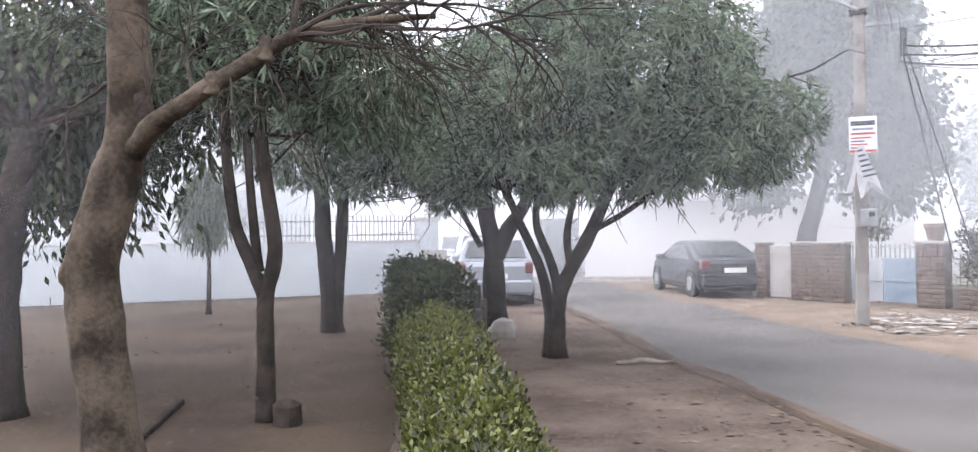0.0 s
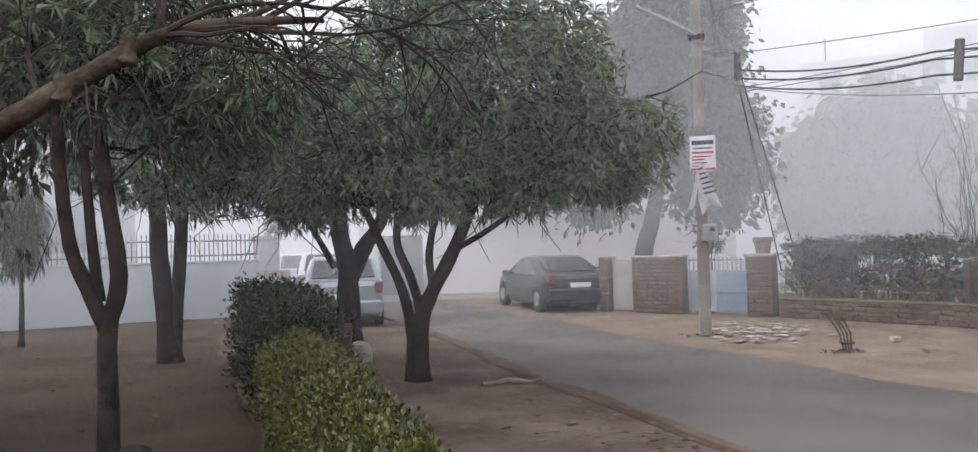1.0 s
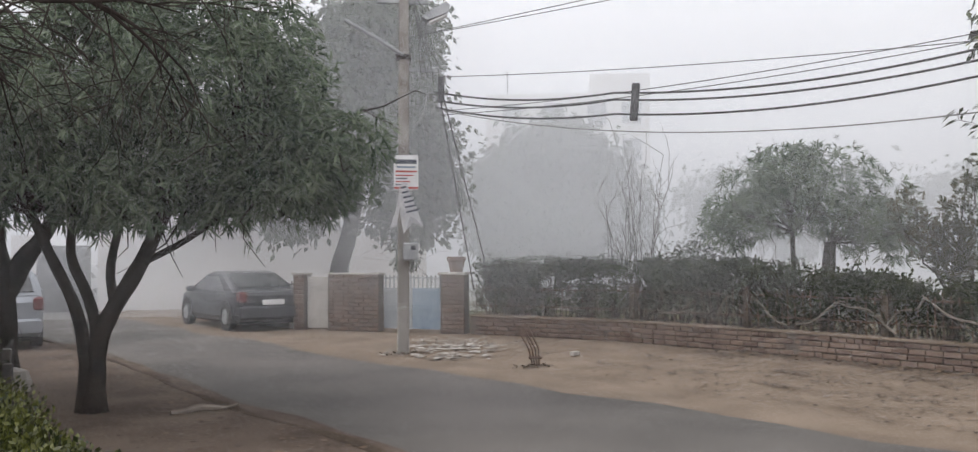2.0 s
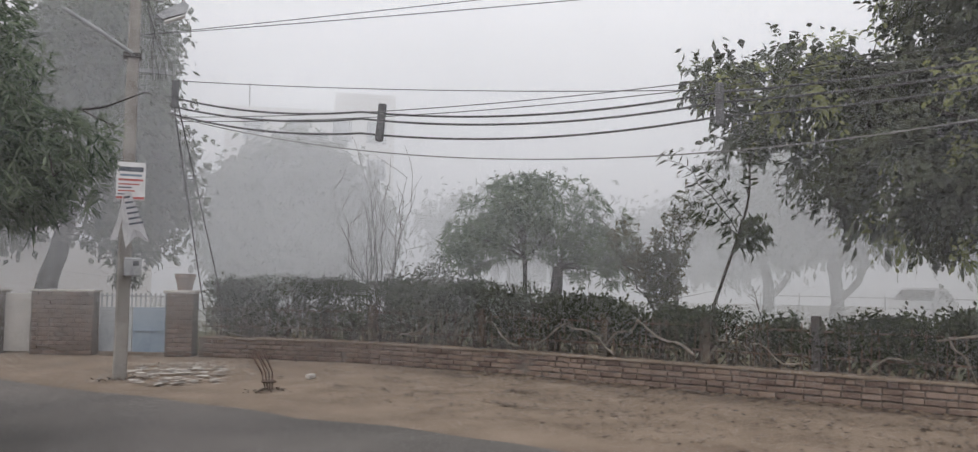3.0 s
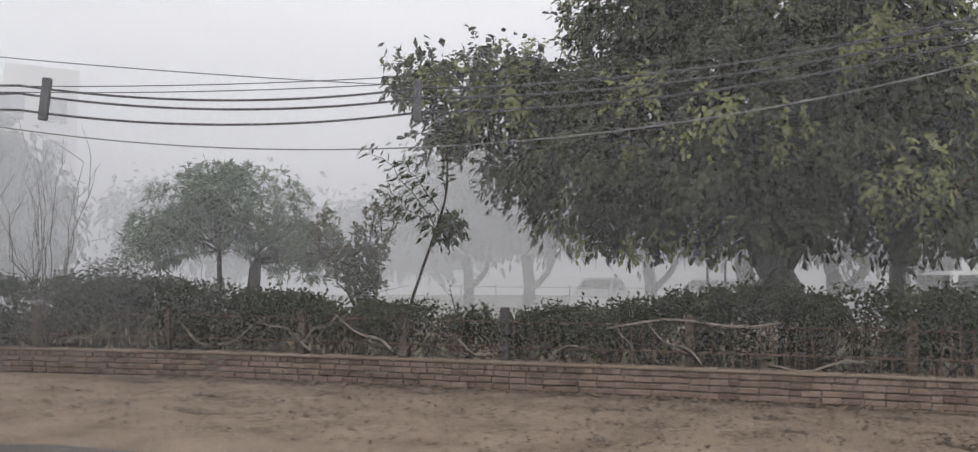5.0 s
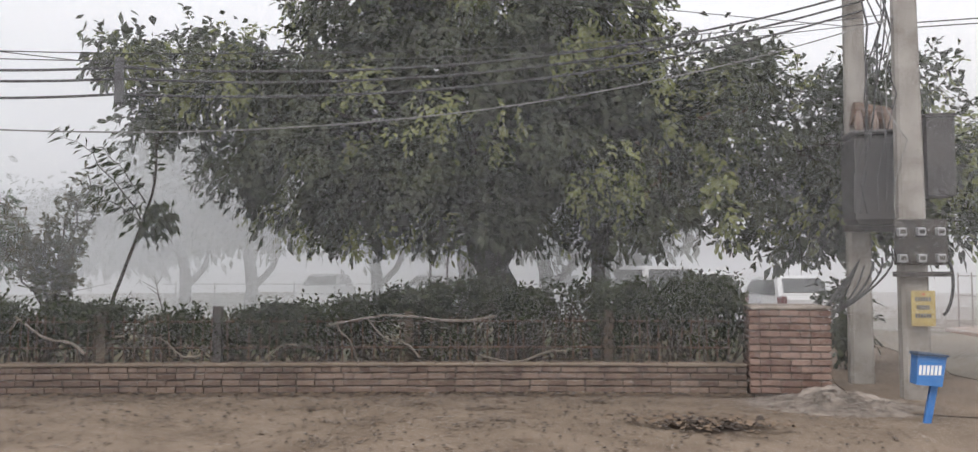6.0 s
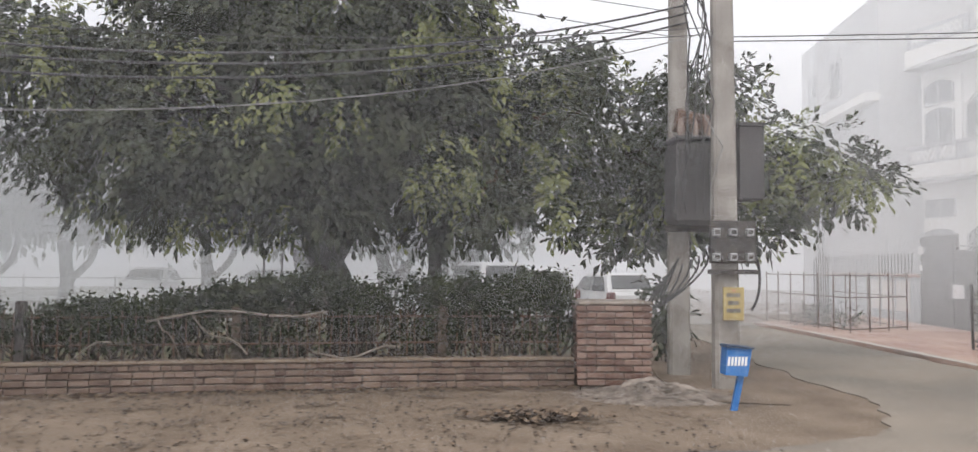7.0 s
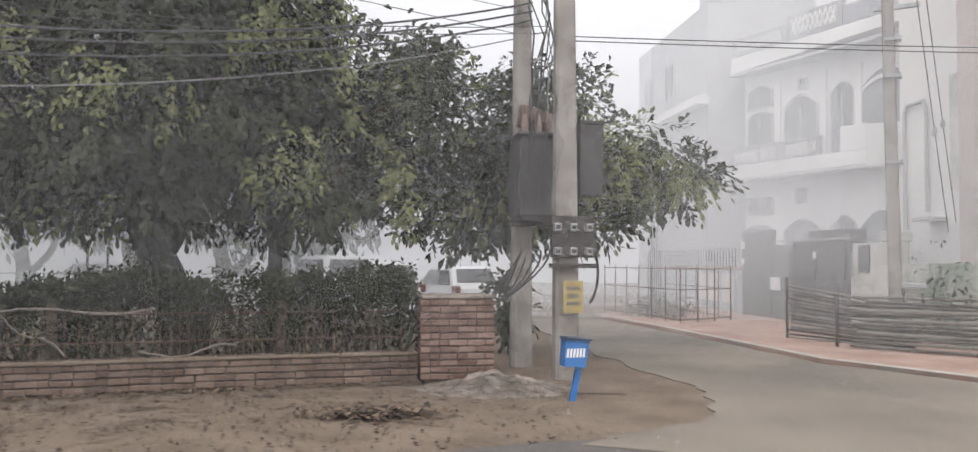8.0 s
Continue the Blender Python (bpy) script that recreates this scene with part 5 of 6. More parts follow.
tree("potted_plant", "small leafy plant behind the gate", [([(4.9, 16.2, 0), (4.9, 16.2, 1.3)], 0.02, 0.01)], [(4.9, 16.2, 1.55, 0.25, 0.25, 0.25)], 40, "spray", "leaf_far", 99, per=8, length=0.1, width=0.04, limbs=4, spread=0.08, limb_r=0.008, category="plant")
lowwall = thing("low_wall", "low grey wall with a thin rail near the dark sedan", "wall", kind="structure")
m = facing(Vector((2.7, 17.6, 0)), Vector((-0.3, 0.95, 0)).normalized())
part("body", Shape().box(0.3, -0.2, -0.1, 2.6, 0, 0.75, m, 0.02), "concrete", lowwall)
part("rail", Shape().tube([m @ Vector((0.3, -0.1, 0.98)), m @ Vector((2.6, -0.1, 0.98))], 0.02, 6), "iron", lowwall)
for k in range(4):
    part("post", Shape().tube([m @ Vector((0.4 + 0.56 * k, -0.1, 0.74)), m @ Vector((0.4 + 0.56 * k, -0.1, 1.05))], 0.015, 5), "iron", lowwall)

# ---- white boundary wall of the garden ----
LW = [(-16, 12.6), (-13.55, 13.95), (-11.5, 15.2), (-8.6, 17.1), (-6.5, 18.5), (-5.5, 19.2)]
lw = thing("boundary_wall", "pale whitewashed boundary wall with iron railing", "wall", kind="structure")
body = Shape()
for a, b in zip(LW[:-1], LW[1:]):
    a, b = Vector((*a, 0)), Vector((*b, 0))
    body.box(0, 0, -0.1, (b - a).length + 0.01, 0.2, 1.32, facing(a, (b - a).normalized()))
part("body", body, "white_wall", lw)
cp = Shape()
for a, b in zip(LW[:-1], LW[1:]):
    a, b = Vector((*a, 0)), Vector((*b, 0))
    cp.box(0.01, -0.03, 1.322, (b - a).length, 0.23, 1.37, facing(a, (b - a).normalized()), 0.01)
part("coping", cp, "concrete", lw)
a, b = Vector((-10.2, 16.05, 0)), Vector((-5.6, 19.1, 0))
m = facing(a, (b - a).normalized())
w = (b - a).length
for z in (1.5, 1.85):
    part("rail", Shape().tube([m @ Vector((0, 0.1, z)), m @ Vector((w, 0.1, z))], 0.02, 5), "iron", lw)
bar = Shape().box(-0.012, -0.012, 1.37, 0.012, 0.012, 2.02).mesh("spike")
bar.materials.append(M["iron"])
for k in range(int(w / 0.11)):
    ob = new("spike", bar)
    ob.parent = lw
    ob.matrix_local = m @ pose(0.05 + 0.11 * k, 0.1, 0)
m2 = facing(Vector((-5.6, 19.1, 0)), Vector((0.84, 0.54, 0)))
ep = thing("wall_pillar", "pale square end pillar with a flat cap", "pillar", m2)
part("shaft", Shape().box(0, -0.1, -0.1, 0.5, 0.4, 1.85, None, 0.015), "white_wall", ep)
part("cap", Shape().box(-0.06, -0.16, 1.85, 0.56, 0.46, 1.95, None, 0.015), "concrete", ep)
tree("potted_plant", "small plant on top of the wall pillar", [([(-5.2, 19.4, 1.9), (-5.2, 19.4, 2.05)], 0.05, 0.03)], [(-5.2, 19.4, 2.15, 0.3, 0.3, 0.15)], 40, "spray", "leaf_far", 98, per=6, length=0.12, width=0.05, limbs=3, spread=0.08, limb_r=0.008, category="plant")
low = thing("signboard", "small grey board standing by the wall's end", "board", pose(-4.4, 16.2, 0, 0, 0, 10))
part("panel", Shape().box(-0.28, 0, 0.0, 0.28, 0.05, 1.15, None, 0.01), "concrete", low)


# ---- cars ----
def loft(stations, ring):
    """A closed skin through rings of points, one ring a station."""
    vs, fs = [], []
    n = len(ring(stations[0]))
    for st in stations:
        vs += ring(st)
    for i in range(len(stations) - 1):
        for k in range(n):
            fs.append((i * n + k, i * n + (k + 1) % n, (i + 1) * n + (k + 1) % n, (i + 1) * n + k))
    fs.append(tuple(range(n))[::-1])
    fs.append(tuple((len(stations) - 1) * n + k for k in range(n)))
    return Shape().add(vs, fs)


def car(label, paint, m, L, W, belt, H, cabin, tail, wheel_r=0.29, clear=0.2, group="parked cars", plate="white", nose=0.72):
    """A car along +y, its tail at y = 0: lower body, cabin, glass, wheels, lamps. cabin: y of rear glass foot, roof back, roof front, screen foot."""
    c = thing("parked_car", label, "car", m, group)
    h = W / 2

    def ring(st):
        y, z0, z1, k = st
        a = h * k
        return [(-a * 0.92, y, z0), (a * 0.92, y, z0), (a, y, z0 + 0.12), (a, y, (z0 + z1) * 0.53), (a * 0.97, y, z1 - 0.05), (a * 0.88, y, z1), (-a * 0.88, y, z1), (-a * 0.97, y, z1 - 0.05), (-a, y, (z0 + z1) * 0.53), (-a, y, z0 + 0.12)]
    y0, y1, y2, y3 = cabin
    deck = tail
    st = [(0.0, clear + 0.14, deck - 0.12, 0.84), (0.06, clear + 0.06, deck - 0.03, 0.93), (0.25, clear, deck, 0.985), (L * 0.3, clear - 0.02, belt, 1.0), (L * 0.6, clear - 0.02, belt - 0.01, 1.0), (y3 + 0.05, clear - 0.02, belt - 0.02, 0.985), (L - 0.35, clear, nose + 0.05, 0.94), (L - 0.06, clear + 0.05, nose - 0.08, 0.84), (L, clear + 0.1, nose - 0.2, 0.72)]
    part("body", loft(st, ring), paint, c, smooth=False)
    bz = belt - 0.02

    def cring(st):
        y, z, k = st
        a = h * k
        b = h * 0.96
        f = (z - bz) / (H - bz) if H > bz else 0
        top = b + (a - b) * f
        return [(-b, y, bz - 0.03), (b, y, bz - 0.03), (b * 0.995, y, bz), (top, y, max(z - 0.05, bz + 0.004)), (top * 0.9, y, max(z, bz + 0.008)), (-top * 0.9, y, max(z, bz + 0.008)), (-top, y, max(z - 0.05, bz + 0.004)), (-b * 0.995, y, bz)]
    cst = [(y0, deck - 0.0 if deck > bz else bz + 0.02, 0.93), (y0 + (y1 - y0) * 0.55, bz + (H - bz) * 0.6, 0.86), (y1, H - 0.035, 0.8), (y1 + 0.25, H, 0.79), ((y1 + y2) / 2, H + 0.012, 0.8), (y2 - 0.2, H - 0.01, 0.8), (y2, H - 0.05, 0.81), (y3, bz + 0.02, 0.93)]
    part("cabin", loft(cst, cring), paint, c)
    # glass, laid just proud of the cabin's skin
    def quad(name, pts, mt, push):
        v = [Vector(p) for p in pts]
        nrm = (v[1] - v[0]).cross(v[3] - v[0]).normalized() * push
        s = Shape().add([p + nrm for p in v] + [p - nrm * 0.5 for p in v], [(0, 1, 2, 3), (7, 6, 5, 4), (0, 4, 5, 1), (1, 5, 6, 2), (2, 6, 7, 3), (3, 7, 4, 0)])
        return part(name, s, mt, c)
    ya, yb = y0 + (y1 - y0) * 0.12, y0 + (y1 - y0) * 0.9
    za, zb = max(deck, bz) + (H - bz) * 0.10, bz + (H - bz) * 0.86
    quad("rear_window", [(-h * 0.78, ya - 0.005, za), (h * 0.78, ya - 0.005, za), (h * 0.68, yb - 0.02, zb), (-h * 0.68, yb - 0.02, zb)], "glass", 0.03)
    quad("windscreen", [(h * 0.8, y3 - 0.12, bz + 0.1), (-h * 0.8, y3 - 0.12, bz + 0.1), (-h * 0.7, y2 + 0.02, H - 0.1), (h * 0.7, y2 + 0.02, H - 0.1)], "glass", 0.04)
    for sg in (-1, 1):
        lo, hi = h * 0.965, h * 0.845
        ymid = (y1 + y2) / 2
        for a0, a1, b0, b1 in ((y0 + 0.35 * (y1 - y0) + 0.1, y1 + 0.15, ymid - 0.02, ymid - 0.02), (ymid + 0.04, ymid + 0.04, y3 - 0.35, y2 - 0.05)):
            pts = [(sg * lo, a0, bz + 0.03), (sg * lo, b0, bz + 0.03), (sg * hi, b1, H - 0.1), (sg * hi, a1, H - 0.1)]
            quad("side_window", pts if sg > 0 else [pts[1], pts[0], pts[3], pts[2]], "glass", 0.012)
        part("mirror", Shape().box(sg * h - (0.02 if sg > 0 else 0.16), y3 - 0.45, bz + 0.0, sg * h + (0.16 if sg > 0 else 0.02), y3 - 0.33, bz + 0.12, None, 0.03), paint, c)
        part("tail_lamp", Shape().box(sg * h * 0.86 - 0.08, -0.025, deck - 0.26, sg * h * 0.86 + 0.08, 0.2, deck - 0.03, None, 0.03), "lamp_red", c, "red tail lamp")
        for y in (0.72, L - 0.78):
            x0 = sg * (h - 0.17)
            wh = part("wheel", Shape().tube([(x0, y, wheel_r), (x0 + sg * 0.02, y, wheel_r), (x0 + sg * 0.16, y, wheel_r), (x0 + sg * 0.18, y, wheel_r)], [wheel_r * 0.9, wheel_r, wheel_r, wheel_r * 0.9], 20), "rubber", c)
            part("rim", Shape().tube([(x0 + sg * 0.165, y, wheel_r), (x0 + sg * 0.19, y, wheel_r)], [wheel_r * 0.66, wheel_r * 0.55], 14), "galv", wh)
            part("arch", Shape().tube([(x0 + sg * 0.1, y, wheel_r + 0.02), (x0 + sg * 0.175, y, wheel_r + 0.02)], wheel_r * 1.16, 20), "rubber", wh)
    part("bumper", Shape().box(-h * 0.93, -0.06, clear + 0.06, h * 0.93, 0.12, clear + 0.34, None, 0.04), paint, c)
    part("number_plate", Shape().box(-0.25, -0.068 if belt > deck - 0.05 and deck > 0.98 else -0.03, clear + 0.36 if deck < 1.05 else 0.42, 0.25, 0.06, clear + 0.47 if deck < 1.05 else 0.53, None, 0.004), plate, c)
    part("underbody", Shape().box(-h * 0.85, 0.15, 0.14, h * 0.85, L - 0.2, clear + 0.1), "rubber", c)
    return c


car("small silver hatchback parked at the road's edge", "silver", pose(-2.72, 14.75, 0, 0, 0, 12), 3.56, 1.6, 0.9, 1.4, (0.12, 0.42, 2.1, 2.75), 0.94, group="cars parked along the road")
car("white hatchback parked before the silver one", "carwhite", pose(-3.7, 18.6, 0, 0, 0, 14), 3.7, 1.65, 0.98, 1.52, (0.12, 0.45, 2.2, 2.85), 1.0, group="cars parked along the road")
car("white car parked farther up the road", "carwhite", pose(-5.6, 24.0, 0, 0, 0, 20), 3.9, 1.65, 0.95, 1.48, (0.3, 0.7, 2.2, 2.95), 0.98, group="cars parked along the road")
car("black sedan parked on the sandy verge", "carblack", pose(2.2, 17.4, 0, 0, 0, 17), 4.1, 1.6, 0.83, 1.27, (0.4, 1.3, 2.35, 3.2), 0.88, 0.29, group="cars parked along the road")
car("white car almost lost in the fog", "carwhite", pose(-1.2, 30, 0, 0, 0, 70), 4.2, 1.7, 0.95, 1.45, (0.5, 1.0, 2.4, 3.2), 0.98, group="cars parked along the road")
car("white hatchback parked behind the brick pillar", "carwhite", pose(23.5, -4.0, 0, 0, 0, -70), 3.5, 1.5, 0.92, 1.42, (0.1, 0.45, 2.0, 2.7), 0.95, group="cars parked behind the hedge")
car("white hatchback parked in a row", "carwhite", pose(23.9, -1.9, 0, 0, 0, -66), 3.6, 1.55, 0.95, 1.52, (0.12, 0.5, 2.1, 2.8), 0.98, group="cars parked behind the hedge")
car("white van parked in a row", "carwhite", pose(23.9, -0.6, 0, 0, 0, -66), 3.7, 1.6, 1.0, 1.7, (0.1, 0.3, 2.6, 3.2), 1.02, group="cars parked behind the hedge")
for k, (x, y, r) in enumerate(((33.5, 13.5, 10), (34.0, 8.5, -10), (35, 4.0, 5))):
    car("pale car fading in the fog beyond the park", "carwhite", pose(x, y, 0, 0, 0, r + 90), 3.9, 1.6, 0.95, 1.45, (0.3, 0.8, 2.2, 3.0), 0.97, group="cars beyond the park")

# ---- playground and park fence ----
slide = thing("playground_slide", "grey metal playground slide with tall side rails", "slide", pose(21.5, 5.2, 0, 0, 0, -80))
for x in (-0.22, 0.22):
    for dy in (-0.06, 0.06):
        part("rail", Shape().tube([(x, dy, 0), (x, dy, 1.75), (x + 0.03, dy, 1.98)], 0.022, 6), "iron", slide)
part("platform", Shape().box(-0.3, -0.2, 1.1, 0.3, 0.5, 1.3), "iron", slide)
swing = thing("playground_swing", "metal swing frame in the park", "swing", pose(21.8, 4.4, 0, 0, 0, -80))
for x in (-0.35, -0.12, 0.12, 0.35):
    part("leg", Shape().tube([(x, 0.3, 0), (0, 0, 1.85)], 0.025, 6), "iron", swing)
pf = thing("park_fence", "thin metal rail fence across the park", "fence")
for z in (0.75, 1.1):
    part("rail", Shape().tube([(28, 18, z), (29.5, 9, z), (30, 1, z)], 0.02, 5), "galv", pf)
for k in range(12):
    y = 17.5 - 1.5 * k
    part("post", Shape().tube([(28 + (18 - y) * 0.13, y, 0), (28 + (18 - y) * 0.13, y, 1.2)], 0.03, 5), "galv", pf)

# ---- houses ----
def window_in(t, x, z, w, h, arch=0.0, y=0.0, frame=0.05, mt="pane"):
    """A window set into a facade that faces -y in the house's frame."""
    out = [(x, z), (x + w, z), (x + w, z + h)]
    if arch:
        n = 8
        out += [(x + w - w * i / n, z + h + arch * math.sin(math.pi * i / n)) for i in range(1, n)]
    out += [(x, z + h)]
    win = part("window", Shape().prism(out, 0.06, pose(0, y - 0.03, 0)), mt, t)
    fr = Shape()
    fr.box(x - frame, y - 0.07, z - frame, x + w + frame, y - 0.004, z - 0.004)
    fr.box(x - frame, y - 0.07, z, x - 0.004, y - 0.004, z + h)
    fr.box(x + w + 0.004, y - 0.07, z, x + w + frame, y - 0.004, z + h)
    fr.box(x + w / 2 - 0.025, y - 0.06, z + 0.004, x + w / 2 + 0.025, y - 0.034, z + h)
    part("frame", fr, "house_grey", win)
    return win


hw = thing("house", "white two-storey house with arched windows and latticed balcony", "house", pose(30.5, -14.0, 0, 0, 0, 200.4))
part("wall", Shape().box(0.1, 0.6, -0.1, 9.6, 8, 9.6), "house", hw)
part("upper_floor", Shape().box(1.8, 2.4, 9.604, 9.0, 8, 13.0), "house", hw)
part("eave_band", Shape().prism([(0.1, 8.5), (7.2, 8.74), (7.2, 9.1), (0.1, 9.06)], 0.9, pose(0, -0.1, 0)), "house", hw)
part("eave_moulding", Shape().box(0.06, -0.16, 8.38, 7.1, 0.596, 8.48, None, 0.02), "house_grey", hw)


def lattice(parent, x0, x1, z0, z1, y):
    """A sunk grey panel with a white crossed lattice before it."""
    screen = part("lattice_panel", Shape().box(x0, y, z0, x1, y + 0.04, z1), "house_grey", parent)
    n = max(2, round((x1 - x0) / 0.2))
    bars = Shape()
    for k in range(n):
        a, b = x0 + (x1 - x0) * k / n, x0 + (x1 - x0) * (k + 1) / n
        for u, v in ((a, b), (b, a)):
            bars.tube([(u, y - 0.02, z0 + 0.02), (v, y - 0.02, z1 - 0.02)], 0.022, 4)
    part("lattice", bars, "house", screen)


# roof parapets of the white house, their shade painted in by the darker copy
for x0, x1, z0, z1 in ((0.15, 2.7, 9.1, 9.75), (2.75, 5.0, 9.14, 9.98), (5.05, 7.2, 9.14, 9.75)):
    part("parapet", Shape().box(x0, -0.02, z0, x1, 0.16, z1, None, 0.02), "house_shade", hw)
lattice(hw, 0.4, 2.5, 9.22, 9.6, -0.05)
lattice(hw, 2.95, 4.8, 9.28, 9.85, -0.05)
part("balcony_slab", Shape().box(0.08, -0.1, 4.62, 5.9, 0.596, 5.1, None, 0.03), "house", hw)
part("balcony_moulding", Shape().box(0.04, -0.16, 4.5, 5.95, 0.596, 4.6, None, 0.03), "house_grey", hw)
part("balcony_front", Shape().box(4.94, -0.1, 5.104, 5.9, 0.02, 5.9, None, 0.01), "house", hw)
part("balcony_return", Shape().prism([(0, 4.55), (1.15, 4.55), (1.15, 5.86), (0, 5.86)], 0.1, pose(5.904, -0.1, 0, 0, 0, 36)), "house", hw)
# balcony parapet and rail take the same painted-in shade
part("balcony_parapet", Shape().box(0.15, -0.06, 5.104, 4.1, 0.06, 5.62, None, 0.01), "house_shade", hw)
part("balcony_rail", Shape().box(0.1, -0.1, 5.624, 4.12, 0.1, 5.74, None, 0.02), "house_shade", hw)
lattice(hw, 0.3, 1.4, 5.18, 5.56, -0.09)
lattice(hw, 1.55, 2.2, 5.18, 5.58, -0.09)
lattice(hw, 2.7, 4.0, 5.18, 5.58, -0.09)
for x, z, w, h, a in ((0.3, 5.15, 1.15, 1.75, 0.15), (0.3, 7.2, 1.15, 0.6, 0.18), (2.05, 5.15, 1.4, 1.75, 0.4), (4.05, 5.1, 0.85, 2.1, 0.28), (5.25, 5.7, 1.7, 1.5, 0.45),
                      (0.25, 3.35, 1.2, 0.6, 0.0), (2.55, 3.65, 0.38, 0.5, 0.0), (2.0, 1.2, 1.5, 1.55, 0.35), (4.05, 1.2, 0.9, 1.65, 0.3), (5.2, 1.2, 1.3, 1.6, 0.45), (0.2, 1.2, 1.2, 1.65, 0.1), (2.7, 7.55, 0.3, 0.35, 0.0)):
    window_in(hw, x, z, w, h, a, 0.6)
for x in (1.62, 3.62, 5.0):
    part("pilaster", Shape().box(x, 0.5, 5.104, x + 0.25, 0.596, 8.0, None, 0.01), "house", hw)
for x, w in ((1.95, 1.6), (5.1, 1.9)):
    part("hood_moulding", Shape().tube([(x + w * k / 8, 0.56, 6.95 + 0.45 * math.sin(math.pi * k / 8)) for k in range(9)], 0.06, 6), "house", hw)
grey_house = thing("house", "tall pale grey house fading into the fog", "house", pose(40.5, -13.5, 0, 0, 0, 180))
part("wall", Shape().box(0, 0, -0.1, 9, 8, 11.5), "house_grey", grey_house)
part("tower", Shape().box(5.5, 1, 11.5, 8.5, 5, 14.5), "house_grey", grey_house)
part("side_block", Shape().box(-3.5, 2, -0.1, -0.004, 8, 9.0), "house", grey_house)
part("ledge", Shape().box(-0.1, -0.5, 7.6, 9.1, -0.004, 7.9), "house", grey_house)
for x, z in ((1, 5), (4, 5), (7, 5), (1, 8.6), (4, 8.6), (2, 2.2)):
    window_in(grey_house, x, z, 1.2, 1.5)
gwall = thing("compound_wall", "white compound wall with iron spikes", "wall", pose(27.6, -12.1, 0, 0, 0, 180), kind="structure")
part("body", Shape().box(-6, 0, -0.1, 2.45, 0.2, 1.35), "white_wall", gwall)
part("coping", Shape().box(-6, -0.05, 1.354, 2.45, 0.25, 1.45, None, 0.02), "pave", gwall)
for k in range(32):
    part("spike", Shape().box(-5.9 + 0.245 * k, 0.09, 1.452, -5.87 + 0.245 * k, 0.12, 2.05), "iron", gwall)
for k in range(3):
    part("relief_panel", Shape().box(-1.3 + 1.1 * k, -0.03, 0.35, -0.4 + 1.1 * k, -0.004, 1.25, None, 0.01), "house", gwall)
dgate = thing("house_gate", "dark solid gate of the white house with notices", "gate", pose(25.12, -12.1, 0, 0, 0, 180))
for x0, x1, z1 in ((0.0, 2.08, 2.5), (2.1, 3.22, 2.08), (3.24, 4.55, 2.15), (4.57, 5.9, 2.15)):
    leaf = part("gate_leaf", Shape().box(x0, 0, 0.05, x1, 0.08, z1, None, 0.01), "gatedark", dgate)
    for a, b in ((0.15, 1.05), (1.2, z1 - 0.2)):
        part("panel", Shape().box(x0 + 0.12, -0.03, a, x1 - 0.12, -0.004, b, None, 0.008), "gatedark", leaf)
part("gate_hood", Shape().box(3.9, 0.09, 1.9, 5.85, 0.5, 2.4, None, 0.02), "gatedark", dgate)
part("top_rail", Shape().box(2.1, -0.02, 2.16, 5.9, 0.06, 2.2), "house_grey", dgate)
part("notice", Shape().box(1.95, -0.04, 0.85, 2.55, -0.032, 1.2), "white", dgate)
part("notice", Shape().box(4.35, -0.04, 1.7, 4.5, -0.032, 1.88), "white", dgate)
part("bell_box", Shape().box(0.02, -0.06, 2.0, 0.28, -0.004, 2.22, None, 0.01), "white", dgate)
part("bell_box", Shape().box(0.08, -0.06, 1.55, 0.22, -0.004, 1.7, None, 0.01), "white", dgate)
swall = thing("stained_wall", "stained whitewashed wall with green damp patches", "wall", pose(19.15, -12.2, 0, 0, 0, 180), kind="structure")
part("pier", Shape().box(0, 0, -0.1, 1.65, 0.3, 2.05, None, 0.015), "stained", swall)
part("pier_cap", Shape().box(1.2, -0.05, 2.054, 1.7, 0.35, 2.3, None, 0.03), "stained", swall)
part("hatch", Shape().box(0.25, -0.03, 1.4, 0.7, -0.004, 2.0), "gatedark", swall)
part("body", Shape().box(1.654, 0.05, -0.1, 9, 0.3, 1.6), "damp", swall)
part("ledge", Shape().box(1.7, -0.1, 1.1, 2.6, 0.046, 1.2, None, 0.02), "house_grey", swall)
side_house = thing("house", "plain white plastered house behind the stained wall", "house", pose(20.1, -14.0, 0, 0, 0, 180))
part("wall", Shape().box(0, 0, -0.1, 9, 7, 12.0), "house", side_house)
part("sunshade", Shape().box(1.1, -0.45, 2.55, 1.75, -0.004, 2.65, None, 0.01), "house_grey", side_house)
part("rain_pipe", Shape().tube([(0.25, -0.06, 0), (0.25, -0.06, 5.2), (0.4, -0.06, 5.4), (1.0, -0.06, 5.4), (1.1, -0.06, 5.2), (1.1, -0.06, 2.8)], 0.045, 8), "house_grey", side_house)
part("damp_course", Shape().box(1.9, -0.04, 3.2, 2.3, -0.004, 5.8), "stained", side_house)
pinkh = thing("house", "dull pink plastered house wall at the corner", "house", pose(16.5, -12.95, 0, 0, 0, 180))
part("wall", Shape().box(0, 0, -0.1, 6, 6, 8.5), "pinkwall", pinkh)
pole_c = pcc_pole("utility_pole", 16.7, -11.7, 0.26, 0.22, 9.0, "grey concrete pole before the white house", (0.12, 0), 55)
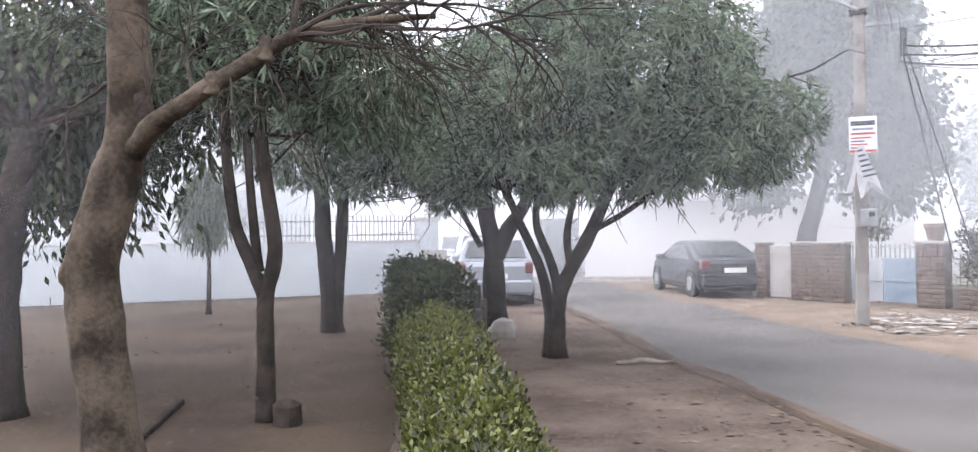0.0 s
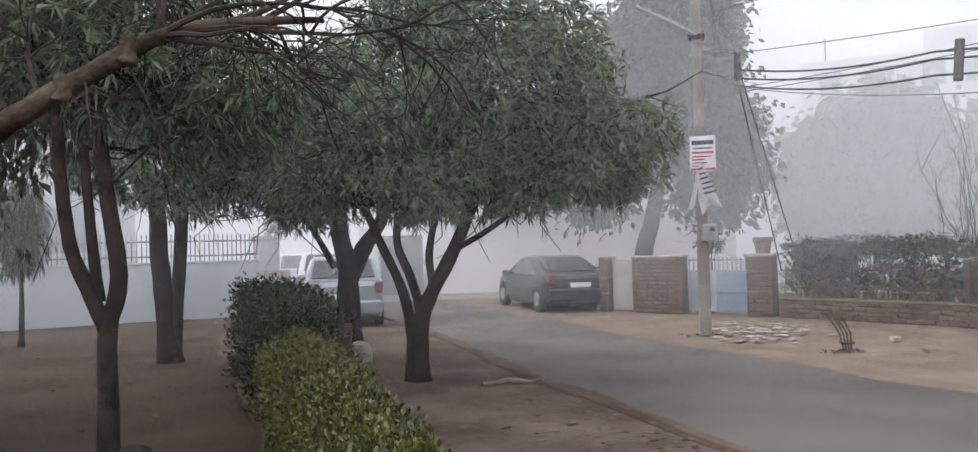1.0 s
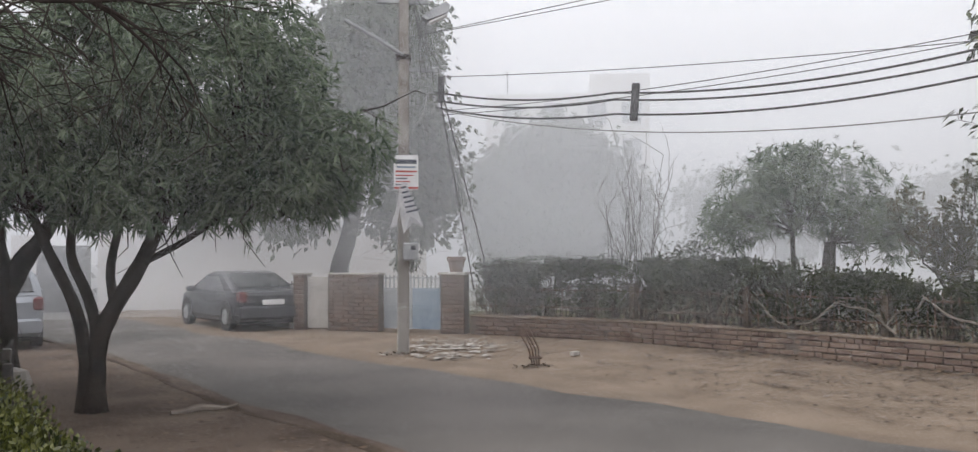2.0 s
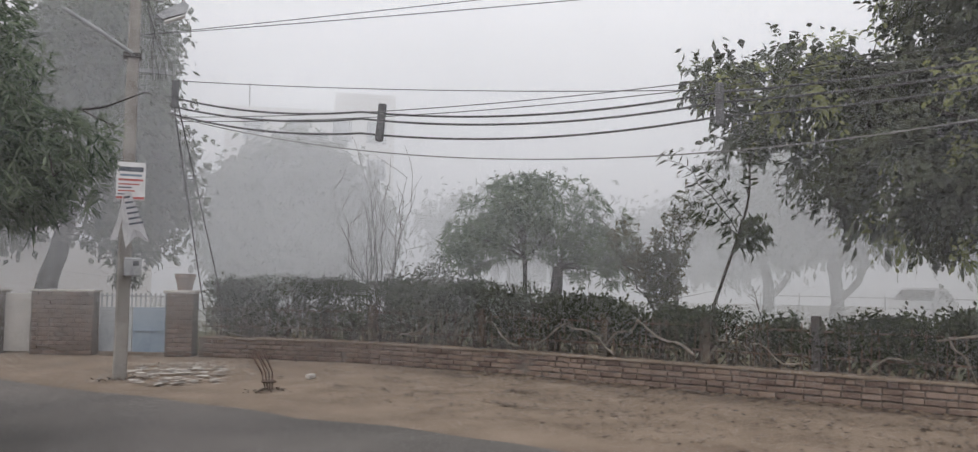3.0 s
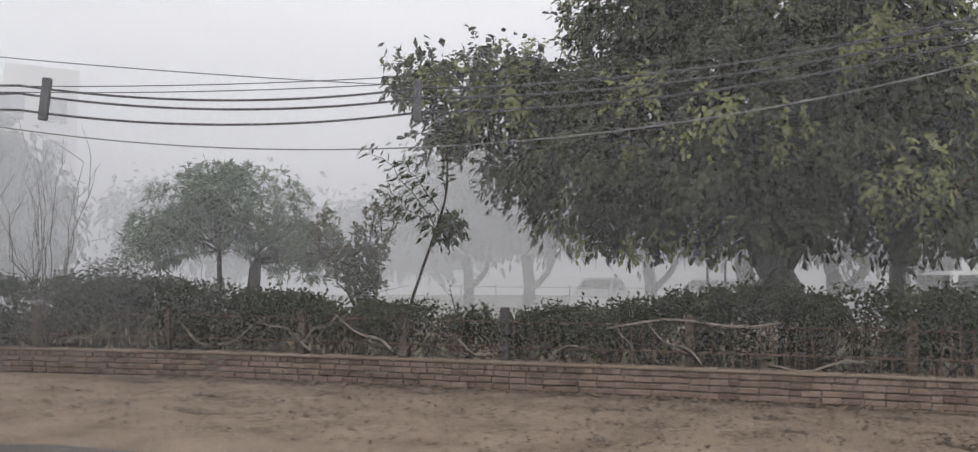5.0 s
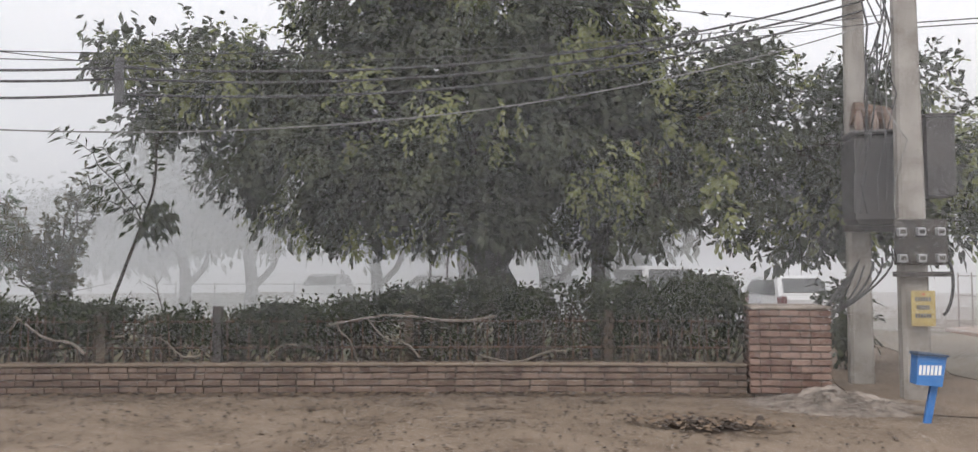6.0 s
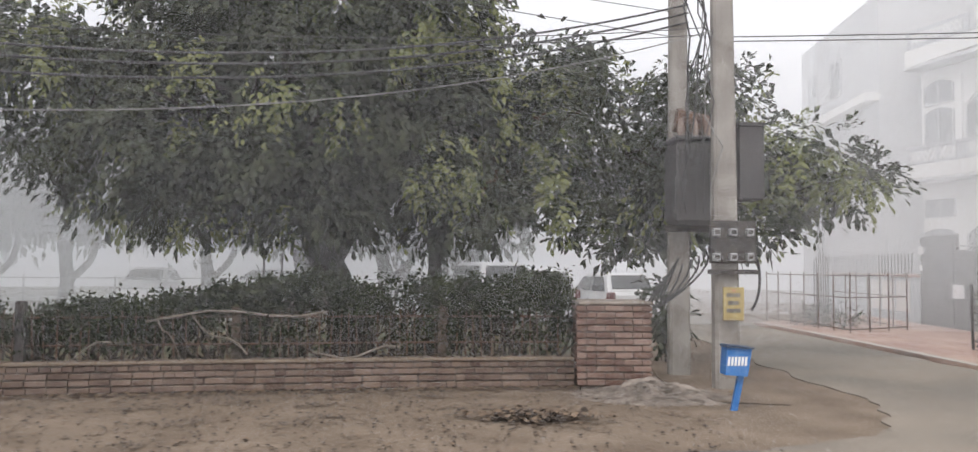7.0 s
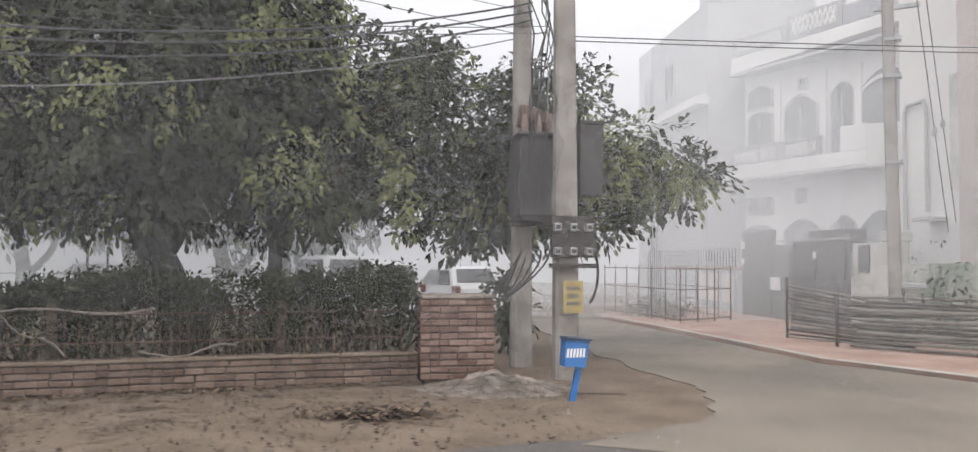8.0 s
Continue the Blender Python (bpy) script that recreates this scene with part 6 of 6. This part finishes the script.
for z in (3.6, 5.35, 6.1):
    part("band", Shape().box(-0.15, -0.13, z, 0.15, 0.13, z + 0.07), "galv", pole_c)
part("crossarm", Shape().box(-0.5, -0.05, 6.75, 0.35, 0.05, 6.83), "galv", pole_c)
part("tin_box", Shape().box(-0.55, -0.1, 6.9, -0.1, 0.1, 7.5, pose(0, 0, 0, 0, -25, 0) @ pose(3.0, 0, 0.3)), "iron", pole_c)
for top, foot in (((16.45, -12.0, 7.4), (15.85, -12.25, 2.2)), ((16.3, -12.1, 7.4), (15.7, -12.3, 2.4))):
    solid("guy_wire", Shape().tube([top, foot], 0.011, 5), "cable", "taut dark stay wire of the pole", "wire", group="stay wires")
    c = Vector(top).lerp(Vector(foot), 0.62)
    solid("stay_insulator", Shape().tube([c + Vector((0, 0, 0.09)), c + Vector((0, 0, 0.04)), c - Vector((0, 0, 0.04)), c - Vector((0, 0, 0.09))], [0.02, 0.05, 0.05, 0.02], 8), "galv", "grey insulator strung in a stay wire", "insulator", group="stay insulators")

# garden cage on the pavement
cage = thing("tree_guard_fence", "thin rusty wire enclosure round a planted strip", "fence")
CG = [(26.0, -8.1), (21.2, -8.8), (22.4, -10.6), (27.0, -10.4)]
for a, b in zip(CG[:-1], CG[1:]):
    a, b = Vector((*a, 0)), Vector((*b, 0))
    for z in (0.15, 0.9, 1.42):
        part("rail", Shape().tube([a + Z * z, b + Z * z], 0.016, 5), "rust", cage)
    n = int((b - a).length / 0.9) + 1
    for k in range(n):
        q = a.lerp(b, k / n)
        part("post", Shape().tube([q, q + Z * 1.5], 0.022, 5), "rust", cage)
arch = thing("garden_gate", "narrow arched iron garden gate", "gate", pose(25.5, -9.5, 0, 0, 0, 190))
for x in np.linspace(-0.4, 0.4, 7):
    part("bar", Shape().tube([(x, 0, 0.05), (x, 0, 1.75 + 0.25 * math.cos(x * 3.6))], 0.018, 5), "iron", arch)
part("hoop", Shape().tube([(x, 0, 1.75 + 0.25 * math.cos(x * 3.6)) for x in np.linspace(-0.42, 0.42, 9)], 0.02, 5), "iron", arch)
rng = np.random.default_rng(120)
p, o = clumps(rng, [(24.0, -9.2, 0.25, 1.6, 0.7, 0.3)], 120)
gb = tagged(part("flower_bed", sprays("flower_bed", rng, p, o, 8, 0.14, 0.05, 0.12, 0.2, -0.3), "leaf_hedge"), "low green plants inside the wire enclosure", "plants", kind="stuff")

# stacked poles at the kerb
stack = thing("pole_stack", "long weathered bamboo poles stacked against stakes", "pole stack")
rng = np.random.default_rng(119)
for k in range(14):
    z0, z1 = 0.06 + 0.082 * k, 0.05 + 0.058 * k
    dx = rng.normal() * 0.12
    pts = [(17.3 + dx, -9.7 - 0.05 * (k % 3), z0), (16.1, -10.25 - 0.05 * (k % 2), (z0 + z1) / 2 + rng.normal() * 0.012), (14.8 + dx, -10.8 - 0.03 * (k % 3), z1)]
    part("long_pole", Shape().tube(pts, rng.uniform(0.022, 0.038), 7), "bamboo", stack)
stack2 = thing("pole_stack", "second pile of long weathered poles by the kerb", "pole stack")
for k in range(13):
    z = 0.045 + 0.078 * k
    dx = rng.normal() * 0.13
    part("long_pole", Shape().tube([(15.1 - dx, -9.75 - 0.06 * (k % 3) - 0.02 * k, z), (13.6, -11.0 - 0.05 * (k % 2) - 0.02 * k, z + rng.normal() * 0.012), (12.2 + dx, -12.2 - 0.02 * k, z)], rng.uniform(0.024, 0.04), 7), "bamboo", stack2)
for k, (x, y, h) in enumerate(((17.3, -9.7, 1.3), (15.0, -10.8, 1.15), (15.35, -9.7, 1.0), (13.4, -11.6, 1.5))):
    solid("stake", Shape().tube([(x, y, 0), (x + 0.03, y, h)], 0.03, 6), "iron", "dark iron stake holding the stacked poles", "stake", group="stakes at the pole stack")
rng = np.random.default_rng(121)
p, o = clumps(rng, [(16.5, -12.3, 1.0, 1.6, 0.15, 0.9)], 110)
tagged(part("creeper", sprays("creeper", rng, p, o, 7, 0.16, 0.07, 0.15, 0.3, 0.1), "leaf_hedge"), "thin green creeper on the stained wall", "creeper", kind="stuff")

# houses at the bend and beyond the park
bend = thing("house", "cream house wall across the bend with a dark window band", "house", pose(-2.0, 27.0, 0, 0, 0, 0))
part("wall", Shape().box(0, 0, -0.1, 10.5, 7, 2.5), "house", bend)
part("upper_floor", Shape().box(0.0, 1.0, 2.504, 8.5, 7, 5.4), "house", bend)
part("ledge", Shape().box(1.5, -0.6, 2.504, 7.5, 0.98, 2.62), "house_grey", bend)
for x in (2.0, 4.6):
    window_in(bend, x, 3.1, 1.9, 1.3, 0, 1.0)
part("shutter", Shape().box(-1.6, -0.3, -0.05, -0.2, 0.2, 2.0), "gatedark", bend)
part("pier", Shape().box(-2.3, -0.4, -0.05, -1.64, 0.2, 2.3), "house", bend)
left_house = thing("house", "white house behind the garden wall", "house", pose(-22, 19, 0, 0, 0, 33))
part("wall", Shape().box(0, 0, -0.1, 12.5, 7, 6.5), "white_wall", left_house)
for x in (2, 6, 9.8):
    window_in(left_house, x, 1.7, 1.5, 1.4)
far = thing("apartment_building", "tall block of flats nearly hidden by fog", "building", pose(21, 54.5, 0, 0, 0, -26))
part("wall", Shape().box(0, 0, -0.1, 11.5, 10, 13.2), "house", far)
part("roof_tank", Shape().box(7.4, 0.5, 13.2, 11.6, 5, 14.6), "house", far)
part("antenna", Shape().tube([(1.5, 1, 13.2), (1.5, 1, 15)], 0.06, 5), "iron", far)
for x in (1.2, 4.2, 7.2, 9.6):
    for z in (2, 5.2, 8.4, 11):
        window_in(far, x, z, 1.3, 1.5)

# ---- small things on the ground ----
iron_bundle = thing("iron_stubs", "bundle of bent rusty iron rods sticking out of the ground", "iron rods")
rng = np.random.default_rng(131)
for k in range(4):
    part("rod", Shape().tube([(4.93 + 0.03 * k, 9.5, -0.02), (4.86 + 0.05 * k, 9.5, 0.25), (4.72 + 0.05 * k, 9.55, 0.52 + 0.05 * (k % 2))], 0.014, 5), "rust", iron_bundle)
part("tie", Shape().tube([(4.85, 9.47, 0.13), (5.05, 9.47, 0.12)], 0.02, 5), "rust", iron_bundle)
solid("white_block", Shape().box(-0.07, -0.04, 0, 0.09, 0.04, 0.07, pose(6.05, 10.45, 0.0, 0, 0, 30), 0.01), "litter", "small white block lying on the sand", "block")
solid("stone", Shape().tube([(-1.6, 9.55, -0.05), (-1.6, 9.55, 0.12), (-1.6, 9.55, 0.26), (-1.6, 9.55, 0.3)], [0.17, 0.2, 0.13, 0.03], 10, 0.3), "concrete", "rounded grey stone at the tree's foot", "stone")
solid("stick", Shape().tube(bent(rng, (0.1, 7.3, 0.04), (0.75, 7.5, 0.05), 6, 0.05), [0.02, 0.03, 0.03, 0.03, 0.02, 0.01], 6), "deadwood", "dry fallen stick on the earth", "stick")
solid("tree_stump", Shape().tube([(-2.28, 4.0, -0.02), (-2.28, 4.0, 0.16), (-2.28, 4.0, 0.2)], [0.14, 0.115, 0.06], 18, 0.35), "bark", "short dark stump beside the garden tree", "stump")
solid("garden_edging", Shape().box(-0.03, 0, 0, 0.03, 1.9, 0.05, pose(-2.94, 2.86, 0.0, 0, 0, 20), 0.01), "bark", "low dark line of edging in the garden soil", "edging", "structure")
solid("concrete_slab", strip([(10.9, -3.4), (13.2, -3.25), (14.6, -3.3)], [(10.75, -4.45), (12.3, -4.7), (14.6, -4.75)], 0.0, 0.05), "sand", "dusty cracked concrete apron under the poles", "slab", "structure")


def scatter(name, rng, n, place, size, flat, material, label, category):
    """Many small flakes or lumps lying on the ground, one mesh."""
    c = np.array([place() for _ in range(n)])
    k = rng.uniform(0.5, 1.3, (n, 1)) * size
    a = rng.uniform(0, 2 * math.pi, n)
    vs = []
    for j in range(5):
        t = a + 2 * math.pi * j / 5
        r = k[:, 0] * rng.uniform(0.6, 1.2, n)
        vs.append(np.stack([c[:, 0] + np.cos(t) * r, c[:, 1] + np.sin(t) * r * 0.6, c[:, 2] + rng.uniform(0, flat, n) * k[:, 0]], axis=1))
    vs.append(np.stack([c[:, 0], c[:, 1], c[:, 2] + (0.12 + 0.5 * flat) * k[:, 0]], axis=1))
    v = np.stack(vs, axis=1).reshape(-1, 3)
    i = np.arange(n)[:, None] * 6
    f = np.concatenate([i + np.array([[j, (j + 1) % 5, 5]]) for j in range(5)], axis=1).reshape(-1, 3)
    return tagged(part(name, fast_mesh(name, v, f), material), label, category, kind="stuff")


rng = np.random.default_rng(140)


def on_verge():
    s = rng.uniform(-1.0, 12.5)
    p, d = wall_at(max(s, 0))
    return tuple(facing(p, d) @ Vector((min(s, 0), 0.06 + 4.0 * rng.random() ** 1.6, 0.006)))


scatter("fallen_leaves", rng, 900, on_verge, 0.036, 0.25, "dead_leaves", "dry fallen leaves scattered on the sand", "leaves")
scatter("earth_clods", rng, 420, on_verge, 0.036, 0.4, "clods", "small dark clods of earth on the sand", "clods")


def near_wall():
    p, d = wall_at(rng.uniform(0, 12.5))
    return tuple(facing(p, d) @ Vector((0, 0.05 + abs(rng.normal()) * 0.16, 0.01)))


scatter("fallen_leaves", rng, 900, near_wall, 0.05, 0.4, "dead_leaves", "drift of dry leaves along the plinth", "leaves")
scatter("leaf_pile", rng, 420, lambda: (9.5 + rng.normal() * 0.16, -1.45 + rng.normal() * 0.33, 0.02 + 0.05 * rng.random()), 0.06, 0.5, "dead_leaves", "flat heap of dry brown leaves on the sand", "leaves")
heap = Shape()
hv, hf, n = [], [], 28
for j in range(n):
    for i in range(n):
        x, y = -1 + 2 * i / (n - 1), -1 + 2 * j / (n - 1)
        r = math.hypot(x, y)
        hv.append((11.3 + 0.75 * x, -2.95 + 1.05 * y, max(0, 0.2 * (1 - r) ** 1.3 if r < 1 else 0) * (1 + 0.9 * noise.noise(Vector((x * 5, y * 5, 0)))) - 0.012))
heap.add(hv, [(j * n + i, j * n + i + 1, (j + 1) * n + i + 1, (j + 1) * n + i) for j in range(n - 1) for i in range(n - 1)])
gh = solid("gravel_heap", heap, "gravel", "low heap of pale gravel at the pillar's foot", "gravel", "stuff", smooth=True)


def on_heap():
    while True:
        x, y = rng.normal() * 0.5, rng.normal() * 0.5
        r = math.hypot(x, y)
        if r < 1.25:
            return (11.25 + 0.8 * x, -2.95 + 1.1 * y, max(0.0, 0.19 * (1 - min(r, 1)) ** 1.3) + 0.002)


scatter("gravel", rng, 3600, on_heap, 0.02, 0.5, "gravel", "loose pale gravel stones", "gravel")
scatter("rubble", rng, 380, lambda: (4.95 + rng.normal() * 0.55, 13.0 + rng.normal() * 0.6, 0.005), 0.034, 0.5, "litter", "pale rubble and litter before the gate", "rubble")
scatter("litter", rng, 40, lambda: (4.2 + rng.normal() * 0.4, 10.9 + rng.normal() * 0.25, 0.01), 0.09, 0.3, "litter", "flat pale rubbish at the pole's foot", "litter")
scatter("litter", rng, 26, lambda: (9.7 + rng.normal() * 0.8, -4.1 + rng.normal() * 0.5, 0.012), 0.025, 0.4, "litter", "white scraps of litter on the sand", "litter")
def on_near_verge():
    y = rng.uniform(1.2, 10)
    right = float(np.interp(y, (1, 4.3, 8.2, 11.7), (3.2, 1.9, 0.55, -0.45)))
    return (right - abs(rng.normal()) * 1.1, y, 0.016)


scatter("fallen_leaves", rng, 320, on_near_verge, 0.035, 0.25, "dead_leaves", "dry leaves on the dark verge", "leaves")
scatter("fallen_leaves", rng, 350, lambda: (rng.uniform(-9, -2), rng.uniform(2, 14), 0.022), 0.026, 0.25, "dead_leaves", "dry leaves on the garden soil", "leaves")
scatter("pebbles", rng, 500, on_near_verge, 0.02, 0.5, "clods", "small stones on the dark verge", "stones")
scatter("grass_tufts", rng, 260, lambda: (rng.uniform(-9, -3), rng.uniform(5, 13), 0.02), 0.028, 0.8, "leaf_hedge", "thin green tufts in the garden soil", "grass")


def on_sand():
    """A spot on the sandy verge, most of them near the brick plinth."""
    p, d = wall_at(rng.uniform(0.3, WALL_LEN - 0.3))
    q = facing(p, d) @ Vector((0, 0.15 + abs(rng.normal()) * 1.3, 0))
    return (q.x, q.y, 0.022)


scatter("fallen_leaves", rng, 420, on_sand, 0.045, 0.25, "dead_leaves", "dry brown leaves blown against the brick plinth", "leaves")
scatter("clods", rng, 420, on_sand, 0.03, 0.5, "clods", "small dark clods on the sandy verge", "stones")

scatter("leaf_crumbs", rng, 2600, on_verge, 0.032, 0.35, "dead_leaves", "crumbs of dry leaves strewn over the sand", "leaves")
scatter("pebbles", rng, 1500, on_verge, 0.014, 0.6, "gravel", "small pale stones in the sand", "stones")
for cx, cy, r in ((4.95, 9.45, 0.16), (3.65, 11.75, 0.25)):
    scatter("grass_tufts", rng, 80, lambda: (cx + rng.normal() * r, cy + rng.normal() * r * 0.6, 0.0), 0.03, 1.2, "clods", "dry grass tuft at the foot of an upright", "grass")
DRIFTS = [(rng.uniform(0.5, 14), rng.uniform(0.3, 3.2), rng.uniform(0.12, 0.4)) for _ in range(26)]


def on_drift():
    s, y, r = DRIFTS[rng.integers(len(DRIFTS))]
    p, d = wall_at(s)
    return tuple(facing(p, d) @ Vector((rng.normal() * r, y + rng.normal() * r * 0.5, 0.006 + 0.015 * rng.random())))


scatter("leaf_drifts", rng, 1500, on_drift, 0.032, 0.4, "clods", "dark patches of leaf crumbs and dry grass on the sand", "leaves")
scatter("rubble", rng, 110, lambda: (4.6 + rng.normal() * 0.65, 12.1 + rng.normal() * 0.55, 0.01), 0.09, 0.25, "litter", "flat broken slabs and paper by the pole", "rubble")

# ---- bricks ----
def brick_set(widths):
    out = []
    for w in widths:
        b = Shape().box(0.007, -0.05, 0.007, w - 0.007, 0.008, 0.0795, None, 0.011)
        b.v = [tuple(Vector(p) + Vector((noise.noise(Vector(p) * 31) * 0.006, noise.noise(Vector(p) * 37 + Vector((3, 0, 0))) * 0.006, noise.noise(Vector(p) * 41) * 0.005))) for p in b.v]
        out.append(b.mesh("brick"))
    return out


BRICK, HEADER = brick_set((0.24, 0.125))
BRICK_R, HEADER_R = brick_set((0.24, 0.125))
for me in (BRICK, HEADER):
    me.materials.append(M["brick"])
for me in (BRICK_R, HEADER_R):
    me.materials.append(M["brick_red"])
rng = np.random.default_rng(150)


def lay(parent, m, width, z0, rows, stretch, head, jit=0.004):
    """Courses of bricks on a face of that width, in the parent's frame."""
    for r in range(rows):
        x = 0.0
        half = r % 2
        while x < width - 0.06:
            use_head = half or width - x < 0.24
            me, w = (head, 0.125) if use_head else (stretch, 0.24)
            half = 0
            if rng.random() < 0.12:
                me, w = head, 0.125
            w = min(w, width - x)
            ob = new("brick", me)
            ob.parent = parent
            ob.matrix_local = m @ pose(x, rng.normal() * jit, z0 + 0.0865 * r, rng.normal() * 1.0, rng.normal() * 0.7, rng.normal() * 1.0)
            x += w


lay(pillar, pose(0, 0.0, 0), 0.93, 0.02, 12, BRICK_R, HEADER_R)
lay(pillar, pose(0.93, -0.0, 0, 0, 0, -90), 0.85, 0.02, 12, BRICK_R, HEADER_R)
lay(pillar, pose(0.0, -0.85, 0, 0, 0, 90), 0.85, 0.02, 12, BRICK_R, HEADER_R)
for t, w, h in GATE_PILLARS:
    lay(t, pose(0, 0, 0), w, 0.0, 14, BRICK, HEADER, 0.006)
count = 0
joined = []
for r in range(4):
    s = 0.0 if r % 2 else -0.06
    s = max(s, 0.0)
    first = r % 2
    while s < WALL_LEN - 0.25:
        head = first or rng.random() < (0.85 if r == 3 else 0.15)
        me, w = (HEADER, 0.125) if head else (BRICK, 0.24)
        first = 0
        p, d = wall_at(s)
        m = facing(p, d) @ pose(rng.normal() * 0.004, rng.normal() * 0.006, 0.0865 * r + rng.normal() * 0.002, rng.normal() * 1.5, rng.normal() * 0.8, rng.normal() * 1.4)
        if s < 12.5 and count < 290:
            ob = new("brick", me)
            ob.parent = plinth
            ob.matrix_local = m
            count += 1
        else:
            joined.append((me, m))
        s += w
rest = Shape()
for me, m in joined:
    rest.add([m @ v.co for v in me.vertices], [tuple(f.vertices) for f in me.polygons])
ob = part("far_bricks", rest, "brick", plinth)
ob["kind"] = "stuff"


# ---- fog: fine pale droplet threads hanging in banks that thicken with distance ----
def fog_bank(radius, cover, top, spacing, slant):
    """A curved bank of slanting threads round the street's bend, thin at the ground and at its top."""
    wide, low = radius * radians(225), 0.06
    d, n = np.array([math.cos(slant), math.sin(slant)]), np.array([-math.sin(slant), math.cos(slant)])
    corners = np.array([[0, low], [wide, low], [0, top], [wide, top]]) @ n
    c = np.arange(corners.min(), corners.max(), spacing)
    with np.errstate(divide="ignore"):
        u0, u1 = (0 - c * n[0]) / d[0], (wide - c * n[0]) / d[0]
        z0, z1 = (low - c * n[1]) / d[1], (top - c * n[1]) / d[1]
    start, stop = np.maximum(np.minimum(u0, u1), np.minimum(z0, z1)), np.minimum(np.maximum(u0, u1), np.maximum(z0, z1))
    keep = stop > start
    c, start, stop = c[keep], start[keep], stop[keep]
    k = 6
    t = start[:, None] + (stop - start)[:, None] * np.linspace(0, 1, k + 1)[None, :]
    uz = c[:, None, None] * n + t[..., None] * d
    z = uz[..., 1]
    ramp = (np.clip((z - low) / 1.6, 0.1, 1) if radius < 22 else 1.0) * np.clip((top - z) / (top * 0.75), 0.0, 1) ** 0.8
    other = uz + n * (spacing * cover * ramp)[..., None]

    def bend(p):
        a = p[..., 0] / radius - radians(65)
        return np.stack([0.4 + radius * np.sin(a), -1.6 + radius * np.cos(a), p[..., 1]], axis=-1)
    v = np.stack([bend(uz), bend(other)], axis=2).reshape(-1, 3)
    j, i = np.meshgrid(np.arange(len(c)), np.arange(k), indexing="ij")
    b = (j * (k + 1) + i) * 2
    f = np.stack([b, b + 2, b + 3, b + 1], axis=2).reshape(-1, 4)
    tagged(part("fog_bank", fast_mesh("fog_bank", v, f), "fog"), "thin pale winter fog hanging over the street", "fog", "fog banks", "stuff")


for i, (radius, cover, top, spacing) in enumerate(FOG):
    fog_bank(radius, cover, top, spacing, radians((35, 100, 150, 65, 125, 45, 80, 140, 55, 110)[i]))
